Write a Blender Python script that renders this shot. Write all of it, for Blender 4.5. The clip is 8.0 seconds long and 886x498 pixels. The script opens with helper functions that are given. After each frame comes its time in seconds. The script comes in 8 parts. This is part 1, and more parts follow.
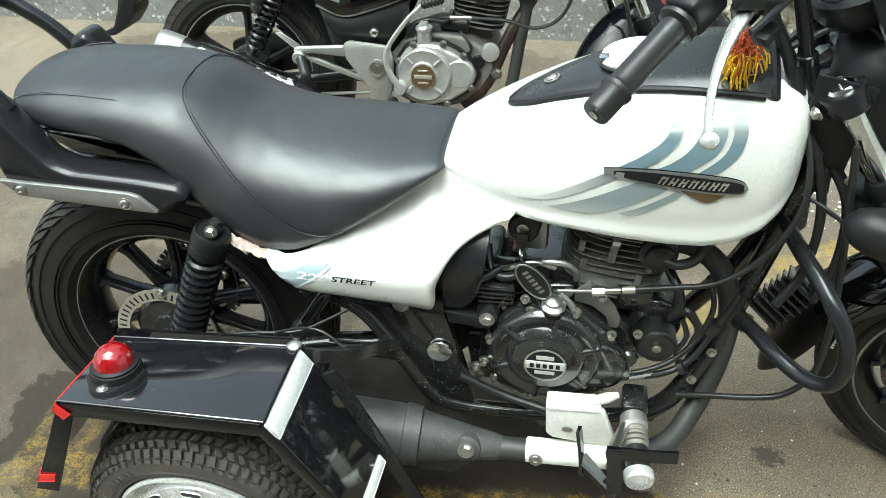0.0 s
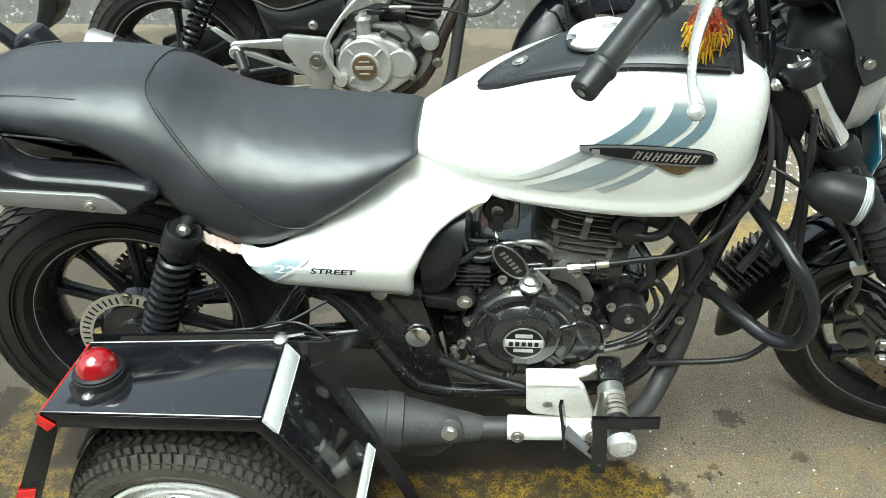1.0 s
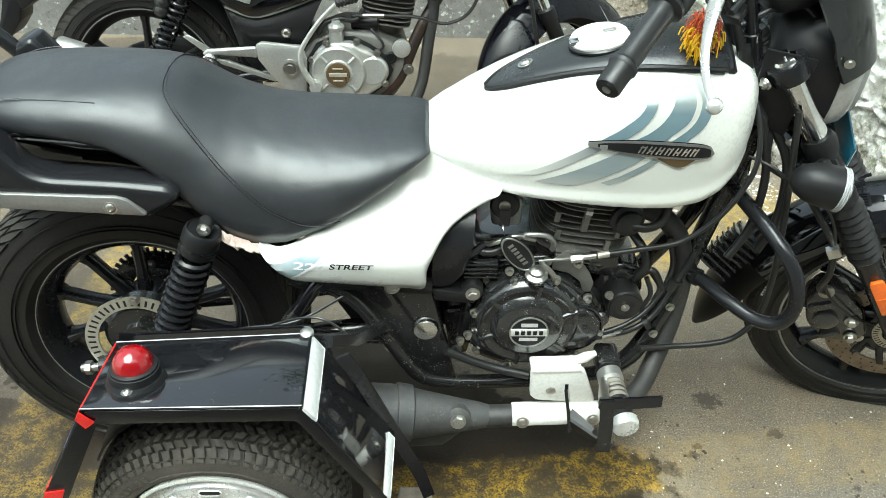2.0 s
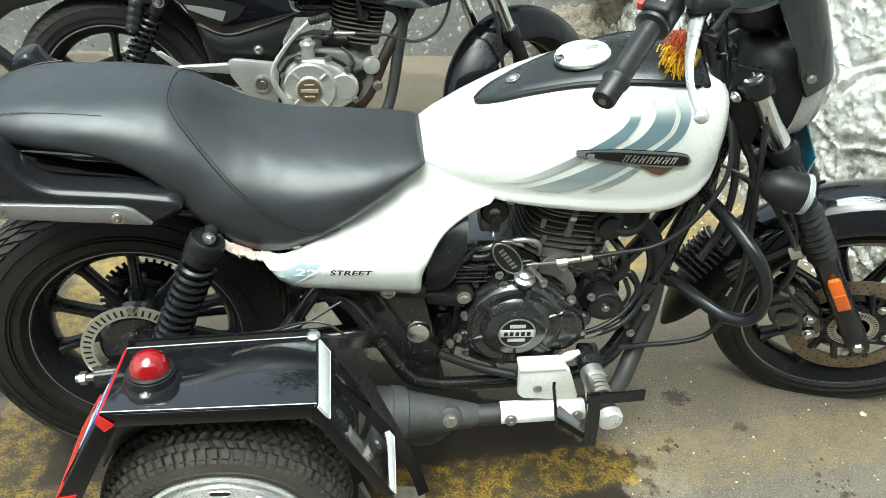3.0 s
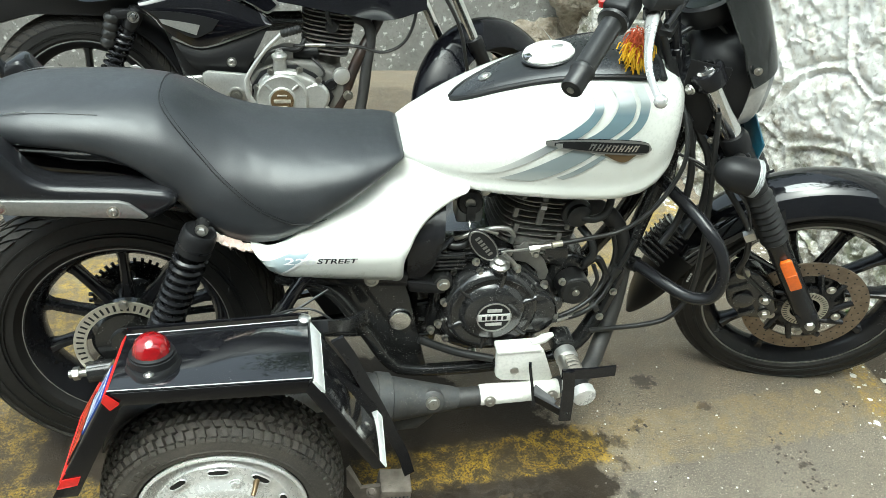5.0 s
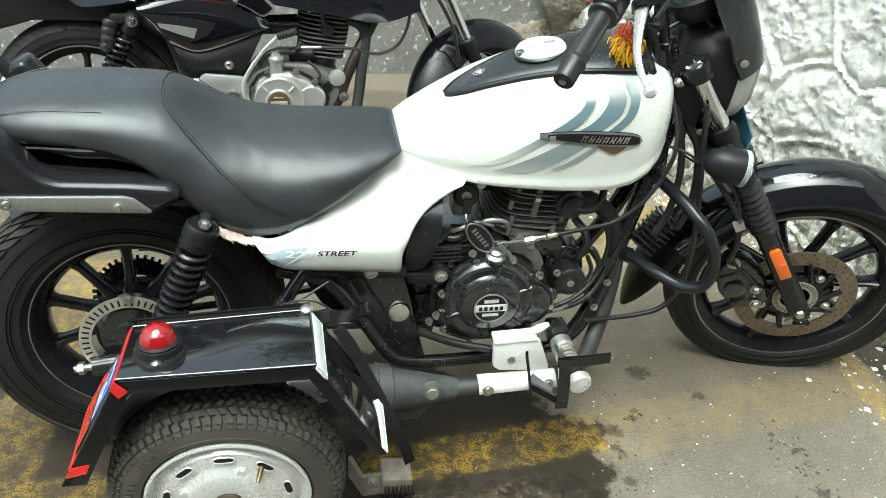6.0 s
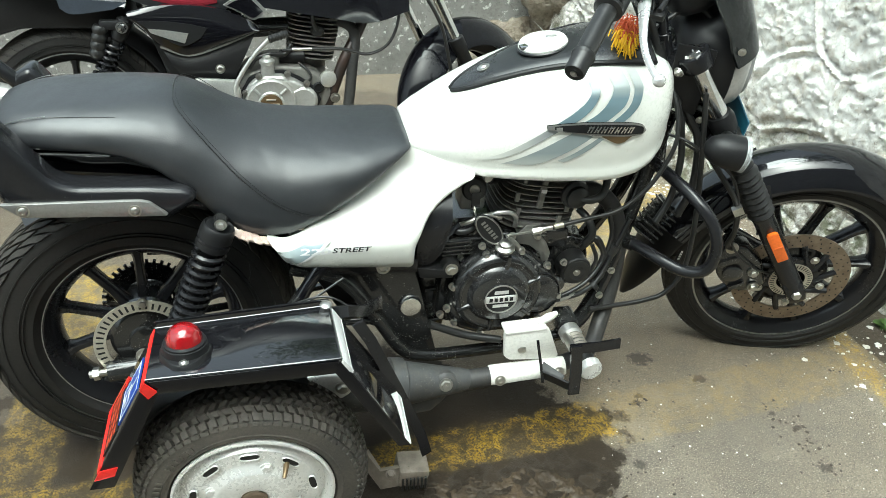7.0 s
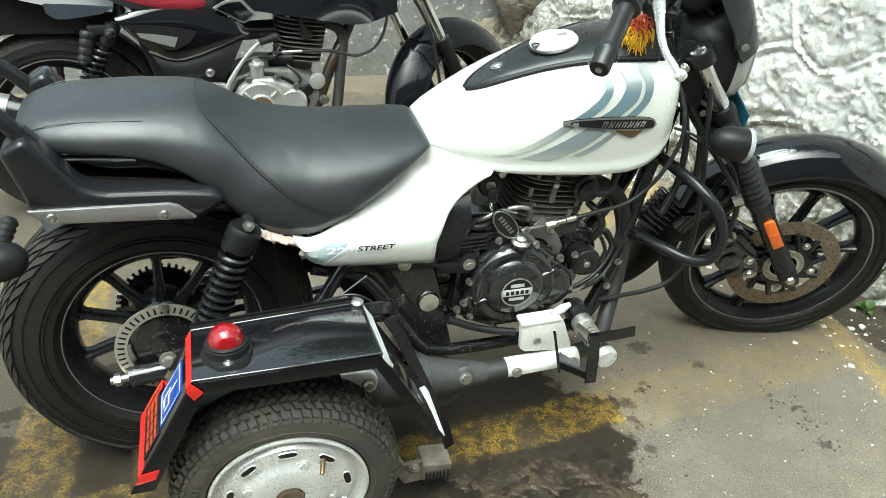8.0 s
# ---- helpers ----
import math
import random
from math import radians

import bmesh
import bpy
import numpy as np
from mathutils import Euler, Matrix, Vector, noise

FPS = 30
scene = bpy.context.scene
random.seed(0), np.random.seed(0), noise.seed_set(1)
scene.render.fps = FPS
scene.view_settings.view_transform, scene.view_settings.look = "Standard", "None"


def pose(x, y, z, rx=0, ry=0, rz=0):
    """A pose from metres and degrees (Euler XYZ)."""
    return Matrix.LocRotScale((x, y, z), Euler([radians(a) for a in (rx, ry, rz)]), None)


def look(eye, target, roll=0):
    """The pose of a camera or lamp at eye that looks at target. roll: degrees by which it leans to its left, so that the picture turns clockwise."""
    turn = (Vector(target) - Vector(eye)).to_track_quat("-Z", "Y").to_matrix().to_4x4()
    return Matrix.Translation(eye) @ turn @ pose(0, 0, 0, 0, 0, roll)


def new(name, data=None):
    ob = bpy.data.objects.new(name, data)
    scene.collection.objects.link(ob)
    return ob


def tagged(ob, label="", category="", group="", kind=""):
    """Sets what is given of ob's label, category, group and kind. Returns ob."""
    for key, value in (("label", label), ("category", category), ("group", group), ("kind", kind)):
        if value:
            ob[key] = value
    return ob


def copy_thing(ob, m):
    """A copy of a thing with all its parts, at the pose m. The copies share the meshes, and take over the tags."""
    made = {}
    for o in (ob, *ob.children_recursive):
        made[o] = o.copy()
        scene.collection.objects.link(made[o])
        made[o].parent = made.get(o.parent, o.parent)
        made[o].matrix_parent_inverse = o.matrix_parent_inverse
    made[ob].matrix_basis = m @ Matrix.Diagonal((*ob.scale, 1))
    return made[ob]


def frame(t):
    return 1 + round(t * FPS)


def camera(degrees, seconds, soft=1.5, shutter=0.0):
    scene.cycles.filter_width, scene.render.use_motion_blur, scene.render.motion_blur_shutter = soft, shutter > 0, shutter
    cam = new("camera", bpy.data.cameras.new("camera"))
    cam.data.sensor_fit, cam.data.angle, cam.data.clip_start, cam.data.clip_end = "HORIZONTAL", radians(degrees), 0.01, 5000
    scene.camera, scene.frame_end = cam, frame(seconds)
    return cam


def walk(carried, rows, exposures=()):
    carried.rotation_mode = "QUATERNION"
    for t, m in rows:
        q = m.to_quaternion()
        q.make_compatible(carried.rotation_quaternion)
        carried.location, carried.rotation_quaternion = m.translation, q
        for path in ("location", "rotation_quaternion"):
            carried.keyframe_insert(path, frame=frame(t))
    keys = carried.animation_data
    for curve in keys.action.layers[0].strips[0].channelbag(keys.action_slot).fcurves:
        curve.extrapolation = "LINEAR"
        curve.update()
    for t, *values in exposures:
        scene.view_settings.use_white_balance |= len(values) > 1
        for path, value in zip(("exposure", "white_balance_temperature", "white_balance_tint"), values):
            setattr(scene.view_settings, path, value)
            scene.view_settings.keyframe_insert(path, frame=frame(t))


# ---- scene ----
cam = camera(55.7, 8.0, soft=0.7)
PATH = [
    (0, (0.7620, -1.1882, 1.4219), (0.4550, 0.3598, 0.1934), -2.18),
    (0.5, (0.7350, -1.1922, 1.4207), (0.5110, 0.3614, 0.1815), -1.89),
    (1, (0.6670, -1.2172, 1.4203), (0.5560, 0.3437, 0.1755), -1.00),
    (1.5, (0.5970, -1.2494, 1.4235), (0.5730, 0.3212, 0.1852), 0.17),
    (3, (0.4240, -1.3494, 1.4569), (0.6330, 0.2491, 0.2733), 3.86),
    (3.5, (0.4080, -1.3683, 1.4539), (0.6570, 0.2383, 0.2887), 4.37),
    (4, (0.3920, -1.3985, 1.4562), (0.6760, 0.2142, 0.3064), 4.59),
    (4.5, (0.3840, -1.4204, 1.4540), (0.6810, 0.1967, 0.3155), 4.47),
    (5, (0.3750, -1.4555, 1.4550), (0.6800, 0.1644, 0.3207), 4.25),
    (6.5, (0.3400, -1.5123, 1.4498), (0.6750, 0.1145, 0.3349), 3.19),
    (7, (0.2820, -1.5183, 1.4505), (0.6650, 0.0973, 0.3370), 3.08),
    (7.5, (0.2210, -1.5195, 1.4534), (0.6550, 0.0870, 0.3434), 3.26),
    (8, (0.1380, -1.5174, 1.4516), (0.6370, 0.0728, 0.3466), 3.71),
]
walk(cam, [(t, look(eye, target, roll)) for t, eye, target, roll in PATH], [(0, 1.34, 6000, -7), (8, 1.27, 6050, -6)])

# ---- light: a bright overcast sky ----
world = bpy.data.worlds.new("sky")
scene.world = world
world.use_nodes = True
wn = world.node_tree
sky = wn.nodes.new("ShaderNodeTexSky")
sky.sky_type = "NISHITA"
sky.sun_disc = False
sky.sun_elevation = radians(62)
sky.sun_rotation = radians(200)
sky.air_density, sky.dust_density, sky.ozone_density = 1.0, 6.0, 0.6
hs = wn.nodes.new("ShaderNodeHueSaturation")
hs.inputs["Saturation"].default_value = 0.35
wn.links.new(sky.outputs[0], hs.inputs["Color"])
wn.links.new(hs.outputs[0], wn.nodes["Background"].inputs[0])
wn.nodes["Background"].inputs[1].default_value = 0.158
sun = new("sun", bpy.data.lights.new("sun", "SUN"))
sun.data.energy, sun.data.angle, sun.data.color = 1.45, radians(32), (1.0, 0.99, 0.97)
sun.matrix_world = look((-0.6, 0.0, 6), (0.5, 0.2, 0.3))

# ---- materials ----
def nd(nt, kind, **inputs):
    n = nt.nodes.new(kind)
    for k, v in inputs.items():
        n.inputs[k.replace("_", " ")].default_value = v
    return n


def noise_node(nt, coord, scale, detail=4.0, rough=0.55):
    n = nd(nt, "ShaderNodeTexNoise", Scale=scale, Detail=detail, Roughness=rough)
    nt.links.new(coord, n.inputs["Vector"])
    return n.outputs["Fac"]


def ramp(nt, fac, a, b, lo=0.0, hi=1.0):
    m = nd(nt, "ShaderNodeMapRange")
    m.inputs["From Min"].default_value, m.inputs["From Max"].default_value = a, b
    m.inputs["To Min"].default_value, m.inputs["To Max"].default_value = lo, hi
    nt.links.new(fac, m.inputs["Value"])
    return m.outputs[0]


def mixc(nt, fac, a, b):
    m = nt.nodes.new("ShaderNodeMix")
    m.data_type = "RGBA"
    for sock, v in ((m.inputs[0], fac), (m.inputs[6], a), (m.inputs[7], b)):
        if isinstance(v, (tuple, float, int)):
            sock.default_value = v if not isinstance(v, tuple) else (*v[:3], 1)
        else:
            nt.links.new(v, sock)
    return m.outputs[2]


def math_node(nt, op, a, b=None, clamp=False):
    m = nt.nodes.new("ShaderNodeMath")
    m.operation, m.use_clamp = op, clamp
    for i, v in enumerate((a, b)):
        if v is None:
            continue
        if isinstance(v, (int, float)):
            m.inputs[i].default_value = v
        else:
            nt.links.new(v, m.inputs[i])
    return m.outputs[0]


def mat(name, c, c2=None, rough=0.5, metal=0.0, scale=9.0, fine=160.0, bump=0.05, coat=0.0, dust=0.0,
        dustc=(0.20, 0.17, 0.13), spread=0.12, bumpscale=None, dist=0.002, grain=0.5, sag=0.0, sagscale=16.0, spec=0.5, speck=0.0):
    """A surface with slow and fine variation, a little relief and, where wanted, dust."""
    m = bpy.data.materials.new(name)
    m.use_nodes = True
    nt = m.node_tree
    bs = nt.nodes["Principled BSDF"]
    co = nt.nodes.new("ShaderNodeTexCoord").outputs["Object"]
    slow, quick = noise_node(nt, co, scale), noise_node(nt, co, fine, 3.0)
    c2 = c2 or tuple(v * 0.72 for v in c)
    col = mixc(nt, ramp(nt, slow, 0.35, 0.68), c, c2)
    col = mixc(nt, ramp(nt, quick, 0.45, 0.8, 0, grain), col, tuple(v * 0.6 for v in c))
    r = math_node(nt, "ADD", ramp(nt, slow, 0.3, 0.7, rough - spread * 0.5, rough + spread * 0.5),
                  ramp(nt, quick, 0.3, 0.7, -spread * 0.3, spread * 0.3), True)
    if dust:
        d1 = ramp(nt, noise_node(nt, co, 34.0, 6.0, 0.7), 0.62 - 0.22 * dust, 0.80 - 0.12 * dust)
        d2 = ramp(nt, noise_node(nt, co, 420.0, 2.0), 0.60 - 0.1 * dust, 0.70)
        d = math_node(nt, "MULTIPLY", math_node(nt, "ADD", math_node(nt, "MULTIPLY", d1, 0.35),
                      math_node(nt, "MULTIPLY", d2, 0.5), True), min(1.0, dust), True)
        col = mixc(nt, d, col, dustc)
        r = math_node(nt, "ADD", r, math_node(nt, "MULTIPLY", d, 0.4), True)
    if speck:
        dots = nd(nt, "ShaderNodeTexVoronoi", Scale=210.0)
        nt.links.new(co, dots.inputs["Vector"])
        d = math_node(nt, "MULTIPLY", ramp(nt, dots.outputs["Distance"], 0.26, 0.12), ramp(nt, noise_node(nt, co, 38, 3, 0.6), 0.50, 0.60))
        d = math_node(nt, "MULTIPLY", d, speck)
        col = mixc(nt, d, col, (0.52, 0.51, 0.47))
        r = math_node(nt, "ADD", r, math_node(nt, "MULTIPLY", d, 0.4), True)
    nt.links.new(col, bs.inputs["Base Color"])
    nt.links.new(r, bs.inputs["Roughness"])
    bs.inputs["Metallic"].default_value = metal
    bs.inputs["Specular IOR Level"].default_value = spec
    bs.inputs["Coat Weight"].default_value = coat
    bs.inputs["Coat Roughness"].default_value = 0.04
    if bump:
        b = nd(nt, "ShaderNodeBump", Strength=bump, Distance=dist)
        nt.links.new(noise_node(nt, co, bumpscale or fine * 1.3, 3.0), b.inputs["Height"])
        nt.links.new(b.outputs[0], bs.inputs["Normal"])
        if sag:
            s = nd(nt, "ShaderNodeBump", Strength=1.0, Distance=sag)
            nt.links.new(noise_node(nt, co, sagscale, 2.0, 0.4), s.inputs["Height"])
            nt.links.new(s.outputs[0], b.inputs["Normal"])
    return m


WHITE = mat("pearl_white_paint", (0.80, 0.81, 0.76), (0.76, 0.77, 0.72), 0.28, coat=0.6, bump=0.0, spread=0.05, grain=0.0)
VINYL = mat("black_vinyl", (0.0175, 0.019, 0.0215), (0.0225, 0.024, 0.0275), 0.43, bump=0.10, fine=260, bumpscale=520, spread=0.14, grain=0.2, sag=0.0034, spec=0.75)
PLASTIC = mat("matt_black_plastic", (0.014, 0.014, 0.015), None, 0.40, bump=0.10, dust=0.06, spec=0.26)
FLAP = mat("black_moulded_rubber", (0.006, 0.006, 0.006), None, 0.36, bump=0.05, spec=0.28)
GUARD = mat("black_enamelled_guard", (0.006, 0.006, 0.008), None, 0.12, coat=0.12, bump=0.0, spread=0.04, spec=0.16)
SATIN = mat("satin_black_paint", (0.015, 0.015, 0.017), None, 0.22, coat=0.1, bump=0.0, spec=0.32)
GLOSS = mat("gloss_black_paint", (0.006, 0.006, 0.008), None, 0.05, coat=0.55, bump=0.0, dust=0.01, spread=0.03, spec=0.4)
LACQUER = mat("fresh_gloss_black_enamel", (0.009, 0.009, 0.011), None, 0.10, coat=0.75, bump=0.0, dust=0.05, spread=0.06, speck=0.12, spec=0.6)
FRAME = mat("dusty_black_frame", (0.017, 0.017, 0.017), None, 0.20, coat=0.6, bump=0.08, dust=0.10, speck=0.45, spec=0.35)
ENGINE = mat("black_engine_metal", (0.019, 0.019, 0.020), (0.010, 0.010, 0.010), 0.20, coat=0.7, bump=0.08, dust=0.18, dustc=(0.28, 0.26, 0.22), speck=0.4)
FINS = mat("sooty_fins", (0.21, 0.205, 0.19), (0.095, 0.09, 0.082), 0.40, metal=0.25, bump=0.25, scale=26, dust=0.6, dustc=(0.16, 0.145, 0.115), speck=0.2)
RUBBER = mat("tyre_rubber", (0.0105, 0.0102, 0.0100), (0.019, 0.0175, 0.016), 0.50, bump=0.25, dust=0.20, dustc=(0.09, 0.08, 0.066), spec=0.34, scale=6.0)
TREAD = mat("worn_dusty_tread", (0.026, 0.0235, 0.021), (0.040, 0.035, 0.029), 0.62, bump=0.3, dust=0.35, dustc=(0.12, 0.104, 0.082), spec=0.35)
AUXRUB = mat("dusty_tyre_rubber", (0.046, 0.042, 0.038), (0.082, 0.072, 0.060), 0.7, bump=0.3, dust=0.55, dustc=(0.19, 0.165, 0.13), scale=5.0)
SOFT = mat("soft_rubber", (0.015, 0.015, 0.015), None, 0.38, bump=0.08, dust=0.15)
CHROME = mat("chrome", (0.78, 0.78, 0.77), (0.7, 0.7, 0.69), 0.13, metal=1.0, bump=0.0, spread=0.08)
STEEL = mat("zinc_bolt", (0.62, 0.61, 0.58), (0.42, 0.40, 0.36), 0.34, metal=1.0, bump=0.1, dust=0.2)
ALU = mat("dull_aluminium", (0.56, 0.56, 0.54), (0.44, 0.43, 0.41), 0.42, metal=0.85, bump=0.12, dust=0.35, dustc=(0.2, 0.18, 0.14))
SILVER = mat("silver_paint", (0.33, 0.325, 0.31), (0.28, 0.275, 0.265), 0.36, metal=0.6, bump=0.04)
WHEELSIL = mat("silver_wheel_paint", (0.78, 0.78, 0.76), (0.70, 0.69, 0.67), 0.30, metal=0.35, bump=0.06, dust=0.12, dustc=(0.2, 0.16, 0.12))
POLISH = mat("polished_lever_alloy", (0.78, 0.78, 0.77), (0.70, 0.70, 0.69), 0.26, metal=0.65, bump=0.0, grain=0.0)
BLUEGREY = mat("blue_grey_paint", (0.055, 0.065, 0.085), (0.04, 0.047, 0.06), 0.35, metal=0.3, bump=0.03)
CHALK = mat("chalky_white_paint", (0.74, 0.73, 0.69), (0.66, 0.65, 0.6), 0.45, bump=0.1, dust=0.1)
EXH = mat("matt_grey_exhaust", (0.072, 0.074, 0.076), (0.045, 0.045, 0.046), 0.50, metal=0.25, bump=0.2, scale=16, dust=0.65, dustc=(0.16, 0.14, 0.11), speck=0.3)
# exhaust grey set darker, with the header pipe's shade put into the colour
EXHDARK = mat("darkened_header_pipe", (0.05, 0.05, 0.051), (0.035, 0.034, 0.033), 0.5, metal=0.3, bump=0.12, dust=0.4)
DIRTY = mat("dirty_grey_metal", (0.24, 0.225, 0.20), (0.16, 0.145, 0.12), 0.6, metal=0.2, bump=0.2, dust=0.5)
CRUST = mat("mud_crusted_metal", (0.21, 0.18, 0.148), (0.105, 0.088, 0.068), 0.75, bump=0.5, scale=24, dust=0.5, dustc=(0.16, 0.13, 0.10))
CASTALU = mat("bright_cast_aluminium", (0.60, 0.60, 0.575), (0.46, 0.45, 0.42), 0.34, metal=0.62, bump=0.15, dust=0.30, dustc=(0.22, 0.20, 0.16))
GREYFIN = mat("grey_dusty_fins", (0.20, 0.195, 0.18), (0.12, 0.115, 0.105), 0.5, metal=0.35, bump=0.2, dust=0.5)
DISC = mat("rusty_disc", (0.27, 0.22, 0.165), (0.18, 0.135, 0.10), 0.42, metal=0.7, bump=0.1, scale=30)
GREYP = mat("grey_console_plastic", (0.020, 0.021, 0.022), None, 0.30, bump=0.05)
CREAM = mat("tone_ring_metal", (0.60, 0.57, 0.49), (0.45, 0.42, 0.34), 0.4, metal=0.6, bump=0.1, dust=0.35)
REDTAPE = mat("red_reflective_tape", (0.80, 0.022, 0.018), (0.68, 0.018, 0.016), 0.4, bump=0.05)
WTAPE = mat("white_reflective_tape", (0.80, 0.80, 0.79), (0.74, 0.74, 0.73), 0.42, bump=0.05)
AMBER = mat("amber_reflector", (0.80, 0.16, 0.015), (0.7, 0.12, 0.01), 0.22, coat=0.6, bump=0.0)
BLUE = mat("blue_sticker", (0.015, 0.055, 0.33), (0.012, 0.045, 0.27), 0.35, bump=0.0)
ORANGE = mat("red_orange_lettering", (0.62, 0.07, 0.025), None, 0.4, bump=0.0)
SIGNWHITE = mat("white_print", (0.80, 0.80, 0.80), None, 0.4, bump=0.0)
PLATEBLUE = mat("blue_green_plate_edge", (0.02, 0.10, 0.15), (0.015, 0.07, 0.11), 0.35, bump=0.03)
LENSGREY = mat("clear_grey_lens", (0.42, 0.43, 0.43), (0.3, 0.31, 0.31), 0.2, bump=0.1, coat=0.5)
YELLOWTH = mat("yellow_tinsel", (0.92, 0.60, 0.03), (0.80, 0.42, 0.01), 0.35, metal=0.1, bump=0.0)
REDTH = mat("red_thread", (0.55, 0.05, 0.03), (0.42, 0.10, 0.02), 0.6, bump=0.0)
CLOTH = mat("floral_rag", (0.60, 0.54, 0.46), (0.50, 0.34, 0.30), 0.9, bump=0.4, scale=70, fine=300, dust=0.5, dustc=(0.45, 0.06, 0.08))
YELRING = mat("yellow_plastic", (0.75, 0.55, 0.05), None, 0.45, bump=0.0)
LAMPSIL = mat("silver_lamp_paint", (0.52, 0.515, 0.50), (0.46, 0.455, 0.44), 0.32, metal=0.3, coat=0.3, bump=0.03)
BRASS = mat("bronze_flash", (0.22, 0.15, 0.08), None, 0.3, metal=0.6, bump=0.0)
BARK = mat("rough_bark", (0.10, 0.075, 0.05), (0.06, 0.045, 0.03), 0.85, bump=0.8, fine=60, dist=0.01)
LEAF = mat("weed_leaf", (0.05, 0.10, 0.018), (0.08, 0.13, 0.028), 0.5, bump=0.05)
ROCK = mat("rough_brown_rock", (0.17, 0.135, 0.095), (0.36, 0.33, 0.27), 0.85, bump=1.0, scale=9, fine=45, dist=0.02, dust=0.5, dustc=(0.45, 0.43, 0.38), sag=0.03, sagscale=22)
RUSTY = mat("rust_flecked_black_paint", (0.014, 0.013, 0.013), (0.048, 0.025, 0.016), 0.35, bump=0.2, scale=11, dust=0.2)
LIME = mat("lime_flakes", (0.72, 0.71, 0.66), (0.6, 0.58, 0.52), 0.85, bump=0.2)
REDCLOTH = mat("red_mesh_cover", (0.30, 0.012, 0.03), (0.2, 0.01, 0.02), 0.7, bump=0.6, bumpscale=260)

GLASSRED = bpy.data.materials.new("red_glass_lens")
GLASSRED.use_nodes = True
g = GLASSRED.node_tree.nodes["Principled BSDF"]
g.inputs["Base Color"].default_value = (0.36, 0.0015, 0.006, 1)
g.inputs["Transmission Weight"].default_value = 0.3
g.inputs["Roughness"].default_value = 0.10
facet = nd(GLASSRED.node_tree, "ShaderNodeTexVoronoi", Scale=95.0)
GLASSRED.node_tree.links.new(GLASSRED.node_tree.nodes.new("ShaderNodeTexCoord").outputs["Object"], facet.inputs["Vector"])
fb = nd(GLASSRED.node_tree, "ShaderNodeBump", Strength=0.30, Distance=0.004)
GLASSRED.node_tree.links.new(facet.outputs["Distance"], fb.inputs["Height"])
GLASSRED.node_tree.links.new(fb.outputs[0], g.inputs["Normal"])
g.inputs["Coat Weight"].default_value = 1.0
g.inputs["Coat Roughness"].default_value = 0.03
SMOKE = bpy.data.materials.new("smoked_visor")
SMOKE.use_nodes = True
g = SMOKE.node_tree.nodes["Principled BSDF"]
g.inputs["Base Color"].default_value = (0.010, 0.011, 0.011, 1)
g.inputs["Roughness"].default_value = 0.10


def fade_paint(name, c, axis, a, b):
    """A painted graphic that was sprayed to fade into the white of the tank."""
    m = bpy.data.materials.new(name)
    m.use_nodes = True
    nt = m.node_tree
    bs = nt.nodes["Principled BSDF"]
    sep = nt.nodes.new("ShaderNodeSeparateXYZ")
    nt.links.new(nt.nodes.new("ShaderNodeTexCoord").outputs["Object"], sep.inputs[0])
    col = mixc(nt, ramp(nt, sep.outputs[axis], a, b), c, (0.78, 0.79, 0.74))
    nt.links.new(col, bs.inputs["Base Color"])
    bs.inputs["Roughness"].default_value = 0.28
    bs.inputs["Coat Weight"].default_value = 0.6
    bs.inputs["Coat Roughness"].default_value = 0.06
    return m


FADE_UP = fade_paint("blue_grey_fade", (0.17, 0.245, 0.28), 2, 0.815, 0.865)
FADE_DOWN = fade_paint("warm_grey_fade", (0.25, 0.295, 0.305), 2, 0.712, 0.655)
FADE_LINE = fade_paint("dark_grey_fade", (0.24, 0.255, 0.26), 0, 0.80, 0.67)
FADE_SIDE = fade_paint("side_cover_fade", (0.26, 0.33, 0.36), 0, 0.33, 0.22)

# ---- mesh helpers ----
XF = [Matrix.Identity(4)]     # transform applied to every mesh as it is made


def part(name, bm, material, parent=None, label="", angle=38, smooth=True):
    bm.transform(XF[0])
    bmesh.ops.recalc_face_normals(bm, faces=bm.faces[:])
    me = bpy.data.meshes.new(name)
    bm.to_mesh(me)
    bm.free()
    if smooth:
        me.shade_smooth()
        me.set_sharp_from_angle(angle=radians(angle))
    me.materials.append(material)
    ob = new(name, me)
    ob.parent = parent
    if label:
        tagged(ob, label)
    return ob


def empty(name, label, category, group="", m=None):
    ob = new(name)
    if m is not None:
        ob.matrix_world = m
    return tagged(ob, label, category, group)


def V(*a):
    return Vector(a if len(a) > 1 else a[0])


def curve_pts(pts, n=6):
    """Smooth curve through the points."""
    p = [Vector(q) for q in pts]
    if len(p) < 3:
        return p
    p = [2 * p[0] - p[1]] + p + [2 * p[-1] - p[-2]]
    out = []
    for i in range(1, len(p) - 2):
        for k in range(n):
            t = k / n
            a, b, c, d = p[i - 1:i + 3]
            out.append(0.5 * ((2 * b) + (c - a) * t + (2 * a - 5 * b + 4 * c - d) * t * t + (3 * b - a - 3 * c + d) * t ** 3))
    out.append(p[-2])
    return out


def rings(bm, loops, closed=True, cap=True):
    """Skin rows of points."""
    vs = [[bm.verts.new(q) for q in row] for row in loops]
    n = len(vs[0])
    for a, b in zip(vs, vs[1:]):
        for i in range(n if closed else n - 1):
            j = (i + 1) % n
            try:
                bm.faces.new((a[i], a[j], b[j], b[i]))
            except ValueError:
                pass
    if cap and closed:
        bm.faces.new(vs[0][::-1])
        bm.faces.new(vs[-1])
    return bm


def frame_of(d):
    d = Vector(d).normalized()
    u = d.orthogonal().normalized()
    return d, u, d.cross(u).normalized()


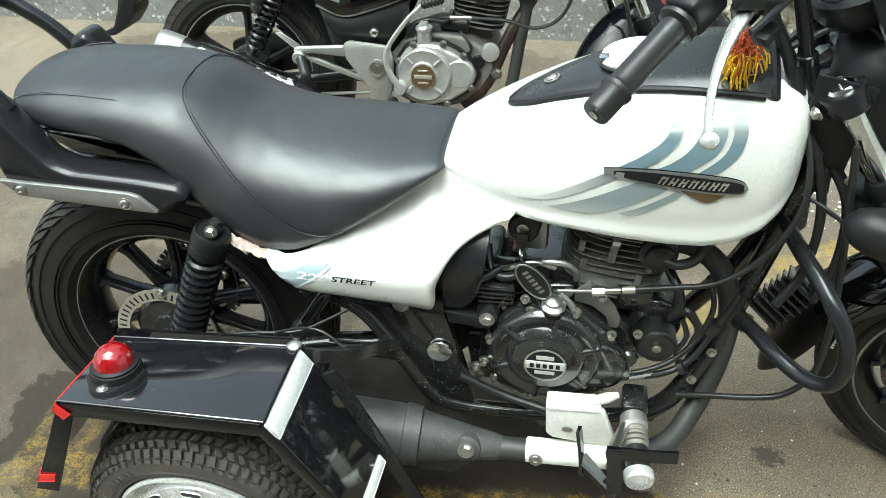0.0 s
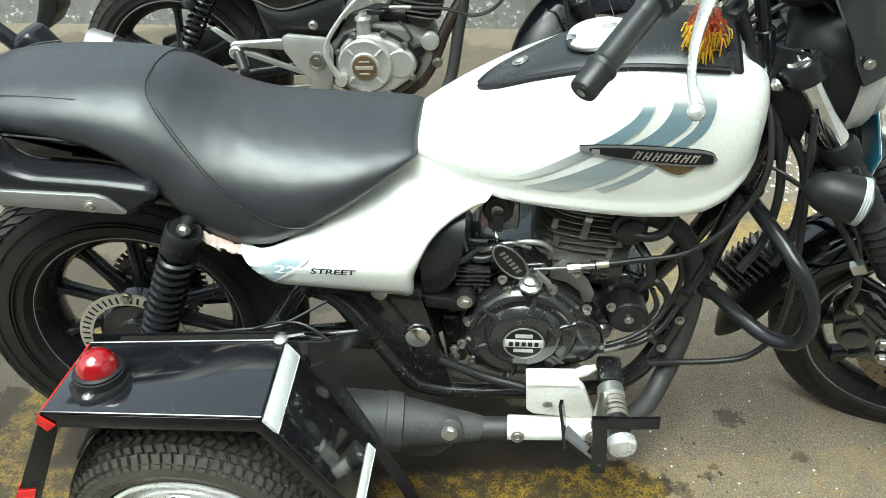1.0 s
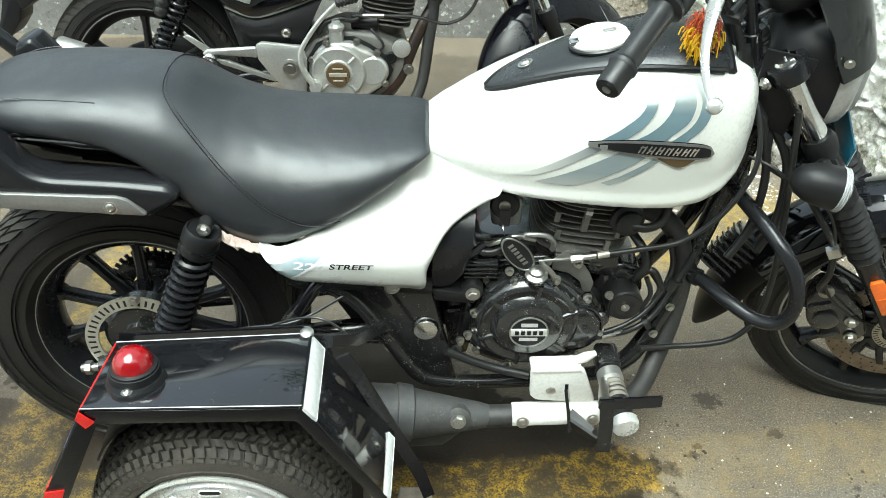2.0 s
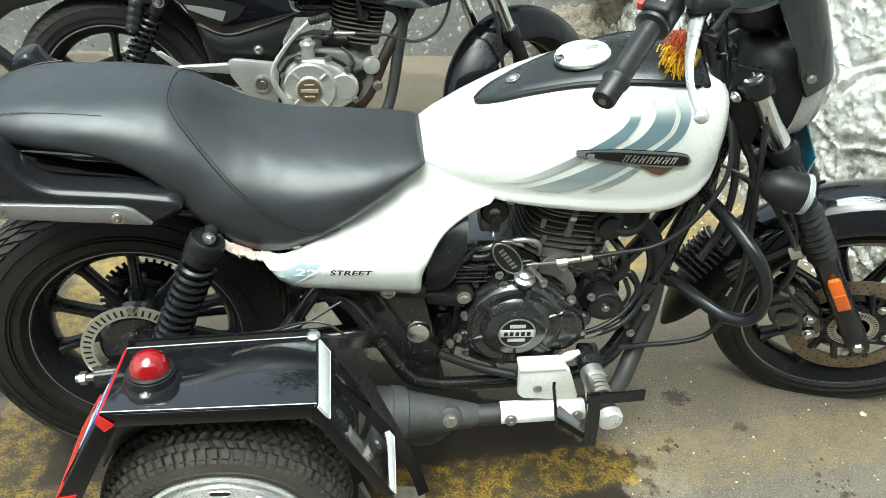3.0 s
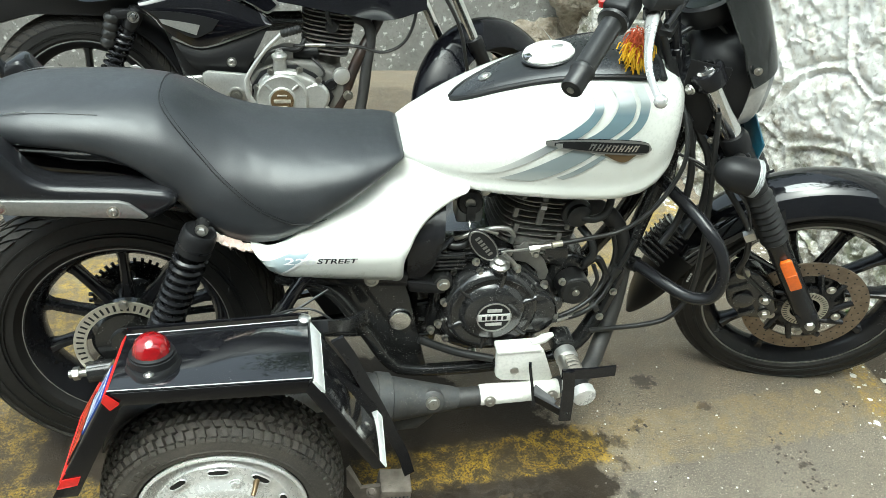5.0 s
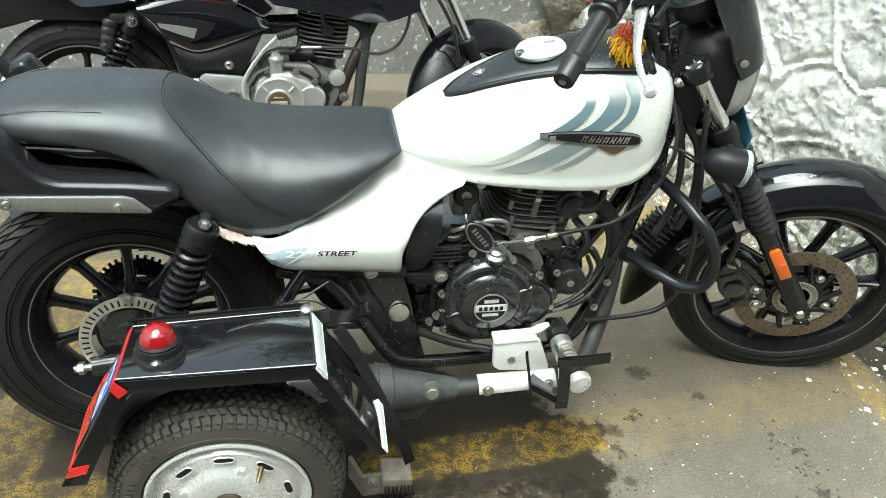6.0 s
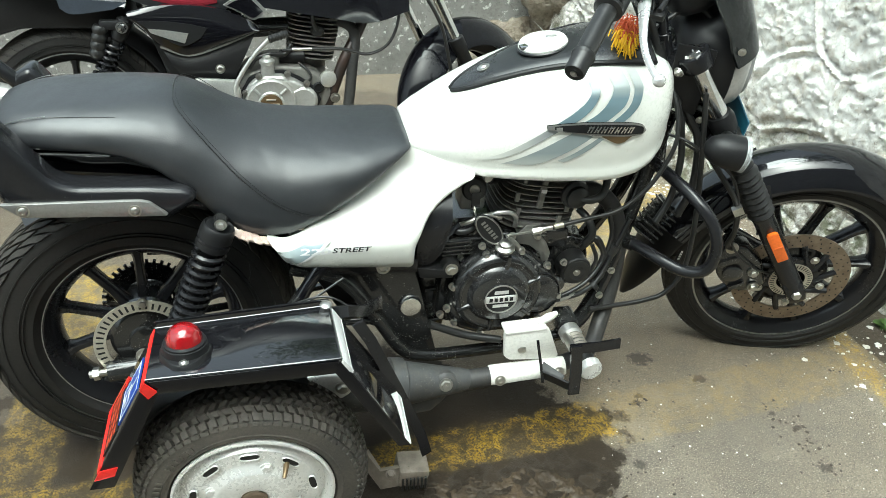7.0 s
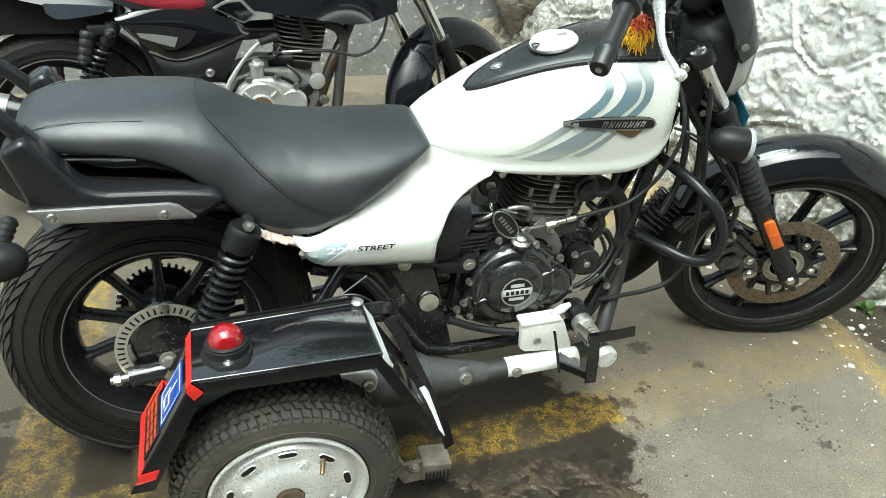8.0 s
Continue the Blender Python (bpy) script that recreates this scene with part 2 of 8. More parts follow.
def tube(pts, r, seg=10, smooth=6, bm=None, flat=1.0, up=None):
    """A round bar along the points; r is a number or one per point given."""
    bm = bm or bmesh.new()
    path = curve_pts(pts, smooth) if smooth else [Vector(q) for q in pts]
    rs = r if isinstance(r, (list, tuple)) else [r] * len(pts)
    m = len(path)
    d0 = (path[1] - path[0]).normalized()
    u = Vector(up) if up else d0.orthogonal()
    loops = []
    for i, q in enumerate(path):
        d = (path[min(i + 1, m - 1)] - path[max(i - 1, 0)]).normalized()
        u = (u - d * u.dot(d)).normalized()
        w = d.cross(u)
        f = i / (m - 1) * (len(rs) - 1)
        k = min(int(f), len(rs) - 2)
        rad = rs[k] + (rs[k + 1] - rs[k]) * (f - k)
        loops.append([q + (u * math.cos(a) + w * math.sin(a) * flat) * rad for a in (2 * math.pi * s / seg for s in range(seg))])
    return rings(bm, loops)


def lathe(prof, origin, axis, seg=24, bm=None, a0=0.0, a1=None, closed_profile=False, cap=True):
    """Turn a profile of (radius, height) round an axis."""
    bm = bm or bmesh.new()
    o = Vector(origin)
    d, u, w = frame_of(axis)
    full = a1 is None
    n = seg if full else seg + 1
    end = 2 * math.pi if full else a1
    rows = []
    for r, h in prof:
        rows.append([o + d * h + (u * math.cos(a) + w * math.sin(a)) * max(r, 1e-5) for a in (a0 + (end - a0) * s / seg for s in range(n))])
    if closed_profile:
        rows.append(rows[0])
    rings(bm, rows, closed=full, cap=False)
    if closed_profile:
        bmesh.ops.remove_doubles(bm, verts=bm.verts[:], dist=1e-6)
    if full and cap and not closed_profile:
        if prof[0][0] > 1e-4:
            bm.faces.new([bm.verts.new(q) for q in rows[0]][::-1])
        if prof[-1][0] > 1e-4:
            bm.faces.new([bm.verts.new(q) for q in rows[-1]])
        bmesh.ops.remove_doubles(bm, verts=bm.verts[:], dist=1e-6)
    return bm


def cyl(p0, p1, r, seg=16, bm=None, r1=None, bev=0.0):
    p0, p1 = Vector(p0), Vector(p1)
    h = (p1 - p0).length
    r1 = r if r1 is None else r1
    prof = [(r - bev, 0), (r, bev), (r1, h - bev), (r1 - bev, h)] if bev else [(r, 0), (r1, h)]
    return lathe(prof, p0, p1 - p0, seg, bm)


def bevel_all(bm, w, seg=2, angle=25):
    ed = [e for e in bm.edges if len(e.link_faces) == 2 and e.calc_face_angle(0) > radians(angle)]
    if w and ed:
        bmesh.ops.bevel(bm, geom=ed, offset=w, segments=seg, affect="EDGES", profile=0.5)
    return bm


def box(c, s, bev=0.003, rot=None, seg=2):
    bm = bmesh.new()
    bmesh.ops.create_cube(bm, size=1.0)
    bm.transform(Matrix.Diagonal((*s, 1)))
    bevel_all(bm, bev, seg)
    if rot is not None:
        bm.transform(rot)
    bm.transform(Matrix.Translation(c))
    return bm


def prism(poly, y0, y1, bev=0.004, seg=2, axis="y"):
    """An outline in (x, z) drawn out from y0 to y1, with rounded edges."""
    bm = bmesh.new()
    a = [bm.verts.new((x, y0, z)) for x, z in poly]
    b = [bm.verts.new((x, y1, z)) for x, z in poly]
    n = len(poly)
    bm.faces.new(a)
    bm.faces.new(b[::-1])
    for i in range(n):
        bm.faces.new((a[i], b[i], b[(i + 1) % n], a[(i + 1) % n]))
    bmesh.ops.recalc_face_normals(bm, faces=bm.faces[:])
    return bevel_all(bm, bev, seg, 12)


def sheet(a, b, yfun, thick, n=10, cols=6):
    """A shell between an upper and a lower line in (x, z), bowed by yfun(x, z, v), with thickness towards +y."""
    bm = bmesh.new()
    ca = curve_pts([(x, 0, z) for x, z in a], n)
    cb = curve_pts([(x, 0, z) for x, z in b], n)
    rows_out, rows_in = [], []
    for i in range(len(ca)):
        q = cb[round(i * (len(cb) - 1) / (len(ca) - 1))]
        ro, ri = [], []
        for k in range(cols + 1):
            v = k / cols
            p = ca[i].lerp(q, v)
            y = yfun(p.x, p.z, v)
            ro.append(Vector((p.x, y, p.z)))
            ri.append(Vector((p.x, y + thick, p.z)))
        rows_out.append(ro + ri[::-1])
    rings(bm, rows_out)
    bmesh.ops.remove_doubles(bm, verts=bm.verts[:], dist=1e-5)
    return bm


def spring(p0, p1, R, r, turns, seg=6, per=14):
    p0, p1 = Vector(p0), Vector(p1)
    d, u, w = frame_of(p1 - p0)
    L = (p1 - p0).length
    n = int(turns * per)
    pts = [p0 + d * (L * i / n) + (u * math.cos(2 * math.pi * i / per) + w * math.sin(2 * math.pi * i / per)) * R for i in range(n + 1)]
    return tube(pts, r, seg, 0)


def bolt(p, d, r=0.007, h=0.005, washer=True, hexa=True):
    """A hexagon or domed bolt head on its washer."""
    p = Vector(p)
    d = Vector(d).normalized()
    bm = bmesh.new()
    if washer:
        cyl(p, p + d * h * 0.35, r * 1.35, 14, bm)
    if hexa:
        lathe([(r, h * 0.3), (r, h * 0.95), (r * 0.85, h * 1.15), (0, h * 1.18)], p, d, 6, bm)
    else:
        lathe([(r, h * 0.3), (r * 0.95, h * 0.7), (r * 0.7, h), (r * 0.42, h * 1.1), (r * 0.4, h * 0.7), (0, h * 0.7)], p, d, 14, bm)
    return bm


def strap(pts, width, thick, wdir, smooth=0):
    """A flat bar along the points, its width along wdir."""
    path = curve_pts(pts, smooth) if smooth else [Vector(q) for q in pts]
    w = Vector(wdir).normalized() * width * 0.5
    loops = []
    for i, q in enumerate(path):
        d = (path[min(i + 1, len(path) - 1)] - path[max(i - 1, 0)]).normalized()
        nrm = d.cross(w).normalized() * thick * 0.5
        loops.append([q - w - nrm, q + w - nrm, q + w + nrm, q - w + nrm])
    bm = rings(bmesh.new(), loops)
    return bevel_all(bm, min(thick, width) * 0.2, 1, 40)


def lerp_table(tab, x):
    """Smoothly interpolated row of a table keyed by its first column."""
    if x <= tab[0][0]:
        return tab[0][1:]
    for a, b in zip(tab, tab[1:]):
        if x <= b[0]:
            t = (x - a[0]) / (b[0] - a[0])
            return [p + (q - p) * t for p, q in zip(a[1:], b[1:])]
    return tab[-1][1:]

# ---- ground and walls ----
def stripe_mask(nt, co, cx, cy, ang, length, width, wob):
    ca, sa = math.cos(ang), math.sin(ang)
    def dist(ux, uy, half):
        d = nt.nodes.new("ShaderNodeVectorMath")
        d.operation = "DOT_PRODUCT"
        nt.links.new(co, d.inputs[0])
        d.inputs[1].default_value = (ux, uy, 0)
        v = math_node(nt, "ABSOLUTE", math_node(nt, "SUBTRACT", d.outputs["Value"], cx * ux + cy * uy))
        return math_node(nt, "SUBTRACT", half, v)
    a = ramp(nt, math_node(nt, "ADD", dist(-sa, ca, width / 2), wob), -0.004, 0.010)
    b = ramp(nt, math_node(nt, "ADD", dist(ca, sa, length / 2), wob), -0.01, 0.03)
    return math_node(nt, "MULTIPLY", a, b)


def blot(nt, co, cx, cy, rx, ry, wob, soft=0.05):
    s = nt.nodes.new("ShaderNodeVectorMath")
    s.operation = "SUBTRACT"
    nt.links.new(co, s.inputs[0])
    s.inputs[1].default_value = (cx, cy, 0)
    m = nt.nodes.new("ShaderNodeVectorMath")
    m.operation = "MULTIPLY"
    nt.links.new(s.outputs[0], m.inputs[0])
    m.inputs[1].default_value = (1 / rx, 1 / ry, 0)
    ln = nt.nodes.new("ShaderNodeVectorMath")
    ln.operation = "LENGTH"
    nt.links.new(m.outputs[0], ln.inputs[0])
    return ramp(nt, math_node(nt, "ADD", ln.outputs["Value"], wob), 1.0 + soft / 2, 1.0 - soft / 2)


WETMUD = mat("wet_mud_crust", (0.060, 0.043, 0.027), (0.024, 0.018, 0.012), 0.52, spec=0.22, bump=0.5, fine=120, scale=14, spread=0.3)
MUD = mat("damp_mud", (0.055, 0.040, 0.026), (0.026, 0.019, 0.012), 0.6, bump=0.5, fine=90)


def ground_material():
    m = bpy.data.materials.new("worn_concrete_paving")
    m.use_nodes = True
    nt = m.node_tree
    bs = nt.nodes["Principled BSDF"]
    co = nt.nodes.new("ShaderNodeTexCoord").outputs["Object"]
    big, mid, grit = noise_node(nt, co, 2.2, 5), noise_node(nt, co, 14, 6, 0.65), noise_node(nt, co, 250, 4, 0.7)
    col = mixc(nt, ramp(nt, big, 0.35, 0.65), (0.206, 0.163, 0.112), (0.153, 0.124, 0.090))
    # a greyer patch of later concrete along the lane
    def side_of(ux, uy, k):
        d = nt.nodes.new("ShaderNodeVectorMath")
        d.operation = "DOT_PRODUCT"
        nt.links.new(co, d.inputs[0])
        d.inputs[1].default_value = (ux, uy, 0)
        return math_node(nt, "SUBTRACT", k, d.outputs["Value"])
    edge = math_node(nt, "ADD", side_of(-0.115, 0.993, -0.365), math_node(nt, "MULTIPLY", math_node(nt, "SUBTRACT", noise_node(nt, co, 9, 4, 0.6), 0.5), 0.10))
    patch = ramp(nt, edge, -0.012, 0.012)
    col = mixc(nt, math_node(nt, "MULTIPLY", patch, 0.42), col, mixc(nt, ramp(nt, big, 0.4, 0.6), (0.146, 0.135, 0.117), (0.116, 0.107, 0.094)))
    col = mixc(nt, ramp(nt, mid, 0.45, 0.72, 0, 0.6), col, (0.118, 0.106, 0.088))
    col = mixc(nt, ramp(nt, noise_node(nt, co, 5.0, 7, 0.7), 0.52, 0.66, 0, 0.5), col, (0.270, 0.234, 0.180))
    col = mixc(nt, ramp(nt, grit, 0.50, 0.62, 0, 0.85), col, (0.062, 0.050, 0.037))
    col = mixc(nt, ramp(nt, noise_node(nt, co, 70, 6, 0.75), 0.56, 0.66, 0, 0.65), col, (0.075, 0.062, 0.048))
    pale = noise_node(nt, co, 300, 3, 0.7)
    col = mixc(nt, ramp(nt, pale, 0.57, 0.63, 0, 0.85), col, (0.40, 0.36, 0.285))
    vor = nd(nt, "ShaderNodeTexVoronoi", Scale=105.0)
    nt.links.new(co, vor.inputs["Vector"])
    fleck = math_node(nt, "MULTIPLY", ramp(nt, vor.outputs["Distance"], 0.24, 0.10), ramp(nt, noise_node(nt, co, 45, 3, 0.7), 0.50, 0.62))
    col = mixc(nt, math_node(nt, "MULTIPLY", fleck, 0.6), col, (0.58, 0.53, 0.45))
    pits = math_node(nt, "MULTIPLY", ramp(nt, vor.outputs["Distance"], 0.20, 0.08), ramp(nt, noise_node(nt, co, 38, 4, 0.7), 0.46, 0.38))
    col = mixc(nt, math_node(nt, "MULTIPLY", pits, 0.85), col, (0.040, 0.033, 0.026))
    # thin scratches and hairline cracks
    cr = nd(nt, "ShaderNodeTexVoronoi", Scale=3.2)
    cr.feature = "DISTANCE_TO_EDGE"
    warp = nt.nodes.new("ShaderNodeVectorMath")
    warp.operation = "MULTIPLY_ADD"
    wn_ = nd(nt, "ShaderNodeTexNoise", Scale=6.0, Detail=6.0, Roughness=0.6)
    nt.links.new(co, wn_.inputs["Vector"])
    nt.links.new(wn_.outputs["Color"], warp.inputs[0])
    warp.inputs[1].default_value = (0.20, 0.20, 0.0)
    nt.links.new(co, warp.inputs[2])
    nt.links.new(warp.outputs[0], cr.inputs["Vector"])
    crack = math_node(nt, "MULTIPLY", ramp(nt, cr.outputs["Distance"], 0.010, 0.003), ramp(nt, noise_node(nt, co, 2.6, 2), 0.52, 0.60))
    col = mixc(nt, math_node(nt, "MULTIPLY", crack, 0.05), col, (0.05, 0.042, 0.034))
    # oil spots
    spots = ramp(nt, noise_node(nt, co, 27, 5, 0.65), 0.71, 0.75)
    col = mixc(nt, math_node(nt, "MULTIPLY", spots, 0.75), col, (0.055, 0.047, 0.038))
    for sx, sy, sr in ((1.316, -0.092, 0.017), (1.135, -0.126, 0.012), (1.119, -0.148, 0.014), (1.06, -0.183, 0.020), (1.046, -0.236, 0.014), (1.191, 0.007, 0.030), (1.051, -0.337, 0.016), (1.473, -0.416, 0.016), (1.480, -0.290, 0.009), (1.440, -0.236, 0.008)):
        b = blot(nt, co, sx, sy, sr, sr * 0.8, math_node(nt, "MULTIPLY", math_node(nt, "SUBTRACT", noise_node(nt, co, 75, 4, 0.7), 0.5), 3.0), 0.4)
        col = mixc(nt, math_node(nt, "MULTIPLY", b, 0.8), col, (0.045, 0.039, 0.032))
    # worn yellow markings
    wob = math_node(nt, "MULTIPLY", math_node(nt, "SUBTRACT", noise_node(nt, co, 18, 5, 0.7), 0.5), 0.07)
    wear = math_node(nt, "MULTIPLY", ramp(nt, noise_node(nt, co, 34, 9, 0.8), 0.41, 0.53), ramp(nt, noise_node(nt, co, 190, 5, 0.8), 0.40, 0.52, 0.05, 1.0))
    wear = math_node(nt, "MULTIPLY", wear, ramp(nt, noise_node(nt, co, 11, 4, 0.6), 0.38, 0.52, 0.35, 1.0))
    strong = 0
    for cx, cy, ang, ln, w, k in ((0.745, -0.212, 0.10, 0.60, 0.125, 1.0), (1.42, -0.148, 0.115, 0.88, 0.17, 0.17),
                                  (-0.285, 0.10, 1.50, 1.1, 0.150, 0.72), (1.30, 0.62, 0.62, 1.1, 0.14, 0.6), (-0.05, -0.235, 0.0, 0.5, 0.10, 0.8), (1.775, -0.16, 1.55, 0.46, 0.075, 0.6)):
        s = math_node(nt, "MULTIPLY", stripe_mask(nt, co, cx, cy, ang, ln, w, wob), k)
        strong = s if strong == 0 else math_node(nt, "MAXIMUM", strong, s)
    haze = math_node(nt, "MULTIPLY", strong, 0.17)
    yel = math_node(nt, "MAXIMUM", math_node(nt, "MULTIPLY", strong, wear), haze)
    paint = mixc(nt, ramp(nt, mid, 0.35, 0.65), (0.58, 0.375, 0.026), (0.38, 0.235, 0.020))
    col = mixc(nt, yel, col, paint)
    # lime wash spilled along the foot of the stone wall
    nearw = nt.nodes.new("ShaderNodeVectorMath")
    nearw.operation = "DOT_PRODUCT"
    nt.links.new(co, nearw.inputs[0])
    nearw.inputs[1].default_value = (0.974, 0.227, 0)
    lime = math_node(nt, "MULTIPLY", ramp(nt, nearw.outputs["Value"], 1.62, 1.92), ramp(nt, noise_node(nt, co, 84, 4, 0.7), 0.61, 0.66))
    col = mixc(nt, math_node(nt, "MULTIPLY", lime, 0.85), col, (0.68, 0.66, 0.60))
    # wet patches, dark soil by the weed, and painted shade between the bikes
    ww = math_node(nt, "MULTIPLY", math_node(nt, "SUBTRACT", noise_node(nt, co, 7, 5, 0.6), 0.5), 0.9)
    wet = 0
    # the blot at (-0.12, 0.42) paints the shade the two bikes cast
    for cx, cy, rx, ry, k in ((0.64, -0.25, 0.385, 0.27, 1.0), (0.15, -0.10, 0.62, 0.33, 1.0), (-0.08, -0.15, 0.26, 0.36, 0.95), (-0.45, -0.10, 0.48, 0.60, 0.74), (-0.12, 0.42, 0.42, 0.30, 0.45), (-0.55, 0.75, 0.62, 0.62, 0.42), (0.25, 1.50, 1.10, 0.50, 0.40), (-0.75, 1.75, 0.60, 0.35, 0.5), (0.85, 0.98, 0.75, 0.42, 0.30), (1.91, -0.02, 0.09, 0.16, 0.8)):
        b = math_node(nt, "MULTIPLY", blot(nt, co, cx, cy, rx, ry, ww), k)
        wet = b if wet == 0 else math_node(nt, "MAXIMUM", wet, b)
    col = mixc(nt, math_node(nt, "MULTIPLY", math_node(nt, "MULTIPLY", wet, math_node(nt, "SUBTRACT", 1.0, math_node(nt, "MULTIPLY", yel, 0.50))), 0.93), col, (0.022, 0.016, 0.011))
    nt.links.new(ramp(nt, wet, 0, 1, 0.5, 0.18), bs.inputs["Specular IOR Level"])
    nt.links.new(col, bs.inputs["Base Color"])
    pud = math_node(nt, "MULTIPLY", wet, ramp(nt, noise_node(nt, co, 16, 4), 0.46, 0.60))
    nt.links.new(math_node(nt, "SUBTRACT", 0.86, math_node(nt, "ADD", math_node(nt, "MULTIPLY", wet, 0.30), math_node(nt, "MULTIPLY", pud, 0.26))), bs.inputs["Roughness"])
    h = math_node(nt, "ADD", math_node(nt, "MULTIPLY", grit, 0.6), math_node(nt, "ADD", mid, math_node(nt, "MULTIPLY", fleck, 0.4)))
    h = math_node(nt, "SUBTRACT", h, math_node(nt, "ADD", math_node(nt, "MULTIPLY", pits, 0.6), math_node(nt, "MULTIPLY", crack, 0.2)))
    # a crust of wet mud below the stabiliser stands up in ragged ridges
    crust = math_node(nt, "MULTIPLY", blot(nt, co, 0.74, -0.42, 0.26, 0.15, ww, 0.3), ramp(nt, noise_node(nt, co, 40, 8, 0.75), 0.40, 0.60))
    h = math_node(nt, "ADD", h, math_node(nt, "MULTIPLY", crust, 3.5))
    b = nd(nt, "ShaderNodeBump", Strength=0.55, Distance=0.006)
    nt.links.new(h, b.inputs["Height"])
    nt.links.new(math_node(nt, "SUBTRACT", 0.6, math_node(nt, "MULTIPLY", pud, 0.5)), b.inputs["Strength"])
    nt.links.new(b.outputs[0], bs.inputs["Normal"])
    return m


def wall_material(name, a, b, dirt, splash, k, depth=0.006, moss=False, pits=0.60):
    m = bpy.data.materials.new(name)
    m.use_nodes = True
    nt = m.node_tree
    bs = nt.nodes["Principled BSDF"]
    co = nt.nodes.new("ShaderNodeTexCoord").outputs["Object"]
    big, mid, fine = noise_node(nt, co, 3.0, 6, 0.6), noise_node(nt, co, 22, 6, 0.7), noise_node(nt, co, 130, 4, 0.7)
    col = mixc(nt, ramp(nt, big, 0.35, 0.65), a, b)
    col = mixc(nt, ramp(nt, mid, 0.50, 0.68, 0, k), col, dirt)
    col = mixc(nt, ramp(nt, fine, 0.56, 0.70, 0, 0.6), col, tuple(v * 0.6 for v in dirt))
    pit = noise_node(nt, co, 60, 9, 0.72)
    col = mixc(nt, ramp(nt, pit, pits, pits + 0.06, 0, 0.8), col, tuple(v * 0.45 for v in dirt))
    col = mixc(nt, math_node(nt, "MULTIPLY", ramp(nt, noise_node(nt, co, 34, 5, 0.65), 0.58, 0.64), 0.9), col, splash)
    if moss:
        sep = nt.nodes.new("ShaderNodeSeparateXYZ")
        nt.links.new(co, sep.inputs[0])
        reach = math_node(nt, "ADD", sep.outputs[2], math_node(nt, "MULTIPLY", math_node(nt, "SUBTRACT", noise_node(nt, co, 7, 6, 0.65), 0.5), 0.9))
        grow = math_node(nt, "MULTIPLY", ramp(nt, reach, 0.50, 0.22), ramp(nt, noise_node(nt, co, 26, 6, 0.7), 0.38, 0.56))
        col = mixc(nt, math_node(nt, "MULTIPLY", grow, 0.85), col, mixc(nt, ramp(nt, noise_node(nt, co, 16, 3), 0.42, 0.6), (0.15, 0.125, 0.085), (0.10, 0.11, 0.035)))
    nt.links.new(col, bs.inputs["Base Color"])
    bs.inputs["Roughness"].default_value = 0.9
    bu = nd(nt, "ShaderNodeBump", Strength=1.0, Distance=depth)
    rag = noise_node(nt, co, 46, 10, 0.8)
    hgt = math_node(nt, "ADD", math_node(nt, "MULTIPLY", mid, 0.5), math_node(nt, "ADD", math_node(nt, "MULTIPLY", pit, -1.0), math_node(nt, "MULTIPLY", fine, 0.4)))
    nt.links.new(math_node(nt, "ADD", hgt, math_node(nt, "MULTIPLY", rag, 0.8)), bu.inputs["Height"])
    nt.links.new(bu.outputs[0], bs.inputs["Normal"])
    return m


GROUND = ground_material()
GREYWALL = wall_material("grey_plaster_wall", (0.29, 0.285, 0.27), (0.20, 0.197, 0.185), (0.12, 0.114, 0.102), (0.66, 0.66, 0.63), 0.55)
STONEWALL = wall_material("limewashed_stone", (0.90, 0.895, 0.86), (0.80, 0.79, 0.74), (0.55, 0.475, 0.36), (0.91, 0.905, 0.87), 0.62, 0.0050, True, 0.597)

bm = bmesh.new()
xs = [-300, -40, -6, -2, 0, 2, 6, 40, 300]
# the paving falls a little into a gutter along the grey wall
ys = [-300, -40, -6, -2, 0, 0.55, 0.62, 0.70, 0.80, 0.90, 0.98, 1.05, 2.0, 6, 40, 300]
fall = lambda y: -0.06 * (lambda t: t * t * (3 - 2 * t))(min(1.0, max(0.0, (y - 0.55) / 0.5)))
grid = [[bm.verts.new((x, y, fall(y))) for x in xs] for y in ys]
for r0, r1 in zip(grid, grid[1:]):
    for i in range(len(xs) - 1):
        bm.faces.new((r0[i], r0[i + 1], r1[i + 1], r1[i]))
tagged(part("ground", bm, GROUND), "worn grey concrete paving with faded yellow lines and wet patches", "ground", kind="structure")


def wavy_wall(name, p0, p1, height, thick, nx, nz, relief):
    """An upright wall from p0 to p1 on the plan, its face pushed in and out by relief(s, z)."""
    p0, p1 = Vector((*p0, 0)), Vector((*p1, 0))
    d = (p1 - p0)
    L = d.length
    d.normalize()
    nrm = Vector((d.y, -d.x, 0))
    front = [[p0 + d * (L * i / nx) + Vector((0, 0, height * k / nz - 0.10)) + nrm * relief(L * i / nx, height * k / nz) for i in range(nx + 1)] for k in range(nz + 1)]
    bm = bmesh.new()
    rings(bm, front, closed=False, cap=False)
    back = [[p0 - nrm * thick + Vector((0, 0, -0.02)), p1 - nrm * thick + Vector((0, 0, -0.02)),
             p1 - nrm * thick + Vector((0, 0, height)), p0 - nrm * thick + Vector((0, 0, height))]]
    bv = [bm.verts.new(q) for q in back[0]]
    bm.faces.new(bv)
    c = [bm.verts.new(front[0][0]), bm.verts.new(front[0][-1]), bm.verts.new(front[-1][-1]), bm.verts.new(front[-1][0])]
    for i in range(4):
        bm.faces.new((c[i], c[(i + 1) % 4], bv[(i + 1) % 4], bv[i]))
    return bm


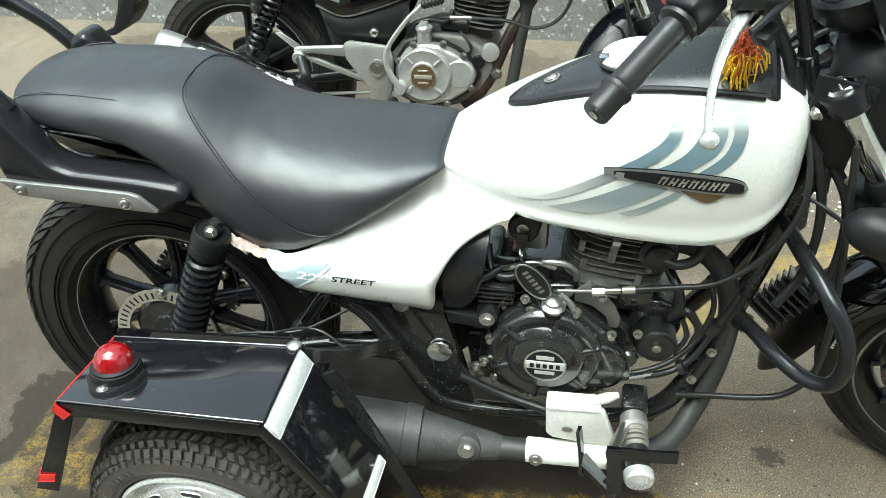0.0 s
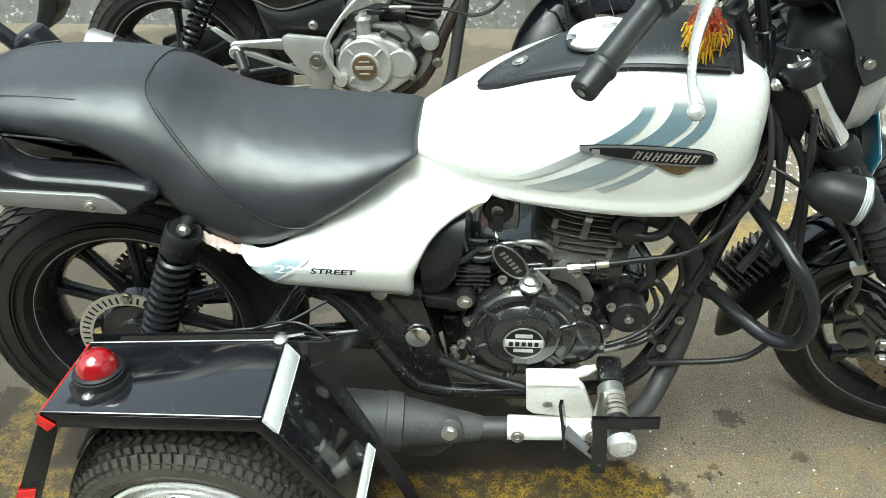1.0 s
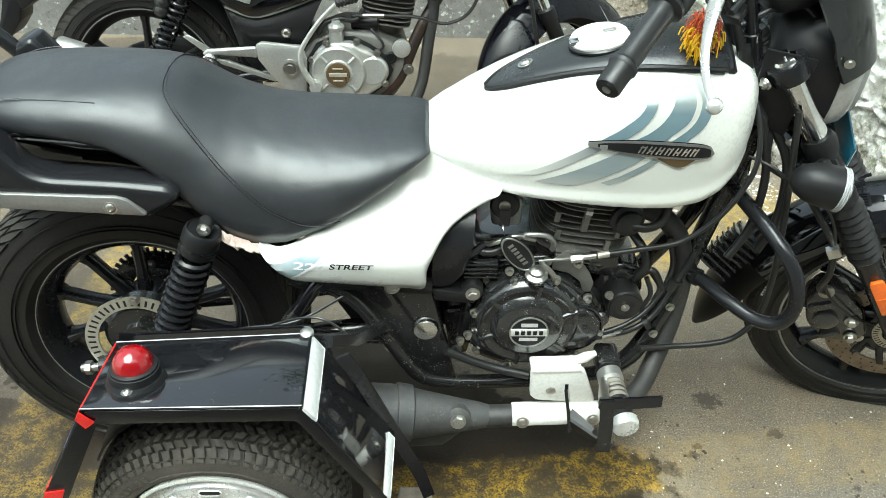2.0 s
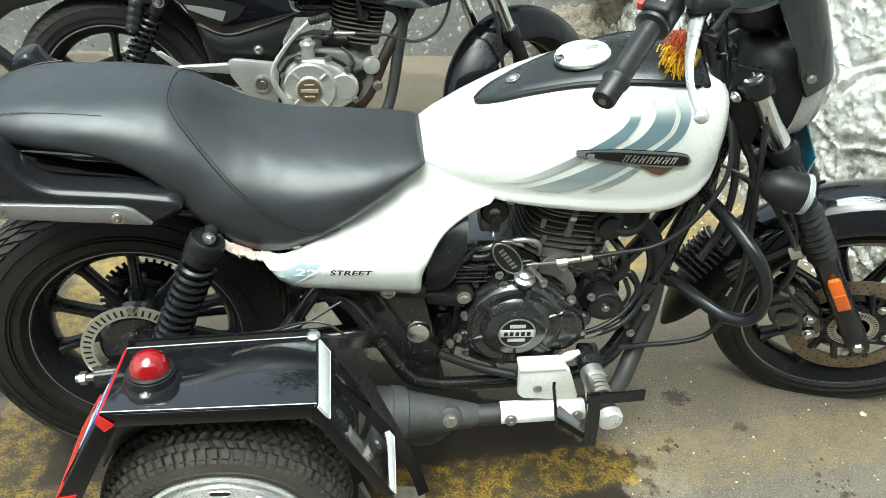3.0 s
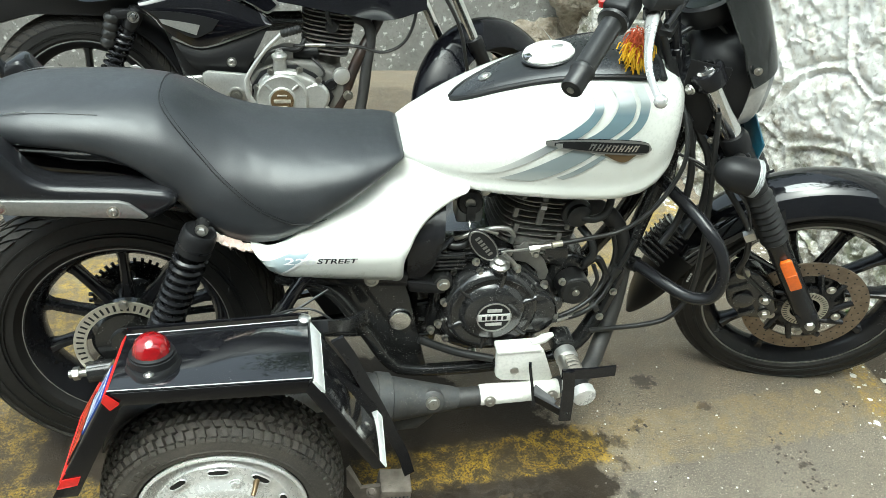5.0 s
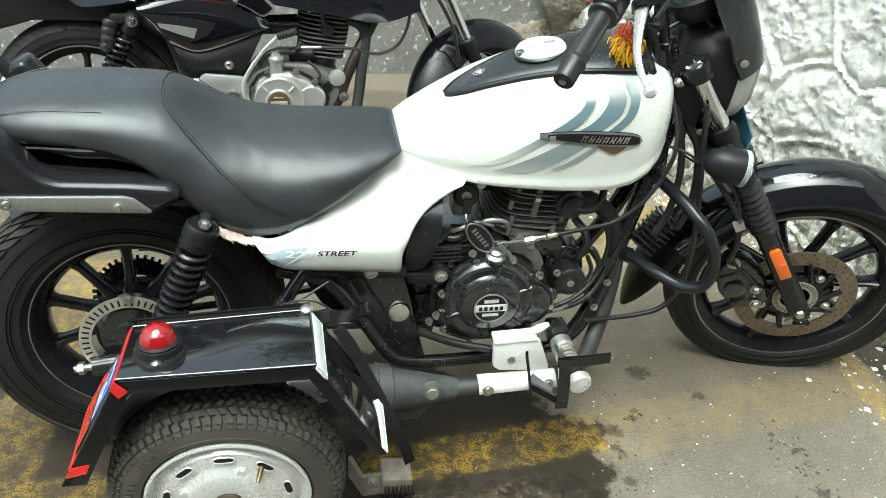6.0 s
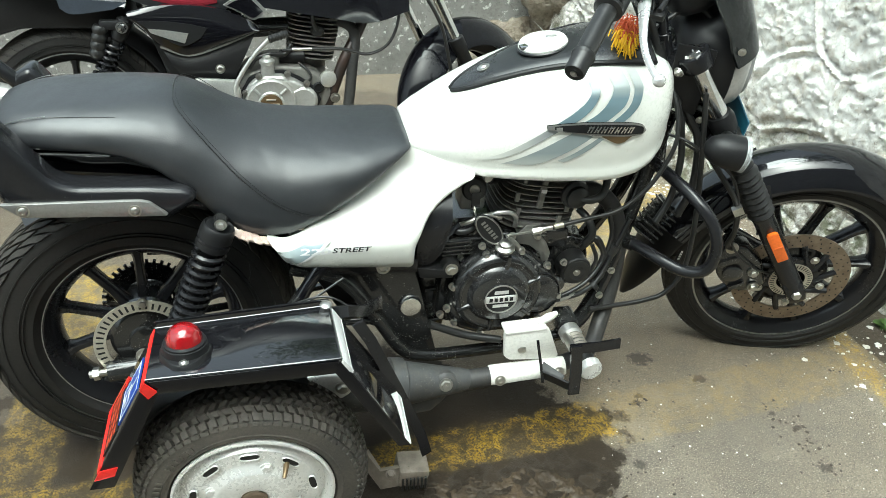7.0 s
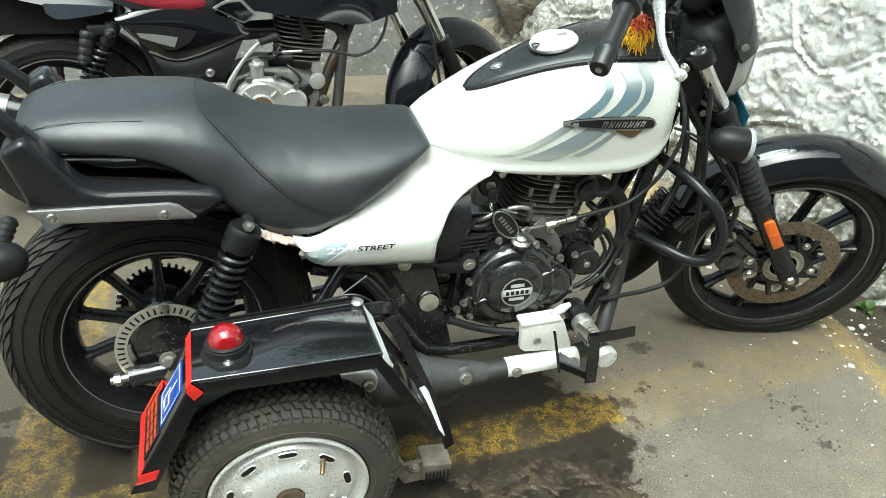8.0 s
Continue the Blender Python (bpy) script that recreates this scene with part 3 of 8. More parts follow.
def grey_relief(s, z):
    return 0.006 * noise.noise((s * 3, z * 3, 1.3)) + 0.004 * noise.noise((s * 14, z * 14, 4.1))


tagged(part("wall_north", wavy_wall("wall_north", (-5.0, 2.14), (1.50, 2.14), 1.25, 0.25, 130, 26, grey_relief), GREYWALL),
       "grey cement-plastered wall with white paint splashes and drips", "wall", kind="structure")

rnd = random.Random(5)
STONES = [(0.36 * i + rnd.uniform(-0.10, 0.10) + 0.18 * (j % 2), 0.27 * j + rnd.uniform(-0.07, 0.07), rnd.uniform(-1, 1)) for j in range(-1, 10) for i in range(-1, 14)]
SX, SZ, SV = (np.array([q[k] for q in STONES]) for k in range(3))


def stone_relief(s, z):
    wx = s + 0.05 * noise.noise((s * 4, z * 4, 7.7))
    wz = z + 0.05 * noise.noise((s * 4, z * 4, 2.2))
    d = np.sqrt((SX - wx) ** 2 + ((SZ - wz) * 1.15) ** 2)
    o = np.argpartition(d, 2)[:2]
    a, b = sorted((float(d[o[0]]), float(d[o[1]])))
    v = float(SV[int(np.argmin(d))])
    edge = b - a
    wide = 0.012 + 0.007 * noise.noise((s * 15, z * 15, 4.4))
    ridge = 0.010 * (1 + 0.6 * noise.noise((s * 30, z * 30, 6.6))) * math.exp(-(edge / wide) ** 2)                    # raised pointing
    groove = 0.011 * math.exp(-((edge - 0.036) / 0.012) ** 2) * (0.35 + 0.65 * (noise.noise((s * 6, z * 6, 8.1)) > 0.0))
    face = 0.010 * min(1.0, edge / 0.10) + 0.011 * v * min(1.0, edge / 0.07)
    lumps = 0.0055 * noise.fractal((s * 9, z * 9, 3.0), 0.45, 2.3, 7) + 0.004 * noise.ridged_multi_fractal((s * 19, z * 19, 9.0), 0.6, 2.3, 6, 1.0, 2.0)
    chip = -0.009 * max(0.0, noise.noise((s * 21, z * 21, 5.5)) - 0.42) / 0.3
    flake = 0.0035 * math.tanh(7.0 * (noise.fractal((s * 13, z * 13, 1.0), 0.6, 2.2, 6) - 0.08))    # coats of whitewash that broke away
    return face + ridge - groove + lumps + chip + flake + 0.0025 * noise.noise((s * 60, z * 60, 1.0))


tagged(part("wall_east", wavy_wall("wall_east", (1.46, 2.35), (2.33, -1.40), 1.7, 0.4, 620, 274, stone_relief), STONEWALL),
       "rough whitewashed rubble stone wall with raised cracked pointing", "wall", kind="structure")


def plain_wall(name, p0, p1, height, label):
    tagged(part(name, wavy_wall(name, p0, p1, height, 0.3, 24, 12, lambda s, z: 0.004 * noise.noise((s, z, 5.0))), GREYWALL), label, "wall", kind="structure")


# unseen wall, added to cut off low sky and darken side reflections
plain_wall("unseen_wall_south", (7.0, -4.2), (-5.0, -4.2), 5.4, "plain grey wall added out of view to block low sky")


def rock(name, c, s, seed, label):
    bm = bmesh.new()
    bmesh.ops.create_icosphere(bm, subdivisions=4, radius=1)
    for v in bm.verts:
        q = v.co * 1.4 + Vector((seed, seed * 2.3, 0))
        v.co *= 1 + 0.32 * noise.fractal(q, 0.8, 2.1, 4) + 0.06 * noise.noise(q * 5)
        v.co = Vector((v.co.x * s[0], v.co.y * s[1], v.co.z * s[2]))
    bm.transform(Matrix.Translation(c))
    return tagged(part(name, bm, ROCK, angle=60), label, "rock")


rock("boulder", (1.60, 2.02, 0.40), (0.20, 0.14, 0.24), 3.1, "brown weathered boulder set at the foot of the stone wall")
rock("boulder", (1.40, 2.10, 0.06), (0.18, 0.12, 0.14), 8.4, "dark weathered boulder lying in the corner of the walls")

# wet mud lumps in the puddle by the stabiliser
nx_, ny_ = 230, 130
rows = []
for j in range(ny_ + 1):
    row = []
    for i in range(nx_ + 1):
        x, y = 0.46 + 0.56 * i / nx_, -0.66 + 0.38 * j / ny_
        rim_ = math.hypot((x - 0.73) / 0.25, (y + 0.44) / 0.145) + 0.35 * noise.noise((x * 9, y * 9, 2.0))
        h = 0.0045 * noise.fractal((x * 30, y * 30, 0.6), 0.6, 2.2, 5) + 0.0030 * noise.ridged_multi_fractal((x * 24, y * 40, 3.0), 0.7, 2.2, 5, 1.0, 2.0) - 0.0035
        row.append((x, y, min(0.012, h - 0.010 * max(0.0, rim_ - 0.75))))
    rows.append(row)
bm = rings(bmesh.new(), rows, closed=False, cap=False)
tagged(part("mud_crust", bm, WETMUD), "ragged crust of wet brown mud on the paving", "mud", kind="stuff")

# loose lime flakes and grit by the wall
bm = bmesh.new()
rnd = random.Random(11)
for i in range(900):
    u = rnd.random()
    y = -0.9 + 2.3 * u
    x = 1.955 - 0.233 * (y - 0.04) - abs(rnd.gauss(0, 0.15)) - 0.02
    r = rnd.choice((0.002, 0.0025, 0.003, 0.004, 0.006, 0.010)) * rnd.uniform(0.7, 1.2)
    vs = [bm.verts.new((x + r * math.cos(a) * rnd.uniform(0.6, 1.2), y + r * math.sin(a) * rnd.uniform(0.6, 1.2), fall(y) + 0.0005)) for a in (0, 1.2, 2.4, 3.7, 5.0)]
    top = bm.verts.new((x, y, fall(y) + r * rnd.uniform(0.25, 0.7)))
    for k in range(5):
        bm.faces.new((vs[k], vs[(k + 1) % 5], top))
tagged(part("lime_chips", bm, LIME, smooth=False), "scattered white lime flakes on the paving by the wall", "debris", kind="stuff")


def weed(c, n, seed, size, label):
    ob = empty("weed", label, "plant", m=Matrix.Translation(c))
    rr = random.Random(seed)
    for i in range(n):
        a, e = rr.uniform(0, 6.28), rr.uniform(0.3, 1.1)
        L = size * rr.uniform(0.6, 1.1)
        d = Vector((math.cos(a) * math.cos(e), math.sin(a) * math.cos(e), math.sin(e)))
        side = d.cross(Vector((0, 0, 1))).normalized()
        up = side.cross(d)
        rows = []
        for k in range(7):
            t = k / 6
            q = d * L * t - Vector((0, 0, 1)) * L * 0.35 * t * t
            w = L * 0.28 * math.sin(math.pi * min(1, 0.05 + t * 0.95)) ** 0.8 * (1 if t > 0.3 else 0.35 + t)
            rows.append([q - side * w + up * w * 0.3, q, q + side * w + up * w * 0.3])
        lb = rings(bmesh.new(), rows, closed=False, cap=False)
        part("leaf", lb, LEAF, ob)
    return ob


weed((1.945, 0.025, 0.0), 11, 2, 0.050, "small green weed with oval leaves by the wall")
weed((1.88, 0.24, 0.0), 7, 6, 0.04, "small green weed growing beside the stone wall")
weed((1.77, 0.72, -0.02), 8, 9, 0.05, "small green weed growing out of the wall foot")

# dark crumbs of dirt and small pale chips strewn over the paving
bm = bmesh.new()
rnd = random.Random(23)
for cx, cy, sd, n in ((1.44, -0.236, 0.022, 16), (1.481, -0.287, 0.022, 20), (1.476, -0.344, 0.016, 12), (1.473, -0.416, 0.028, 14), (1.119, -0.146, 0.012, 8), (1.30, -0.20, 0.26, 46), (1.689, -0.113, 0.007, 5), (1.05, -0.33, 0.05, 14)):
    for i in range(n):
        x, y = rnd.gauss(cx, sd), rnd.gauss(cy, sd * 0.8)
        r = rnd.uniform(0.0016, 0.0048)
        ring = [bm.verts.new((x + r * rnd.uniform(0.6, 1.5) * math.cos(a), y + r * rnd.uniform(0.6, 1.5) * math.sin(a), 0.0003)) for a in (0, 1.2, 2.4, 3.7, 5.0)]
        top = bm.verts.new((x, y, r * rnd.uniform(0.3, 0.8)))
        for k in range(5):
            bm.faces.new((ring[k], ring[(k + 1) % 5], top))
tagged(part("dirt_crumbs", bm, MUD, smooth=False), "dark crumbs of dirt scattered on the concrete paving", "dirt", kind="stuff")
bm = bmesh.new()
for i in range(210):
    x, y = rnd.uniform(0.95, 1.95), rnd.uniform(-0.75, 0.15)
    r = rnd.choice((0.0012, 0.0016, 0.002, 0.003)) * rnd.uniform(0.7, 1.3)
    ring = [bm.verts.new((x + r * rnd.uniform(0.6, 1.3) * math.cos(a), y + r * rnd.uniform(0.6, 1.3) * math.sin(a), 0.0003)) for a in (0, 1.5, 3.1, 4.7)]
    top = bm.verts.new((x, y, r * rnd.uniform(0.3, 0.7)))
    for k in range(4):
        bm.faces.new((ring[k], ring[(k + 1) % 4], top))
tagged(part("grit", bm, LIME, smooth=False), "fine pale grit scattered on the concrete paving", "debris", kind="stuff")


def tree(base, seed, size, label):
    """A tapered trunk with limbs, and a crown of many small leaves."""
    ob = empty("tree", label, "tree", m=Matrix.Translation(base))
    rr = random.Random(seed)
    part("trunk", tube([V(q) * size for q in ((0, 0, -0.1), (0.03, 0.05, 0.9), (-0.05, 0.02, 1.8), (-0.15, -0.05, 2.5))], [0.17, 0.14, 0.12, 0.09], 14), BARK, ob)
    tips = []
    for i in range(9):
        a = 2 * math.pi * i / 9 + rr.uniform(-0.3, 0.3)
        L = rr.uniform(1.2, 2.1)
        q = [V(-0.10, 0, rr.uniform(1.8, 2.4))]
        for k in range(3):
            q.append(q[-1] + V(math.cos(a) * L / 3, math.sin(a) * L / 3, rr.uniform(0.15, 0.45)))
        part("limb", tube([v * size for v in q], [0.06, 0.045, 0.03, 0.012], 8), BARK, ob)
        tips += q[1:] + [q[-1] + V(rr.gauss(0, 0.3), rr.gauss(0, 0.3), 0.4), V(-0.1, 0, 3.3) + V(math.cos(a), math.sin(a), 0) * rr.uniform(0.1, 0.9)]
    verts, faces = [], []
    for q in tips:
        for i in range(230):
            p = q + V(rr.gauss(0, 0.34), rr.gauss(0, 0.34), rr.gauss(0, 0.24))
            d = V(rr.gauss(0, 1), rr.gauss(0, 1), rr.gauss(0, 0.6)).normalized()
            w = d.orthogonal().normalized() * 0.035
            d = d * rr.uniform(0.09, 0.16)
            o = len(verts)
            verts += [p, p + d * 0.5 + w, p + d, p + d * 0.5 - w]
            faces.append((o, o + 1, o + 2, o + 3))
    me = bpy.data.meshes.new("tmp")
    me.from_pydata([v * size for v in verts], [], faces)
    bm = bmesh.new()
    bm.from_mesh(me)
    bpy.data.meshes.remove(me)
    tagged(part("crown", bm, LEAF, ob, smooth=False), kind="stuff")
    return ob


# out of view; gives the front mudguard the dark shapes it reflects
big = tree((4.9, 0.2, 0.0), 4, 1.25, "leafy green tree added out of view for dark reflections")
# second unseen tree, added to darken gloss reflections from the north
copy_thing(big, pose(2.4, 5.6, 0, 0, 0, 130))

# ---- parts shared by both motorcycles ----
def tyre_mesh(c, R, rim, half, crown=0.5, seg=72):
    """Tyre round the y axis: crowned tread, bulging sides and beads."""
    prof = []
    h = R - rim
    for k in range(13):
        a = math.pi * k / 12
        y = -half * math.cos(a)
        r = rim + h * (0.30 + 0.70 * math.sin(a) ** crown)
        prof.append((r, y))
    prof = [(rim - 0.004, -half * 0.72), (rim + 0.004, -half * 0.80), (rim + h * 0.14, -half * 0.95)] + prof[1:-1] + [(rim + h * 0.14, half * 0.95), (rim + 0.004, half * 0.80), (rim - 0.004, half * 0.72)]
    return lathe(prof, c, (0, 1, 0), seg, closed_profile=True)


def tread_blocks(c, R, half, rows, n, size, depth, skew=0.0, rim=None, crown=0.5):
    """Raised tread lugs standing on the tyre's crown and following its curve."""
    rim = R * 0.64 if rim is None else rim
    surf = lambda y: rim + (R - rim) * (0.30 + 0.70 * max(0.0, 1 - (y / half) ** 2) ** (crown / 2))
    verts, faces = [], []
    w = size * 0.5 / R
    for ri, (y, dr, wy) in enumerate(rows):
        stations = []
        for s in (-1, 0, 1):
            yy = max(-half * 0.985, min(half * 0.985, y + s * wy * 0.5))
            e = 0.001
            g = (surf(min(half * 0.99, yy + e)) - surf(max(-half * 0.99, yy - e))) / (2 * e)
            L = math.hypot(1, g)
            stations.append((s, yy, surf(yy), 1 / L, -g / L))
        for i in range(n):
            a = 2 * math.pi * (i + 0.5 * (ri % 2)) / n
            o = len(verts)
            for lev, k in ((-0.003, 1.0), (depth, 0.88)):
                for s, yy, r, nr, ny in stations:
                    for sa in (-1, 1):
                        aa = a + sa * w * k + skew * s * (1 if y < 0 else -1)
                        rr = r + nr * lev
                        verts.append((c[0] + rr * math.cos(aa), c[1] + yy + ny * lev - s * wy * 0.5 * (1 - k), c[2] + rr * math.sin(aa)))
            for p, q in ((0, 2), (2, 4)):
                faces += [(o + 6 + p, o + 7 + p, o + 7 + q, o + 6 + q), (o + p, o + q, o + 6 + q, o + 6 + p), (o + 1 + p, o + 7 + p, o + 7 + q, o + 1 + q)]
            faces += [(o, o + 1, o + 7, o + 6), (o + 4, o + 10, o + 11, o + 5)]
    me = bpy.data.meshes.new("tmp")
    me.from_pydata(verts, [], faces)
    bm = bmesh.new()
    bm.from_mesh(me)
    bpy.data.meshes.remove(me)
    return bm


def alloy_wheel(name, c, R, half, rim, spokes, hub, parent, rimmat, tyrelabel, stripe=None, grooves=None, twin=0.0, phase=0.3):
    w = part(name, tyre_mesh(c, R, rim, half), RUBBER, parent, tyrelabel)
    c = Vector(c)
    if grooves:
        tagged(part("tread", tread_blocks(c, R * 0.998, half, *grooves, rim), TREAD, w), kind="stuff")
    h = R - rim
    for f in (0.30, 0.36, 0.62):                       # moulded ribs round the sidewall
        yr = half * (1 - max(0.0, (f - 0.30) / 0.70) ** 4) ** 0.5
        part("sidewall_rib", lathe([(rim + h * f - 0.0016, -yr + 0.002), (rim + h * f - 0.0010, -yr - 0.0013), (rim + h * f + 0.0010, -yr - 0.0013), (rim + h * f + 0.0016, -yr + 0.002)], c, (0, 1, 0), 72, closed_profile=True), RUBBER, w)
    hw = half * 0.70
    part("rim", lathe([(rim + 0.006, -hw), (rim + 0.009, -hw - 0.004), (rim - 0.002, -hw - 0.005), (rim - 0.014, -hw + 0.006), (rim - 0.028, -hw * 0.4), (rim - 0.03, 0),
                       (rim - 0.028, hw * 0.4), (rim - 0.014, hw - 0.006), (rim - 0.002, hw + 0.005), (rim + 0.009, hw + 0.004), (rim + 0.006, hw), (rim - 0.02, 0)], c, (0, 1, 0), 72, closed_profile=True), rimmat, w)
    if stripe:
        part("rim_stripe", lathe([(rim + 0.0005, -hw - 0.0062), (rim + 0.005, -hw - 0.0058), (rim + 0.005, -hw - 0.005), (rim + 0.0005, -hw - 0.0055)], c, (0, 1, 0), 72, closed_profile=True), stripe, w, "thin silver rim stripe")
    part("hub", lathe([(hub * 0.55, -half * 1.0), (hub * 0.6, -half * 0.7), (hub, -half * 0.6), (hub, half * 0.6), (hub * 0.6, half * 0.7), (hub * 0.55, half * 1.0)], c, (0, 1, 0), 32), rimmat, w)
    for i in range(spokes):
        for s in ((-1, 1) if twin else (0,)):
            a = phase + 2 * math.pi * i / spokes
            d0 = Vector((math.cos(a), 0, math.sin(a)))
            a1 = a + s * twin
            d1 = Vector((math.cos(a1), 0, math.sin(a1)))
            t = Vector((-math.sin(a), 0, math.cos(a)))
            loops = []
            for k, (f, wd, th) in enumerate(((0, 0.013, 0.020), (0.45, 0.0095, 0.016), (0.85, 0.0095, 0.016), (1.0, 0.014, 0.022))):
                q = c + d0 * (hub * 0.85 * (1 - f)) + d1 * ((rim - 0.024) * f)
                loops.append([q + t * wd * x + Vector((0, th * y, 0)) for x, y in ((-1, -0.6), (-0.5, -1), (0.5, -1), (1, -0.6), (1, 0.6), (0.5, 1), (-0.5, 1), (-1, 0.6))])
            part("spoke", rings(bmesh.new(), loops), rimmat, w)
    return w


# ---- the white motorcycle ----
LEAN = 1.0
bike = empty("motorcycle", "white cruiser motorcycle with black seat and side stabiliser wheel", "motorcycle", m=pose(0, 0, 0, -LEAN, 0, 0))

# rear wheel
RA = (0.0, 0.0, 0.308)
XF[0] = Matrix.Translation((-0.002, -0.036, 0.306)) @ Matrix.Rotation(radians(3.0), 4, "Z") @ Matrix.Rotation(radians(-3.6), 4, "X") @ Matrix.Translation((0, 0, -0.308))
rw = alloy_wheel("rear_wheel", RA, 0.311, 0.070, 0.197, 10, 0.055, bike, SATIN, "dusty black rear tyre on black alloy wheel", SILVER,
                 ([(-0.0565, 0, 0.011), (-0.041, 0, 0.015), (-0.021, 0, 0.018), (0.0, 0, 0.018), (0.021, 0, 0.018), (0.041, 0, 0.015), (0.0565, 0, 0.011)], 46, 0.0345, 0.0058, 0.07))
part("brake_plate", lathe([(0.0, -0.088), (0.03, -0.088), (0.034, -0.080), (0.062, -0.078), (0.070, -0.070), (0.072, -0.03)], RA, (0, 1, 0), 40), FRAME, rw)
bm = lathe([(0.076, -0.092), (0.100, -0.092), (0.100, -0.088), (0.076, -0.088)], RA, (0, 1, 0), 60, closed_profile=True)
ring = part("tone_ring", bm, CREAM, rw, "pale slotted sensor ring")
bm = bmesh.new()
for i in range(44):
    a = 2 * math.pi * i / 44
    d, t = Vector((math.cos(a), 0, math.sin(a))), Vector((-math.sin(a), 0, math.cos(a)))
    q = Vector(RA) + Vector((0, -0.0925, 0))
    vs = [bm.verts.new(q + d * r + t * s) for r, s in ((0.081, -0.0022), (0.095, -0.0022), (0.095, 0.0022), (0.081, 0.0022))]
    bm.faces.new(vs)
tagged(part("slot_ring", bm, PLASTIC, ring, smooth=False), kind="stuff")
part("ring_bolt", bolt((0.006, -0.092, 0.404), (0, -1, 0), 0.008, 0.009), STEEL, ring)
part("axle_nut", bolt((0.0, -0.135, 0.308), (0, -1, 0), 0.013, 0.012), DIRTY, rw)
bm = lathe([(0.05, 0.078), (0.088, 0.078), (0.088, 0.085), (0.05, 0.085)], RA, (0, 1, 0), 40, closed_profile=True)
spk = part("sprocket", bm, ENGINE, rw)
bm = bmesh.new()
for i in range(38):
    a = 2 * math.pi * i / 38
    b = box((0, 0, 0), (0.011, 0.006, 0.007), 0.001)
    b.transform(Matrix.Translation((RA[0] + 0.092 * math.cos(a), 0.0815, RA[2] + 0.092 * math.sin(a))) @ Matrix.Rotation(-a, 4, "Y"))
    tmp = bpy.data.meshes.new("tmp")
    b.to_mesh(tmp)
    b.free()
    bm.from_mesh(tmp)
    bpy.data.meshes.remove(tmp)
part("teeth", bm, ENGINE, spk)
for i in range(5):
    a = 0.4 + 2 * math.pi * i / 5
    part("sprocket_bolt", bolt((0.062 * math.cos(a), 0.076, 0.308 + 0.062 * math.sin(a)), (0, -1, 0), 0.008, 0.012), STEEL, rw)

XF[0] = Matrix.Identity(4)
# swingarm, chain guard and frame tubes
for s in (-1, 1):
    part("swingarm", tube([(-0.075, 0.147 * s, 0.262), (0.10, 0.142 * s, 0.282), (0.32, 0.115 * s, 0.315), (0.52, 0.10 * s, 0.33)], 0.021, 12, 6, flat=0.75), FRAME, bike)
    part("chain_adjuster", cyl((-0.112, 0.147 * s, 0.258), (-0.07, 0.147 * s, 0.262), 0.008, 10), STEEL, bike)
    part("adjuster_nut", cyl((-0.104, 0.147 * s, 0.2588), (-0.092, 0.147 * s, 0.2600), 0.0135, 6), STEEL, bike)
part("chain_guard", strap([(-0.05, 0.09, 0.42), (0.15, 0.09, 0.425), (0.40, 0.09, 0.40), (0.50, 0.09, 0.37)], 0.03, 0.004, (0, 1, 0), 5), SATIN, bike)
part("chain", strap([(0.0, 0.083, 0.398), (0.25, 0.083, 0.39), (0.50, 0.083, 0.375)], 0.012, 0.012, (0, 1, 0), 4), ENGINE, bike)
part("chain", strap([(0.0, 0.083, 0.218), (0.25, 0.083, 0.245), (0.50, 0.083, 0.29)], 0.012, 0.012, (0, 1, 0), 4), ENGINE, bike)
for s in (-1, 1):
    part("frame_tube", tube([(0.30, 0.145 * s, 0.478), (0.40, 0.15 * s, 0.446), (0.47, 0.152 * s, 0.345), (0.525, 0.15 * s, 0.250), (0.575, 0.145 * s, 0.222), (0.66, 0.14 * s, 0.214), (0.80, 0.13 * s, 0.212), (0.93, 0.11 * s, 0.215)], 0.0145, 12), FRAME, bike)
    part("seat_rail", tube([(-0.05, 0.12 * s, 0.66), (0.15, 0.13 * s, 0.63), (0.30, 0.13 * s, 0.60), (0.50, 0.07 * s, 0.66)], 0.013, 10), FRAME, bike)
    part("down_tube", tube([(1.12, 0.022 * s, 0.72), (1.070, 0.036 * s, 0.52), (1.014, 0.075 * s, 0.365), (0.958, 0.105 * s, 0.262), (0.90, 0.118 * s, 0.214)], 0.0185, 12), FRAME, bike)
part("backbone", tube([(0.45, 0, 0.66), (0.75, 0, 0.70), (1.02, 0, 0.74), (1.10, 0, 0.78)], 0.022, 12), FRAME, bike)
# head gusset and steering head
part("head_gusset", prism([(0.97, 0.66), (1.04, 0.60), (1.10, 0.56), (1.13, 0.60), (1.12, 0.74), (1.07, 0.79), (1.02, 0.74)], -0.030, 0.030, 0.006), FRAME, bike)
# pivot plate with its big bolt
fp = part("pivot_plate", prism([(0.372, 0.470), (0.55, 0.458), (0.562, 0.414), (0.603, 0.236), (0.564, 0.228), (0.54, 0.25), (0.47, 0.345), (0.405, 0.445)], -0.150, -0.120, 0.004), FRAME, bike)
part("pivot_cap", lathe([(0.0245, 0), (0.0245, 0.006), (0.0215, 0.011), (0.0, 0.012)], (0.543, -0.150, 0.366), (0, -1, 0), 32), CHROME, fp, "dented zinc pivot cap")
part("toolbox", prism([(0.30, 0.50), (0.555, 0.485), (0.555, 0.455), (0.36, 0.468)], -0.165, -0.10, 0.004), SATIN, bike)
part("cover_screw", lathe([(0.014, 0), (0.014, 0.004), (0.009, 0.005), (0.008, 0.002), (0, 0.002)], (0.483, -0.172, 0.481), (0, -1, 0), 20), STEEL, bike)
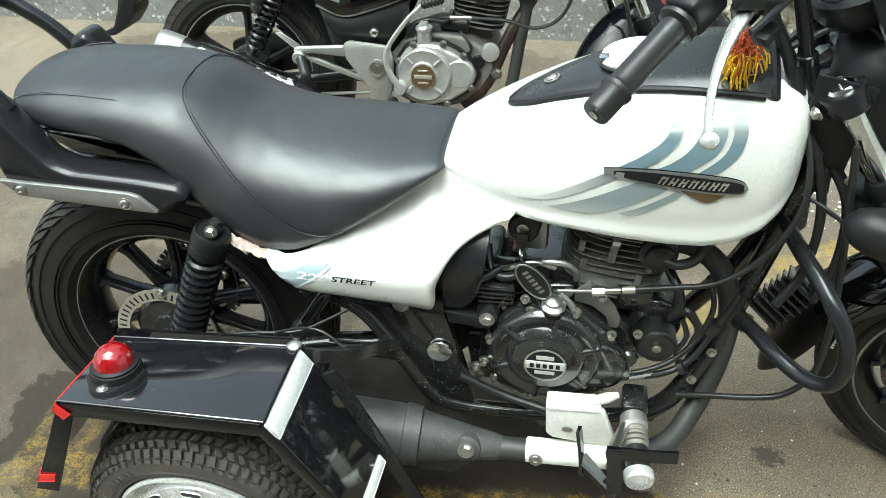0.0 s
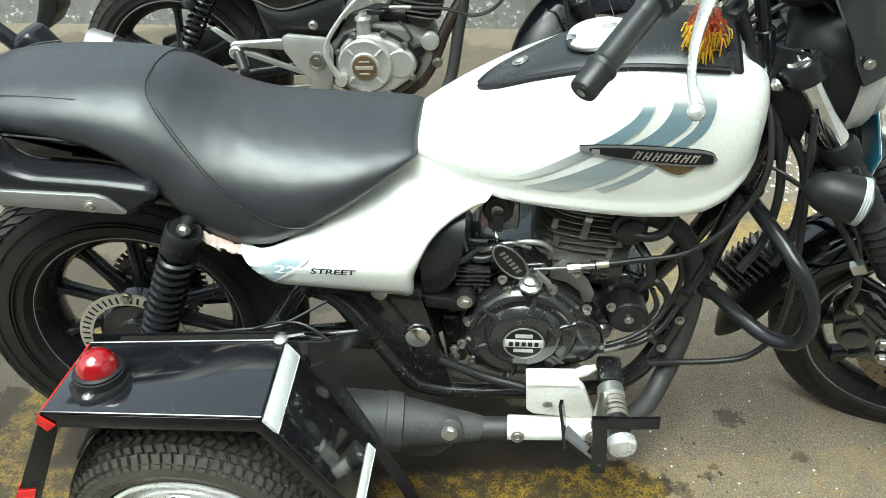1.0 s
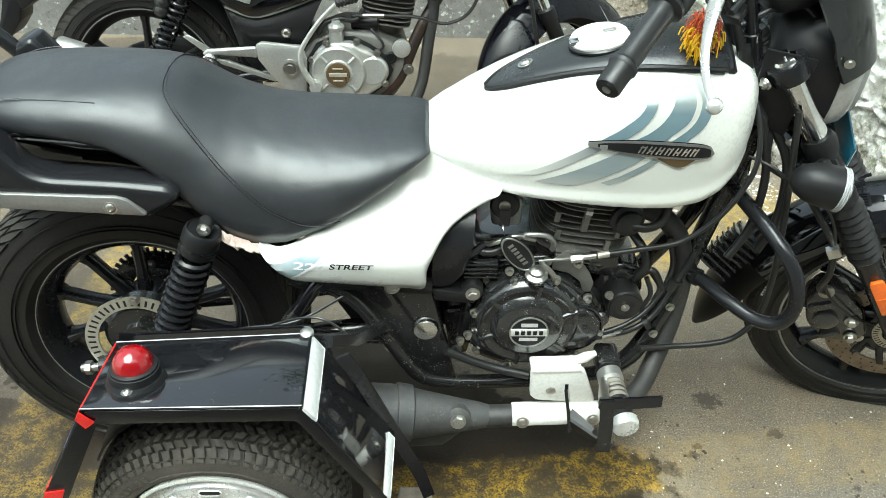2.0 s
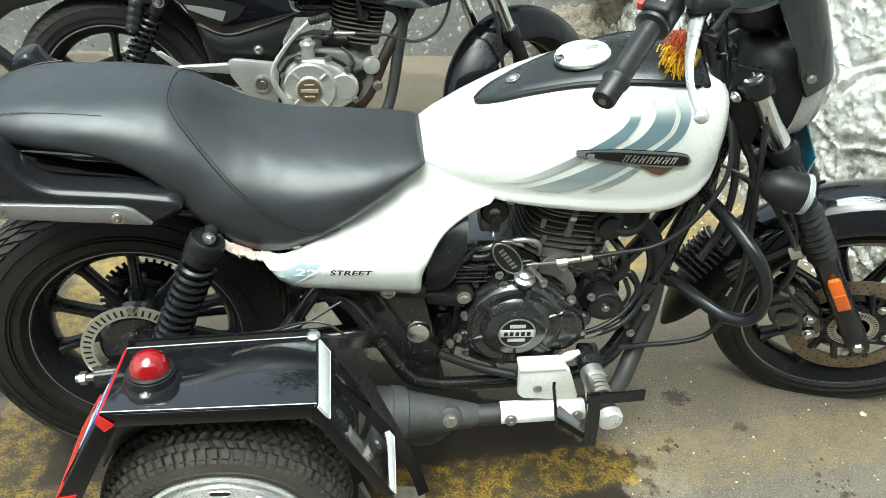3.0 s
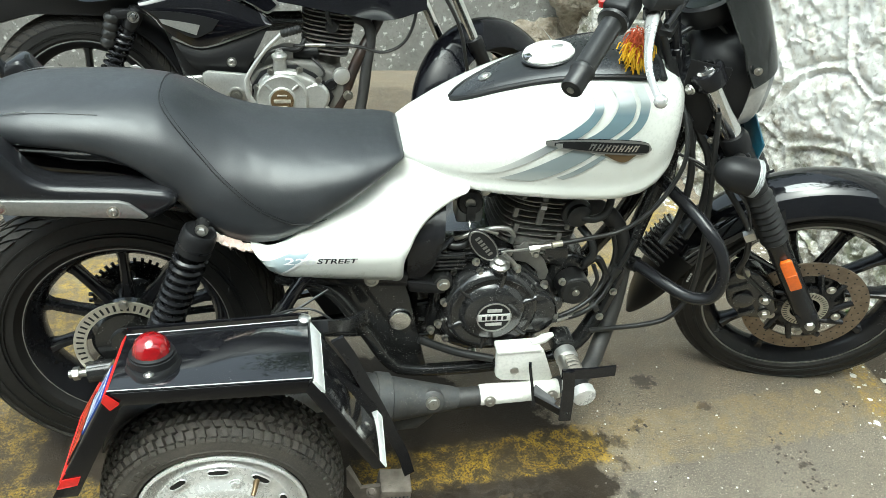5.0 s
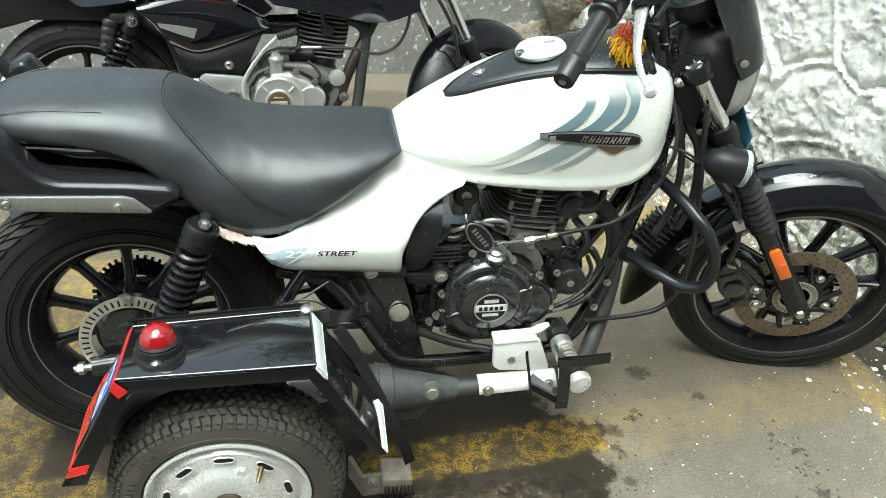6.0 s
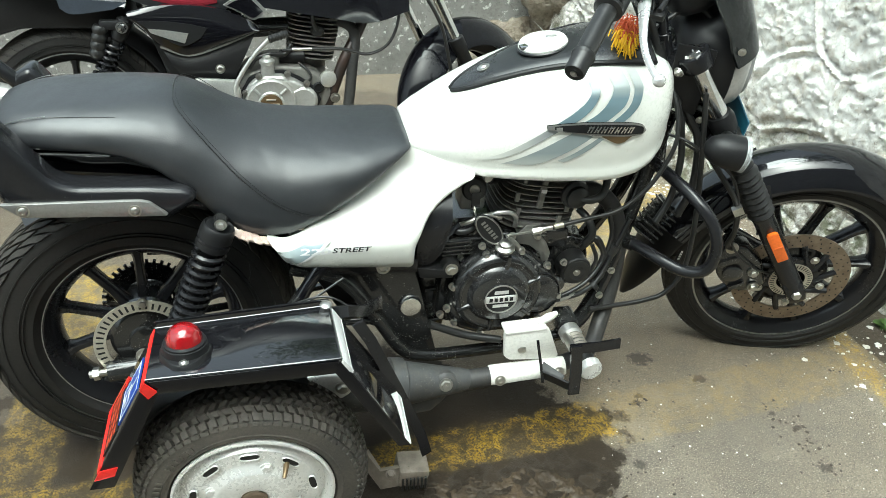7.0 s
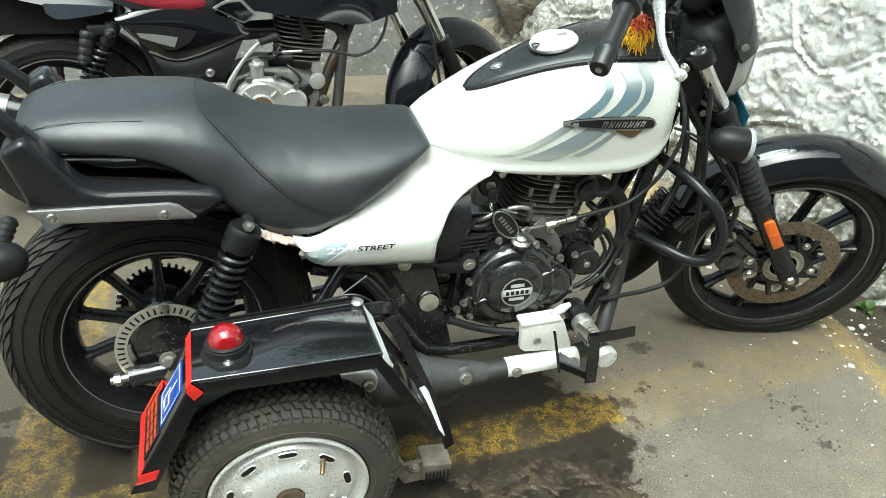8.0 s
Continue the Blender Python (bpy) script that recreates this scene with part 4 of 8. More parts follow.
part("lower_stay", tube([(0.33, -0.13, 0.33), (0.45, -0.135, 0.325), (0.53, -0.13, 0.325)], 0.011, 10), FRAME, bike)

# dark mass added to stand for the shade between wheel and pivot
part("wheel_gap_block", prism([(0.335, 0.50), (0.56, 0.48), (0.585, 0.30), (0.50, 0.24), (0.41, 0.29), (0.350, 0.40)], -0.075, 0.075, 0.010), PLASTIC, bike)

# rear shock absorbers
def shock(y, parent, top, bot, R=0.029):
    t, b = Vector((top[0], y, top[1])), Vector((bot[0], y, bot[1]))
    d = (b - t)
    s = part("shock_absorber", lathe([(0.010, 0.002), (R * 0.85, 0.0), (R * 0.95, -0.003), (R * 1.05, 0.001), (R * 1.10, 0.01), (R * 1.10, 0.044), (R * 0.9, 0.047), (R * 0.55, 0.06), (R * 0.5, d.length * 0.8), (0.016, d.length * 0.82), (0.016, d.length)], t, d, 28), PLASTIC, parent, "black rear shock absorber with coil spring")
    d.normalize()
    L = (b - t).length
    part("coil_spring", spring(t + d * 0.047, t + d * (L * 0.90), R * 0.93, 0.0058, 12.5), SATIN, s)
    part("spring_seat", lathe([(R * 0.5, 0), (R * 1.12, 0.002), (R * 1.12, 0.012), (R * 0.6, 0.016)], t + d * (L * 0.89), d, 24), PLASTIC, s)
    part("dust_ring", lathe([(R * 1.13, 0.026), (R * 1.13, 0.031), (R * 1.0, 0.031), (R * 1.0, 0.026)], t, d, 28, closed_profile=True), SATIN, s)
    part("eye", cyl(t - d * 0.010 + Vector((0, -0.011, 0)), t - d * 0.010 + Vector((0, 0.011, 0)), 0.0130, 18), FRAME, s)
    part("mount_bolt", bolt(t - d * 0.010 + Vector((0, -0.011 if y < 0 else 0.011, 0)), (0, -1 if y < 0 else 1, 0), 0.0085, 0.009), STEEL, s)
    return s


shock(-0.185, bike, (0.178, 0.610), (0.065, 0.335))
shock(0.185, bike, (0.178, 0.610), (0.065, 0.335))

# seat
SEAT = [  # x, half width, crown, lower edge
    (-0.197, 0.045, 0.782, 0.766), (-0.187, 0.085, 0.799, 0.755), (-0.160, 0.112, 0.808, 0.749), (-0.105, 0.128, 0.814, 0.745),
    (-0.03, 0.137, 0.815, 0.741), (0.03, 0.143, 0.815, 0.728), (0.08, 0.150, 0.814, 0.702), (0.12, 0.157, 0.809, 0.668),
    (0.15, 0.162, 0.797, 0.632), (0.18, 0.167, 0.780, 0.598), (0.215, 0.172, 0.761, 0.572), (0.26, 0.177, 0.745, 0.559), (0.31, 0.179, 0.734, 0.564),
    (0.37, 0.176, 0.727, 0.592), (0.43, 0.163, 0.723, 0.628), (0.48, 0.143, 0.721, 0.660), (0.52, 0.120, 0.720, 0.686), (0.54, 0.105, 0.717, 0.698), (0.548, 0.092, 0.712, 0.702)]
SPROF = [(0, 1), (0.21, 0.990), (0.42, 0.960), (0.60, 0.905), (0.745, 0.825), (0.855, 0.72), (0.93, 0.59), (0.972, 0.45), (0.995, 0.31), (1.0, 0.18), (0.985, 0.07), (0.94, 0.0)]


def loft_pt(tab, prof, x, k, side, lift=0.0):
    w, zt, zb = lerp_table(tab, x)
    k = max(0, min(len(prof) - 1.001, k))
    i = int(k)
    f = k - i
    fy = prof[i][0] + (prof[i + 1][0] - prof[i][0]) * f
    fz = prof[i][1] + (prof[i + 1][1] - prof[i][1]) * f
    return Vector((x, side * (w * fy + lift * fy), zb + (zt - zb) * fz + lift * (1 - fy) ** 0.5))


def loft_body(tab, prof, sub=3):
    loops = []
    for a, b in zip(tab, tab[1:]):
        for s in range(sub):
            loops.append(a[0] + (b[0] - a[0]) * s / sub)
    loops.append(tab[-1][0])
    rows = []
    n = len(prof)
    for x in loops:
        right = [loft_pt(tab, prof, x, k, -1) for k in range(n)]
        left = [loft_pt(tab, prof, x, k, 1) for k in range(n - 1, 0, -1)]
        rows.append(right + left)
    bm = rings(bmesh.new(), rows)
    for _ in range(2):
        bmesh.ops.smooth_vert(bm, verts=bm.verts[:], factor=0.35, use_axis_x=True, use_axis_y=True, use_axis_z=True)
    return bm


seat = part("seat", loft_body(SEAT, SPROF), VINYL, bike, "black vinyl two-step seat with stitched seams", 80)
for side in (-1, 1):
    seam = [loft_pt(SEAT, SPROF, x, k, side, 0.0005) for x, k in ((0.112, 0.0), (0.114, 1.5), (0.124, 2.6), (0.146, 3.6), (0.182, 4.6), (0.222, 5.6), (0.272, 6.8), (0.325, 8.1), (0.366, 9.2), (0.398, 10.2))]
    path = curve_pts(seam, 8)
    part("seam", tube(path, 0.0010, 6, 0), SOFT, seat)
    bm = bmesh.new()
    for q in range(2, len(path) - 2, 1):
        for f in (0.2, 0.7):
            a = path[q].lerp(path[q + 1], f)
            d = (path[q + 1] - path[q]).normalized()
            o = Vector((0.006, 0, 0.002)) + Vector((0, side * 0.0012, 0.0008))
            tube([a + o - d * 0.0017, a + o + d * 0.0017], 0.0006, 4, 0, bm)
    part("stitching", bm, PLASTIC, seat)
    seam2 = [loft_pt(SEAT, SPROF, x, k, side, 0.0005) for x, k in ((-0.187, 8.0), (-0.172, 6.0), (-0.145, 4.9), (-0.11, 4.4), (-0.07, 4.2), (0.02, 4.1))]
    path = curve_pts(seam2, 8)
    part("seam", tube(path, 0.0005, 6, 0), SOFT, seat)
    bm = bmesh.new()
    for q in range(0, 28):
        a = path[q]
        d = (path[q + 1] - path[q]).normalized()
        o = Vector((0.001, side * 0.001, 0.003))
        tube([a + o - d * 0.0016, a + o + d * 0.0016], 0.0007, 4, 0, bm)
    part("stitching", bm, STEEL, seat)
part("seat_base", prism([(-0.10, 0.742), (0.05, 0.715), (0.16, 0.60), (0.30, 0.575), (0.50, 0.675), (0.50, 0.69), (0.0, 0.75)], -0.10, 0.10, 0.01), PLASTIC, bike)

# fuel tank
TANK = [
    (0.545, 0.080, 0.722, 0.690), (0.575, 0.105, 0.740, 0.682), (0.62, 0.126, 0.766, 0.666), (0.67, 0.143, 0.792, 0.652), (0.72, 0.155, 0.815, 0.646),
    (0.78, 0.164, 0.838, 0.642), (0.84, 0.170, 0.856, 0.638), (0.90, 0.172, 0.870, 0.635), (0.95, 0.171, 0.878, 0.635), (0.995, 0.165, 0.880, 0.643),
    (1.030, 0.153, 0.876, 0.660), (1.055, 0.136, 0.867, 0.686), (1.071, 0.114, 0.854, 0.711), (1.081, 0.086, 0.842, 0.734), (1.085, 0.05, 0.825, 0.758)]
TPROF = [(0, 1), (0.2, 0.997), (0.42, 0.985), (0.62, 0.955), (0.78, 0.905), (0.89, 0.82), (0.955, 0.69), (0.99, 0.53), (1.0, 0.42), (0.997, 0.32), (0.983, 0.235), (0.966, 0.175), (0.970, 0.135), (0.985, 0.10), (0.982, 0.04), (0.95, 0.0), (0.5, 0.02)]
tank = part("fuel_tank", loft_body(TANK, TPROF), WHITE, bike, "pearl white teardrop fuel tank with grey graphics", 60)


def tank_y(x, z):
    w, zt, zb = lerp_table(TANK, x)
    f = (z - zb) / (zt - zb)
    for (y0, f0), (y1, f1) in zip(TPROF, TPROF[1:]):
        if f1 <= f <= f0:
            return w * (y0 + (y1 - y0) * (f0 - f) / (f0 - f1))
    return w


def tank_decal(name, upper, lower, material, side, lift=0.0016, cols=4, parent=None):
    """Painted band between two lines in (x, z), laid on the tank's flank."""
    a, b = curve_pts([(x, 0, z) for x, z in upper], 6), curve_pts([(x, 0, z) for x, z in lower], 6)
    rows = []
    for p, q in zip(a, b):
        row = []
        for k in range(cols + 1):
            r = p.lerp(q, k / cols)
            row.append(Vector((r.x, side * (tank_y(r.x, r.z) + lift), r.z)))
        rows.append(row)
    return part(name, rings(bmesh.new(), rows, closed=False, cap=False), material, parent or tank)


for side in (-1, 1):
    tank_decal("graphic", [(0.858, 0.862), (0.880, 0.835), (0.872, 0.812), (0.845, 0.790), (0.812, 0.768)], [(0.884, 0.860), (0.897, 0.832), (0.888, 0.806), (0.862, 0.780), (0.826, 0.760)], FADE_UP, side)
    tank_decal("graphic", [(0.812, 0.768), (0.775, 0.745), (0.735, 0.721), (0.695, 0.703), (0.665, 0.698)], [(0.826, 0.760), (0.790, 0.738), (0.748, 0.714), (0.705, 0.698), (0.668, 0.694)], FADE_LINE, side)
    tank_decal("graphic", [(0.908, 0.862), (0.923, 0.838), (0.915, 0.812), (0.890, 0.786), (0.858, 0.768)], [(0.944, 0.861), (0.956, 0.832), (0.948, 0.804), (0.922, 0.780), (0.892, 0.760)], FADE_UP, side)
    tank_decal("graphic", [(0.852, 0.756), (0.820, 0.738), (0.780, 0.716), (0.742, 0.698), (0.715, 0.688)], [(0.888, 0.744), (0.865, 0.728), (0.838, 0.712), (0.808, 0.696), (0.775, 0.684)], FADE_DOWN, side)
    tank_decal("graphic", [(0.953, 0.861), (0.965, 0.832), (0.957, 0.802), (0.930, 0.776), (0.900, 0.758)], [(0.973, 0.860), (0.984, 0.830), (0.974, 0.796), (0.946, 0.770), (0.912, 0.752)], FADE_UP, side)
    tank_decal("graphic", [(0.900, 0.742), (0.878, 0.726), (0.850, 0.708), (0.822, 0.694)], [(0.910, 0.738), (0.888, 0.720), (0.862, 0.703), (0.836, 0.690)], FADE_DOWN, side)
    # raised name badge: chrome frame, dark field, slanted bars in place of the letters
    bz = lambda x, v: 0.768 - 0.012 * (x - 0.80) / 0.2 - v
    up = [(0.795, bz(0.795, 0.000)), (0.83, bz(0.83, -0.006)), (0.88, bz(0.88, -0.011)), (0.95, bz(0.95, -0.012)), (0.985, bz(0.985, -0.007)), (0.996, bz(0.996, 0.004))]
    dn = [(0.795, bz(0.795, 0.007)), (0.83, bz(0.83, 0.010)), (0.88, bz(0.88, 0.014)), (0.95, bz(0.95, 0.016)), (0.985, bz(0.985, 0.014)), (0.996, bz(0.996, 0.006))]
    badge = tank_decal("badge", up, dn, SILVER, side, 0.006, 6)
    tank_decal("badge_back", [(x, z - 0.0) for x, z in up], dn, SATIN, side, 0.003, 6, badge)
    mid = lambda pts, oth, f: [(x + (0.014 if i == 0 else (-0.006 if i == len(pts) - 1 else 0)), z + (oz - z) * f) for i, ((x, z), (ox, oz)) in enumerate(zip(pts, oth))]
    tank_decal("badge_field", mid(up, dn, 0.15), mid(dn, up, 0.15), PLASTIC, side, 0.0075, 6, badge)
    for i in range(7):
        x = 0.872 + 0.0138 * i
        z0 = bz(x, 0.002)
        for dx, top_, low in ((0.0, 0.0068, -0.0058), (0.0062, 0.0060, -0.0064)):
            tank_decal("bar", [(x + dx + 0.0055, z0 + top_), (x + dx + 0.0083, z0 + top_ - 0.0004)], [(x + dx - 0.0015, z0 + low), (x + dx + 0.0015, z0 + low - 0.0004)], CHROME, side, 0.009, 2, badge)
        dz = (0.004, -0.001, 0.001)[i % 3]
        tank_decal("bar", [(x + 0.003, z0 + dz + 0.0014), (x + 0.011, z0 + dz + 0.0010)], [(x + 0.002, z0 + dz - 0.0012), (x + 0.010, z0 + dz - 0.0016)], CHROME, side, 0.0092, 2, badge)
    tank_decal("badge_flash", [(0.905, bz(0.905, 0.016)), (0.94, bz(0.94, 0.016)), (0.968, bz(0.968, 0.016))], [(0.905, bz(0.905, 0.018)), (0.942, bz(0.942, 0.032)), (0.968, bz(0.968, 0.0165))], BRASS, side, 0.004, 3, badge)
    tank_decal("badge_clip", [(0.812, bz(0.812, 0.001)), (0.824, bz(0.824, 0.0))], [(0.812, bz(0.812, 0.008)), (0.824, bz(0.824, 0.009))], ALU, side, 0.0082, 2, badge)
# console on the tank
CON = [(0.644, 0.004), (0.656, 0.020), (0.68, 0.034), (0.73, 0.052), (0.80, 0.072), (0.87, 0.092), (0.93, 0.108), (0.99, 0.116), (1.030, 0.110)]


def tank_top(x, y):
    w, zt, zb = lerp_table(TANK, x)
    f = abs(y) / w
    for (y0, f0), (y1, f1) in zip(TPROF, TPROF[1:]):
        if y0 <= f <= y1:
            return zb + (zt - zb) * (f0 + (f1 - f0) * (f - y0) / (y1 - y0))
    return zb + (zt - zb) * 0.5


rows, rim_r, rim_l = [], [], []
for i in range(len(CON) - 1):
    for s in range(3):
        x = CON[i][0] + (CON[i + 1][0] - CON[i][0]) * s / 3
        w = lerp_table(CON, x)[0]
        row = []
        for k in range(-8, 9):
            f = k / 8
            y = w * f
            row.append(Vector((x, y, tank_top(x, y) + 0.004 + 0.010 * (1 - f ** 6) * min(1.0, (x - 0.62) / 0.08))))
        rows.append(row)
        rim_r.append(row[0] + Vector((0, -0.001, 0)))
        rim_l.append(row[-1] + Vector((0, 0.001, 0)))
bm = rings(bmesh.new(), rows, closed=False, cap=False)
con = part("tank_console", bm, GREYP, bike, "dark grey plastic tank console", 60)
part("edge_trim", tube(rim_r[::2], 0.0055, 8, 3), PLASTIC, con)
part("edge_trim", tube(rim_l[::2], 0.0055, 8, 3), PLASTIC, con)
part("front_edge", tube([rim_r[-1], V(1.02, -0.06, tank_top(1.0, 0.06) + 0.008), V(1.024, 0, tank_top(1.0, 0) + 0.012), V(1.02, 0.06, tank_top(1.0, 0.06) + 0.008), rim_l[-1]], 0.007, 8), PLASTIC, con)
zc = tank_top(0.828, 0) + 0.012
cap_dir = V(-0.20, 0, 1)
capo = part("filler_cap", lathe([(0.049, 0.0), (0.050, 0.008), (0.046, 0.014), (0.02, 0.017), (0.0, 0.0175)], (0.828, 0, zc), cap_dir, 40), WHITE, con, "white round filler cap with lock flap")
part("cap_ring", lathe([(0.050, 0.0), (0.0525, 0.001), (0.0525, 0.004), (0.050, 0.006)], (0.828, 0, zc - 0.001), cap_dir, 40), GREYP, capo)
part("lock_flap", box((0, 0, 0), (0.022, 0.012, 0.003), 0.002, Matrix.Translation((0.842, 0.0, zc + 0.021)) @ Matrix.Rotation(radians(-11), 4, "Y")), ALU, capo)
part("hinge", box((0, 0, 0), (0.016, 0.02, 0.008), 0.003, Matrix.Translation((0.784, -0.012, zc + 0.004)) @ Matrix.Rotation(radians(-11), 4, "Y")), CHROME, capo)
part("console_screw", bolt((0.708, 0.0, tank_top(0.708, 0) + 0.014), (-0.45, 0, 1), 0.010, 0.006, True, False), STEEL, con)

# white side panels
def side_y(x, z, v):
    t = min(1.0, max(0.0, (z - 0.555) / 0.115))
    top = lerp_table(TANK, x)[0] * 0.985
    base = 0.186 + (top - 0.186) * t * t * (3 - 2 * t)
    base += 0.022 * math.sin(math.pi * min(1, max(0, v))) ** 0.6 * (1 - 0.7 * t)
    base -= 0.03 * max(0, (0.30 - x) / 0.06) ** 2
    return -base


UP = [(0.262, 0.577), (0.274, 0.570), (0.292, 0.567), (0.318, 0.572), (0.348, 0.585), (0.387, 0.608), (0.425, 0.632), (0.465, 0.662), (0.505, 0.688), (0.548, 0.700), (0.600, 0.686), (0.668, 0.664)]
DN = [(0.265, 0.570), (0.280, 0.549), (0.300, 0.524), (0.320, 0.508), (0.360, 0.502), (0.410, 0.497), (0.460, 0.493), (0.510, 0.489), (0.540, 0.490), (0.546, 0.535), (0.576, 0.592), (0.655, 0.648)]
for side in (-1, 1):
    bm = sheet(UP, DN, side_y, 0.012, 5, 10)
    if side > 0:
        bm.transform(Matrix.Diagonal((1, -1, 1, 1)))
    sp = part("side_panel", bm, WHITE, bike, "white side panel with grey fade and dark lettering", 60)
    def on_side(name, upper, lower, material, lift=0.0025, cols=3):
        a, b = curve_pts([(x, 0, z) for x, z in upper], 4), curve_pts([(x, 0, z) for x, z in lower], 4)
        rows = []
        for p, q in zip(a, b):
            row = []
            for k in range(cols + 1):
                r = p.lerp(q, k / cols)
                xs = [u[0] for u in UP]
                v0 = np.interp(r.x, xs, [u[1] for u in UP])
                v1 = np.interp(r.x, [u[0] for u in DN[:9]], [u[1] for u in DN[:9]])
                v = (v0 - r.z) / max(1e-4, v0 - v1)
                row.append(Vector((r.x, -side * (side_y(r.x, r.z, v) - lift), r.z)))
            rows.append(row)
        return part(name, rings(bmesh.new(), rows, closed=False, cap=False), material, sp)
    on_side("graphic", [(0.272, 0.5595), (0.30, 0.5575), (0.335, 0.568), (0.378, 0.589)], [(0.280, 0.540), (0.300, 0.519), (0.335, 0.537), (0.374, 0.575)], FADE_SIDE)
    def side_text(body, x0, z0, width, height, material, lean=0.30, lift=0.0042):
        """Printed letters laid on the bowed panel."""
        cu = bpy.data.curves.new("letters", "FONT")
        cu.body, cu.resolution_u, cu.offset = body, 3, 0.022
        tmp = bpy.data.objects.new("letters", cu)
        scene.collection.objects.link(tmp)
        bpy.context.view_layer.update()
        me = bpy.data.meshes.new_from_object(tmp.evaluated_get(bpy.context.evaluated_depsgraph_get()))
        bpy.data.objects.remove(tmp)
        bm = bmesh.new()
        bm.from_mesh(me)
        bpy.data.meshes.remove(me)
        bmesh.ops.subdivide_edges(bm, edges=[e for e in bm.edges if e.calc_length() > 0.3], cuts=2)
        xs_, ys_ = [v.co.x for v in bm.verts], [v.co.y for v in bm.verts]
        u0, u1, v0, v1 = min(xs_), max(xs_), min(ys_), max(ys_)
        for v in bm.verts:
            f, g = (v.co.x - u0) / (u1 - u0), (v.co.y - v0) / (v1 - v0)
            if side > 0:
                f = 1 - f
            x, z = x0 + width * f + lean * height * g, z0 - 0.03 * width * f + height * g
            p0 = np.interp(x, [u[0] for u in UP], [u[1] for u in UP])
            p1 = np.interp(x, [u[0] for u in DN[:9]], [u[1] for u in DN[:9]])
            v.co = V(x, -side * (side_y(x, z, (p0 - z) / max(1e-4, p0 - p1)) - lift), z)
        return part("lettering", bm, material, sp, smooth=False)
    side_text("220", 0.320, 0.5490, 0.056, 0.0120, SIGNWHITE)
    side_text("STREET", 0.380, 0.5495, 0.072, 0.0105, PLASTIC)
    on_side("graphic", [(0.30, 0.5185), (0.35, 0.554), (0.378, 0.576)], [(0.304, 0.5165), (0.353, 0.551), (0.380, 0.572)], SIGNWHITE, 0.0038, 1)

# rag stuffed under the seat
rows = []
for i in range(25):
    f = i / 24
    x = 0.200 + 0.072 * f
    z = 0.594 - 0.032 * f ** 0.8
    row = []
    for k in range(7):
        v = k / 6
        fold = 0.006 * noise.noise((f * 9, v * 2.5, 0.4)) + 0.003 * noise.noise((f * 25, v * 6, 2.0))
        hang = 0.013 + 0.007 * noise.noise((f * 7, 1.0, 8.0))
        row.append(V(x + 0.004 * noise.noise((f * 8, v * 3, 5.0)), -0.168 - 0.014 * math.sin(v * 2.6) + fold, z - hang * v * 1.3 + 0.004))
    rows.append(row + [q + V(0, 0.0015, 0) for q in row][::-1])
rag = tagged(part("rag", rings(bmesh.new(), rows), CLOTH, None), "crumpled floral rag stuffed under the seat edge", "rag")
rag.matrix_world = bike.matrix_world

# black air-box panel ahead of the side panel
part("airbox_panel", sheet([(0.556, 0.585), (0.575, 0.615), (0.598, 0.636), (0.618, 0.645), (0.630, 0.640)], [(0.552, 0.468), (0.570, 0.464), (0.590, 0.472), (0.606, 0.492), (0.618, 0.520)],
                           lambda x, z, v: -0.152 - 0.010 * math.sin(math.pi * v) + 0.065 * max(0.0, (z - 0.565) / 0.08) ** 1.3, 0.06, 6, 8), SATIN, bike, "matt black air-box side panel")
part("airbox_foot", prism([(0.553, 0.462), (0.628, 0.450), (0.632, 0.428), (0.56, 0.436)], -0.158, -0.10, 0.004), PLASTIC, bike)

# black box added only to darken the gap under the seat tail
part("tail_gap_block", prism([(-0.165, 0.742), (0.02, 0.722), (0.085, 0.690), (0.11, 0.640), (0.02, 0.655), (-0.10, 0.668), (-0.165, 0.705)], -0.085, 0.085, 0.022, 3), GLOSS, bike)
# rear mudguard stay with its silver plate
stay = part("mudguard_stay", prism([(-0.178, 0.694), (-0.205, 0.790), (-0.160, 0.812), (-0.122, 0.757), (-0.088, 0.712), (-0.055, 0.700), (0.06, 0.694), (0.135, 0.686), (0.150, 0.664), (0.098, 0.628), (0.05, 0.632), (-0.138, 0.648), (-0.178, 0.676)], -0.184, -0.115, 0.016, 4), SATIN, bike, "satin black mudguard stay with silver side plate")
part("mudguard_stay", prism([(-0.178, 0.694), (-0.205, 0.790), (-0.160, 0.812), (-0.122, 0.757), (-0.088, 0.712), (-0.055, 0.700), (0.06, 0.694), (0.135, 0.686), (0.150, 0.664), (0.098, 0.628), (0.05, 0.632), (-0.138, 0.648), (-0.178, 0.676)], 0.115, 0.184, 0.016, 4), SATIN, bike)
pl = part("side_plate", prism([(-0.178, 0.685), (0.050, 0.677), (0.066, 0.672), (0.095, 0.645), (0.090, 0.642), (-0.140, 0.656), (-0.150, 0.660)], -0.193, -0.183, 0.003, 2), SILVER, stay, "brushed silver plate")
for x, z in ((-0.141, 0.670), (0.040, 0.658)):
    part("plate_bolt", bolt((x, -0.192, z), (0, -1, 0), 0.0085, 0.006, True, False), STEEL, pl)
# grab bar
gb = [(-0.165, -0.14, 0.790), (-0.20, -0.135, 0.835), (-0.25, -0.13, 0.873), (-0.31, -0.11, 0.89), (-0.335, 0.0, 0.893), (-0.31, 0.11, 0.875), (-0.25, 0.128, 0.835), (-0.20, 0.13, 0.79), (-0.165, 0.13, 0.74)]
grab = part("grab_bar", tube(gb, 0.0145, 12), SATIN, bike, "satin black tubular grab bar")
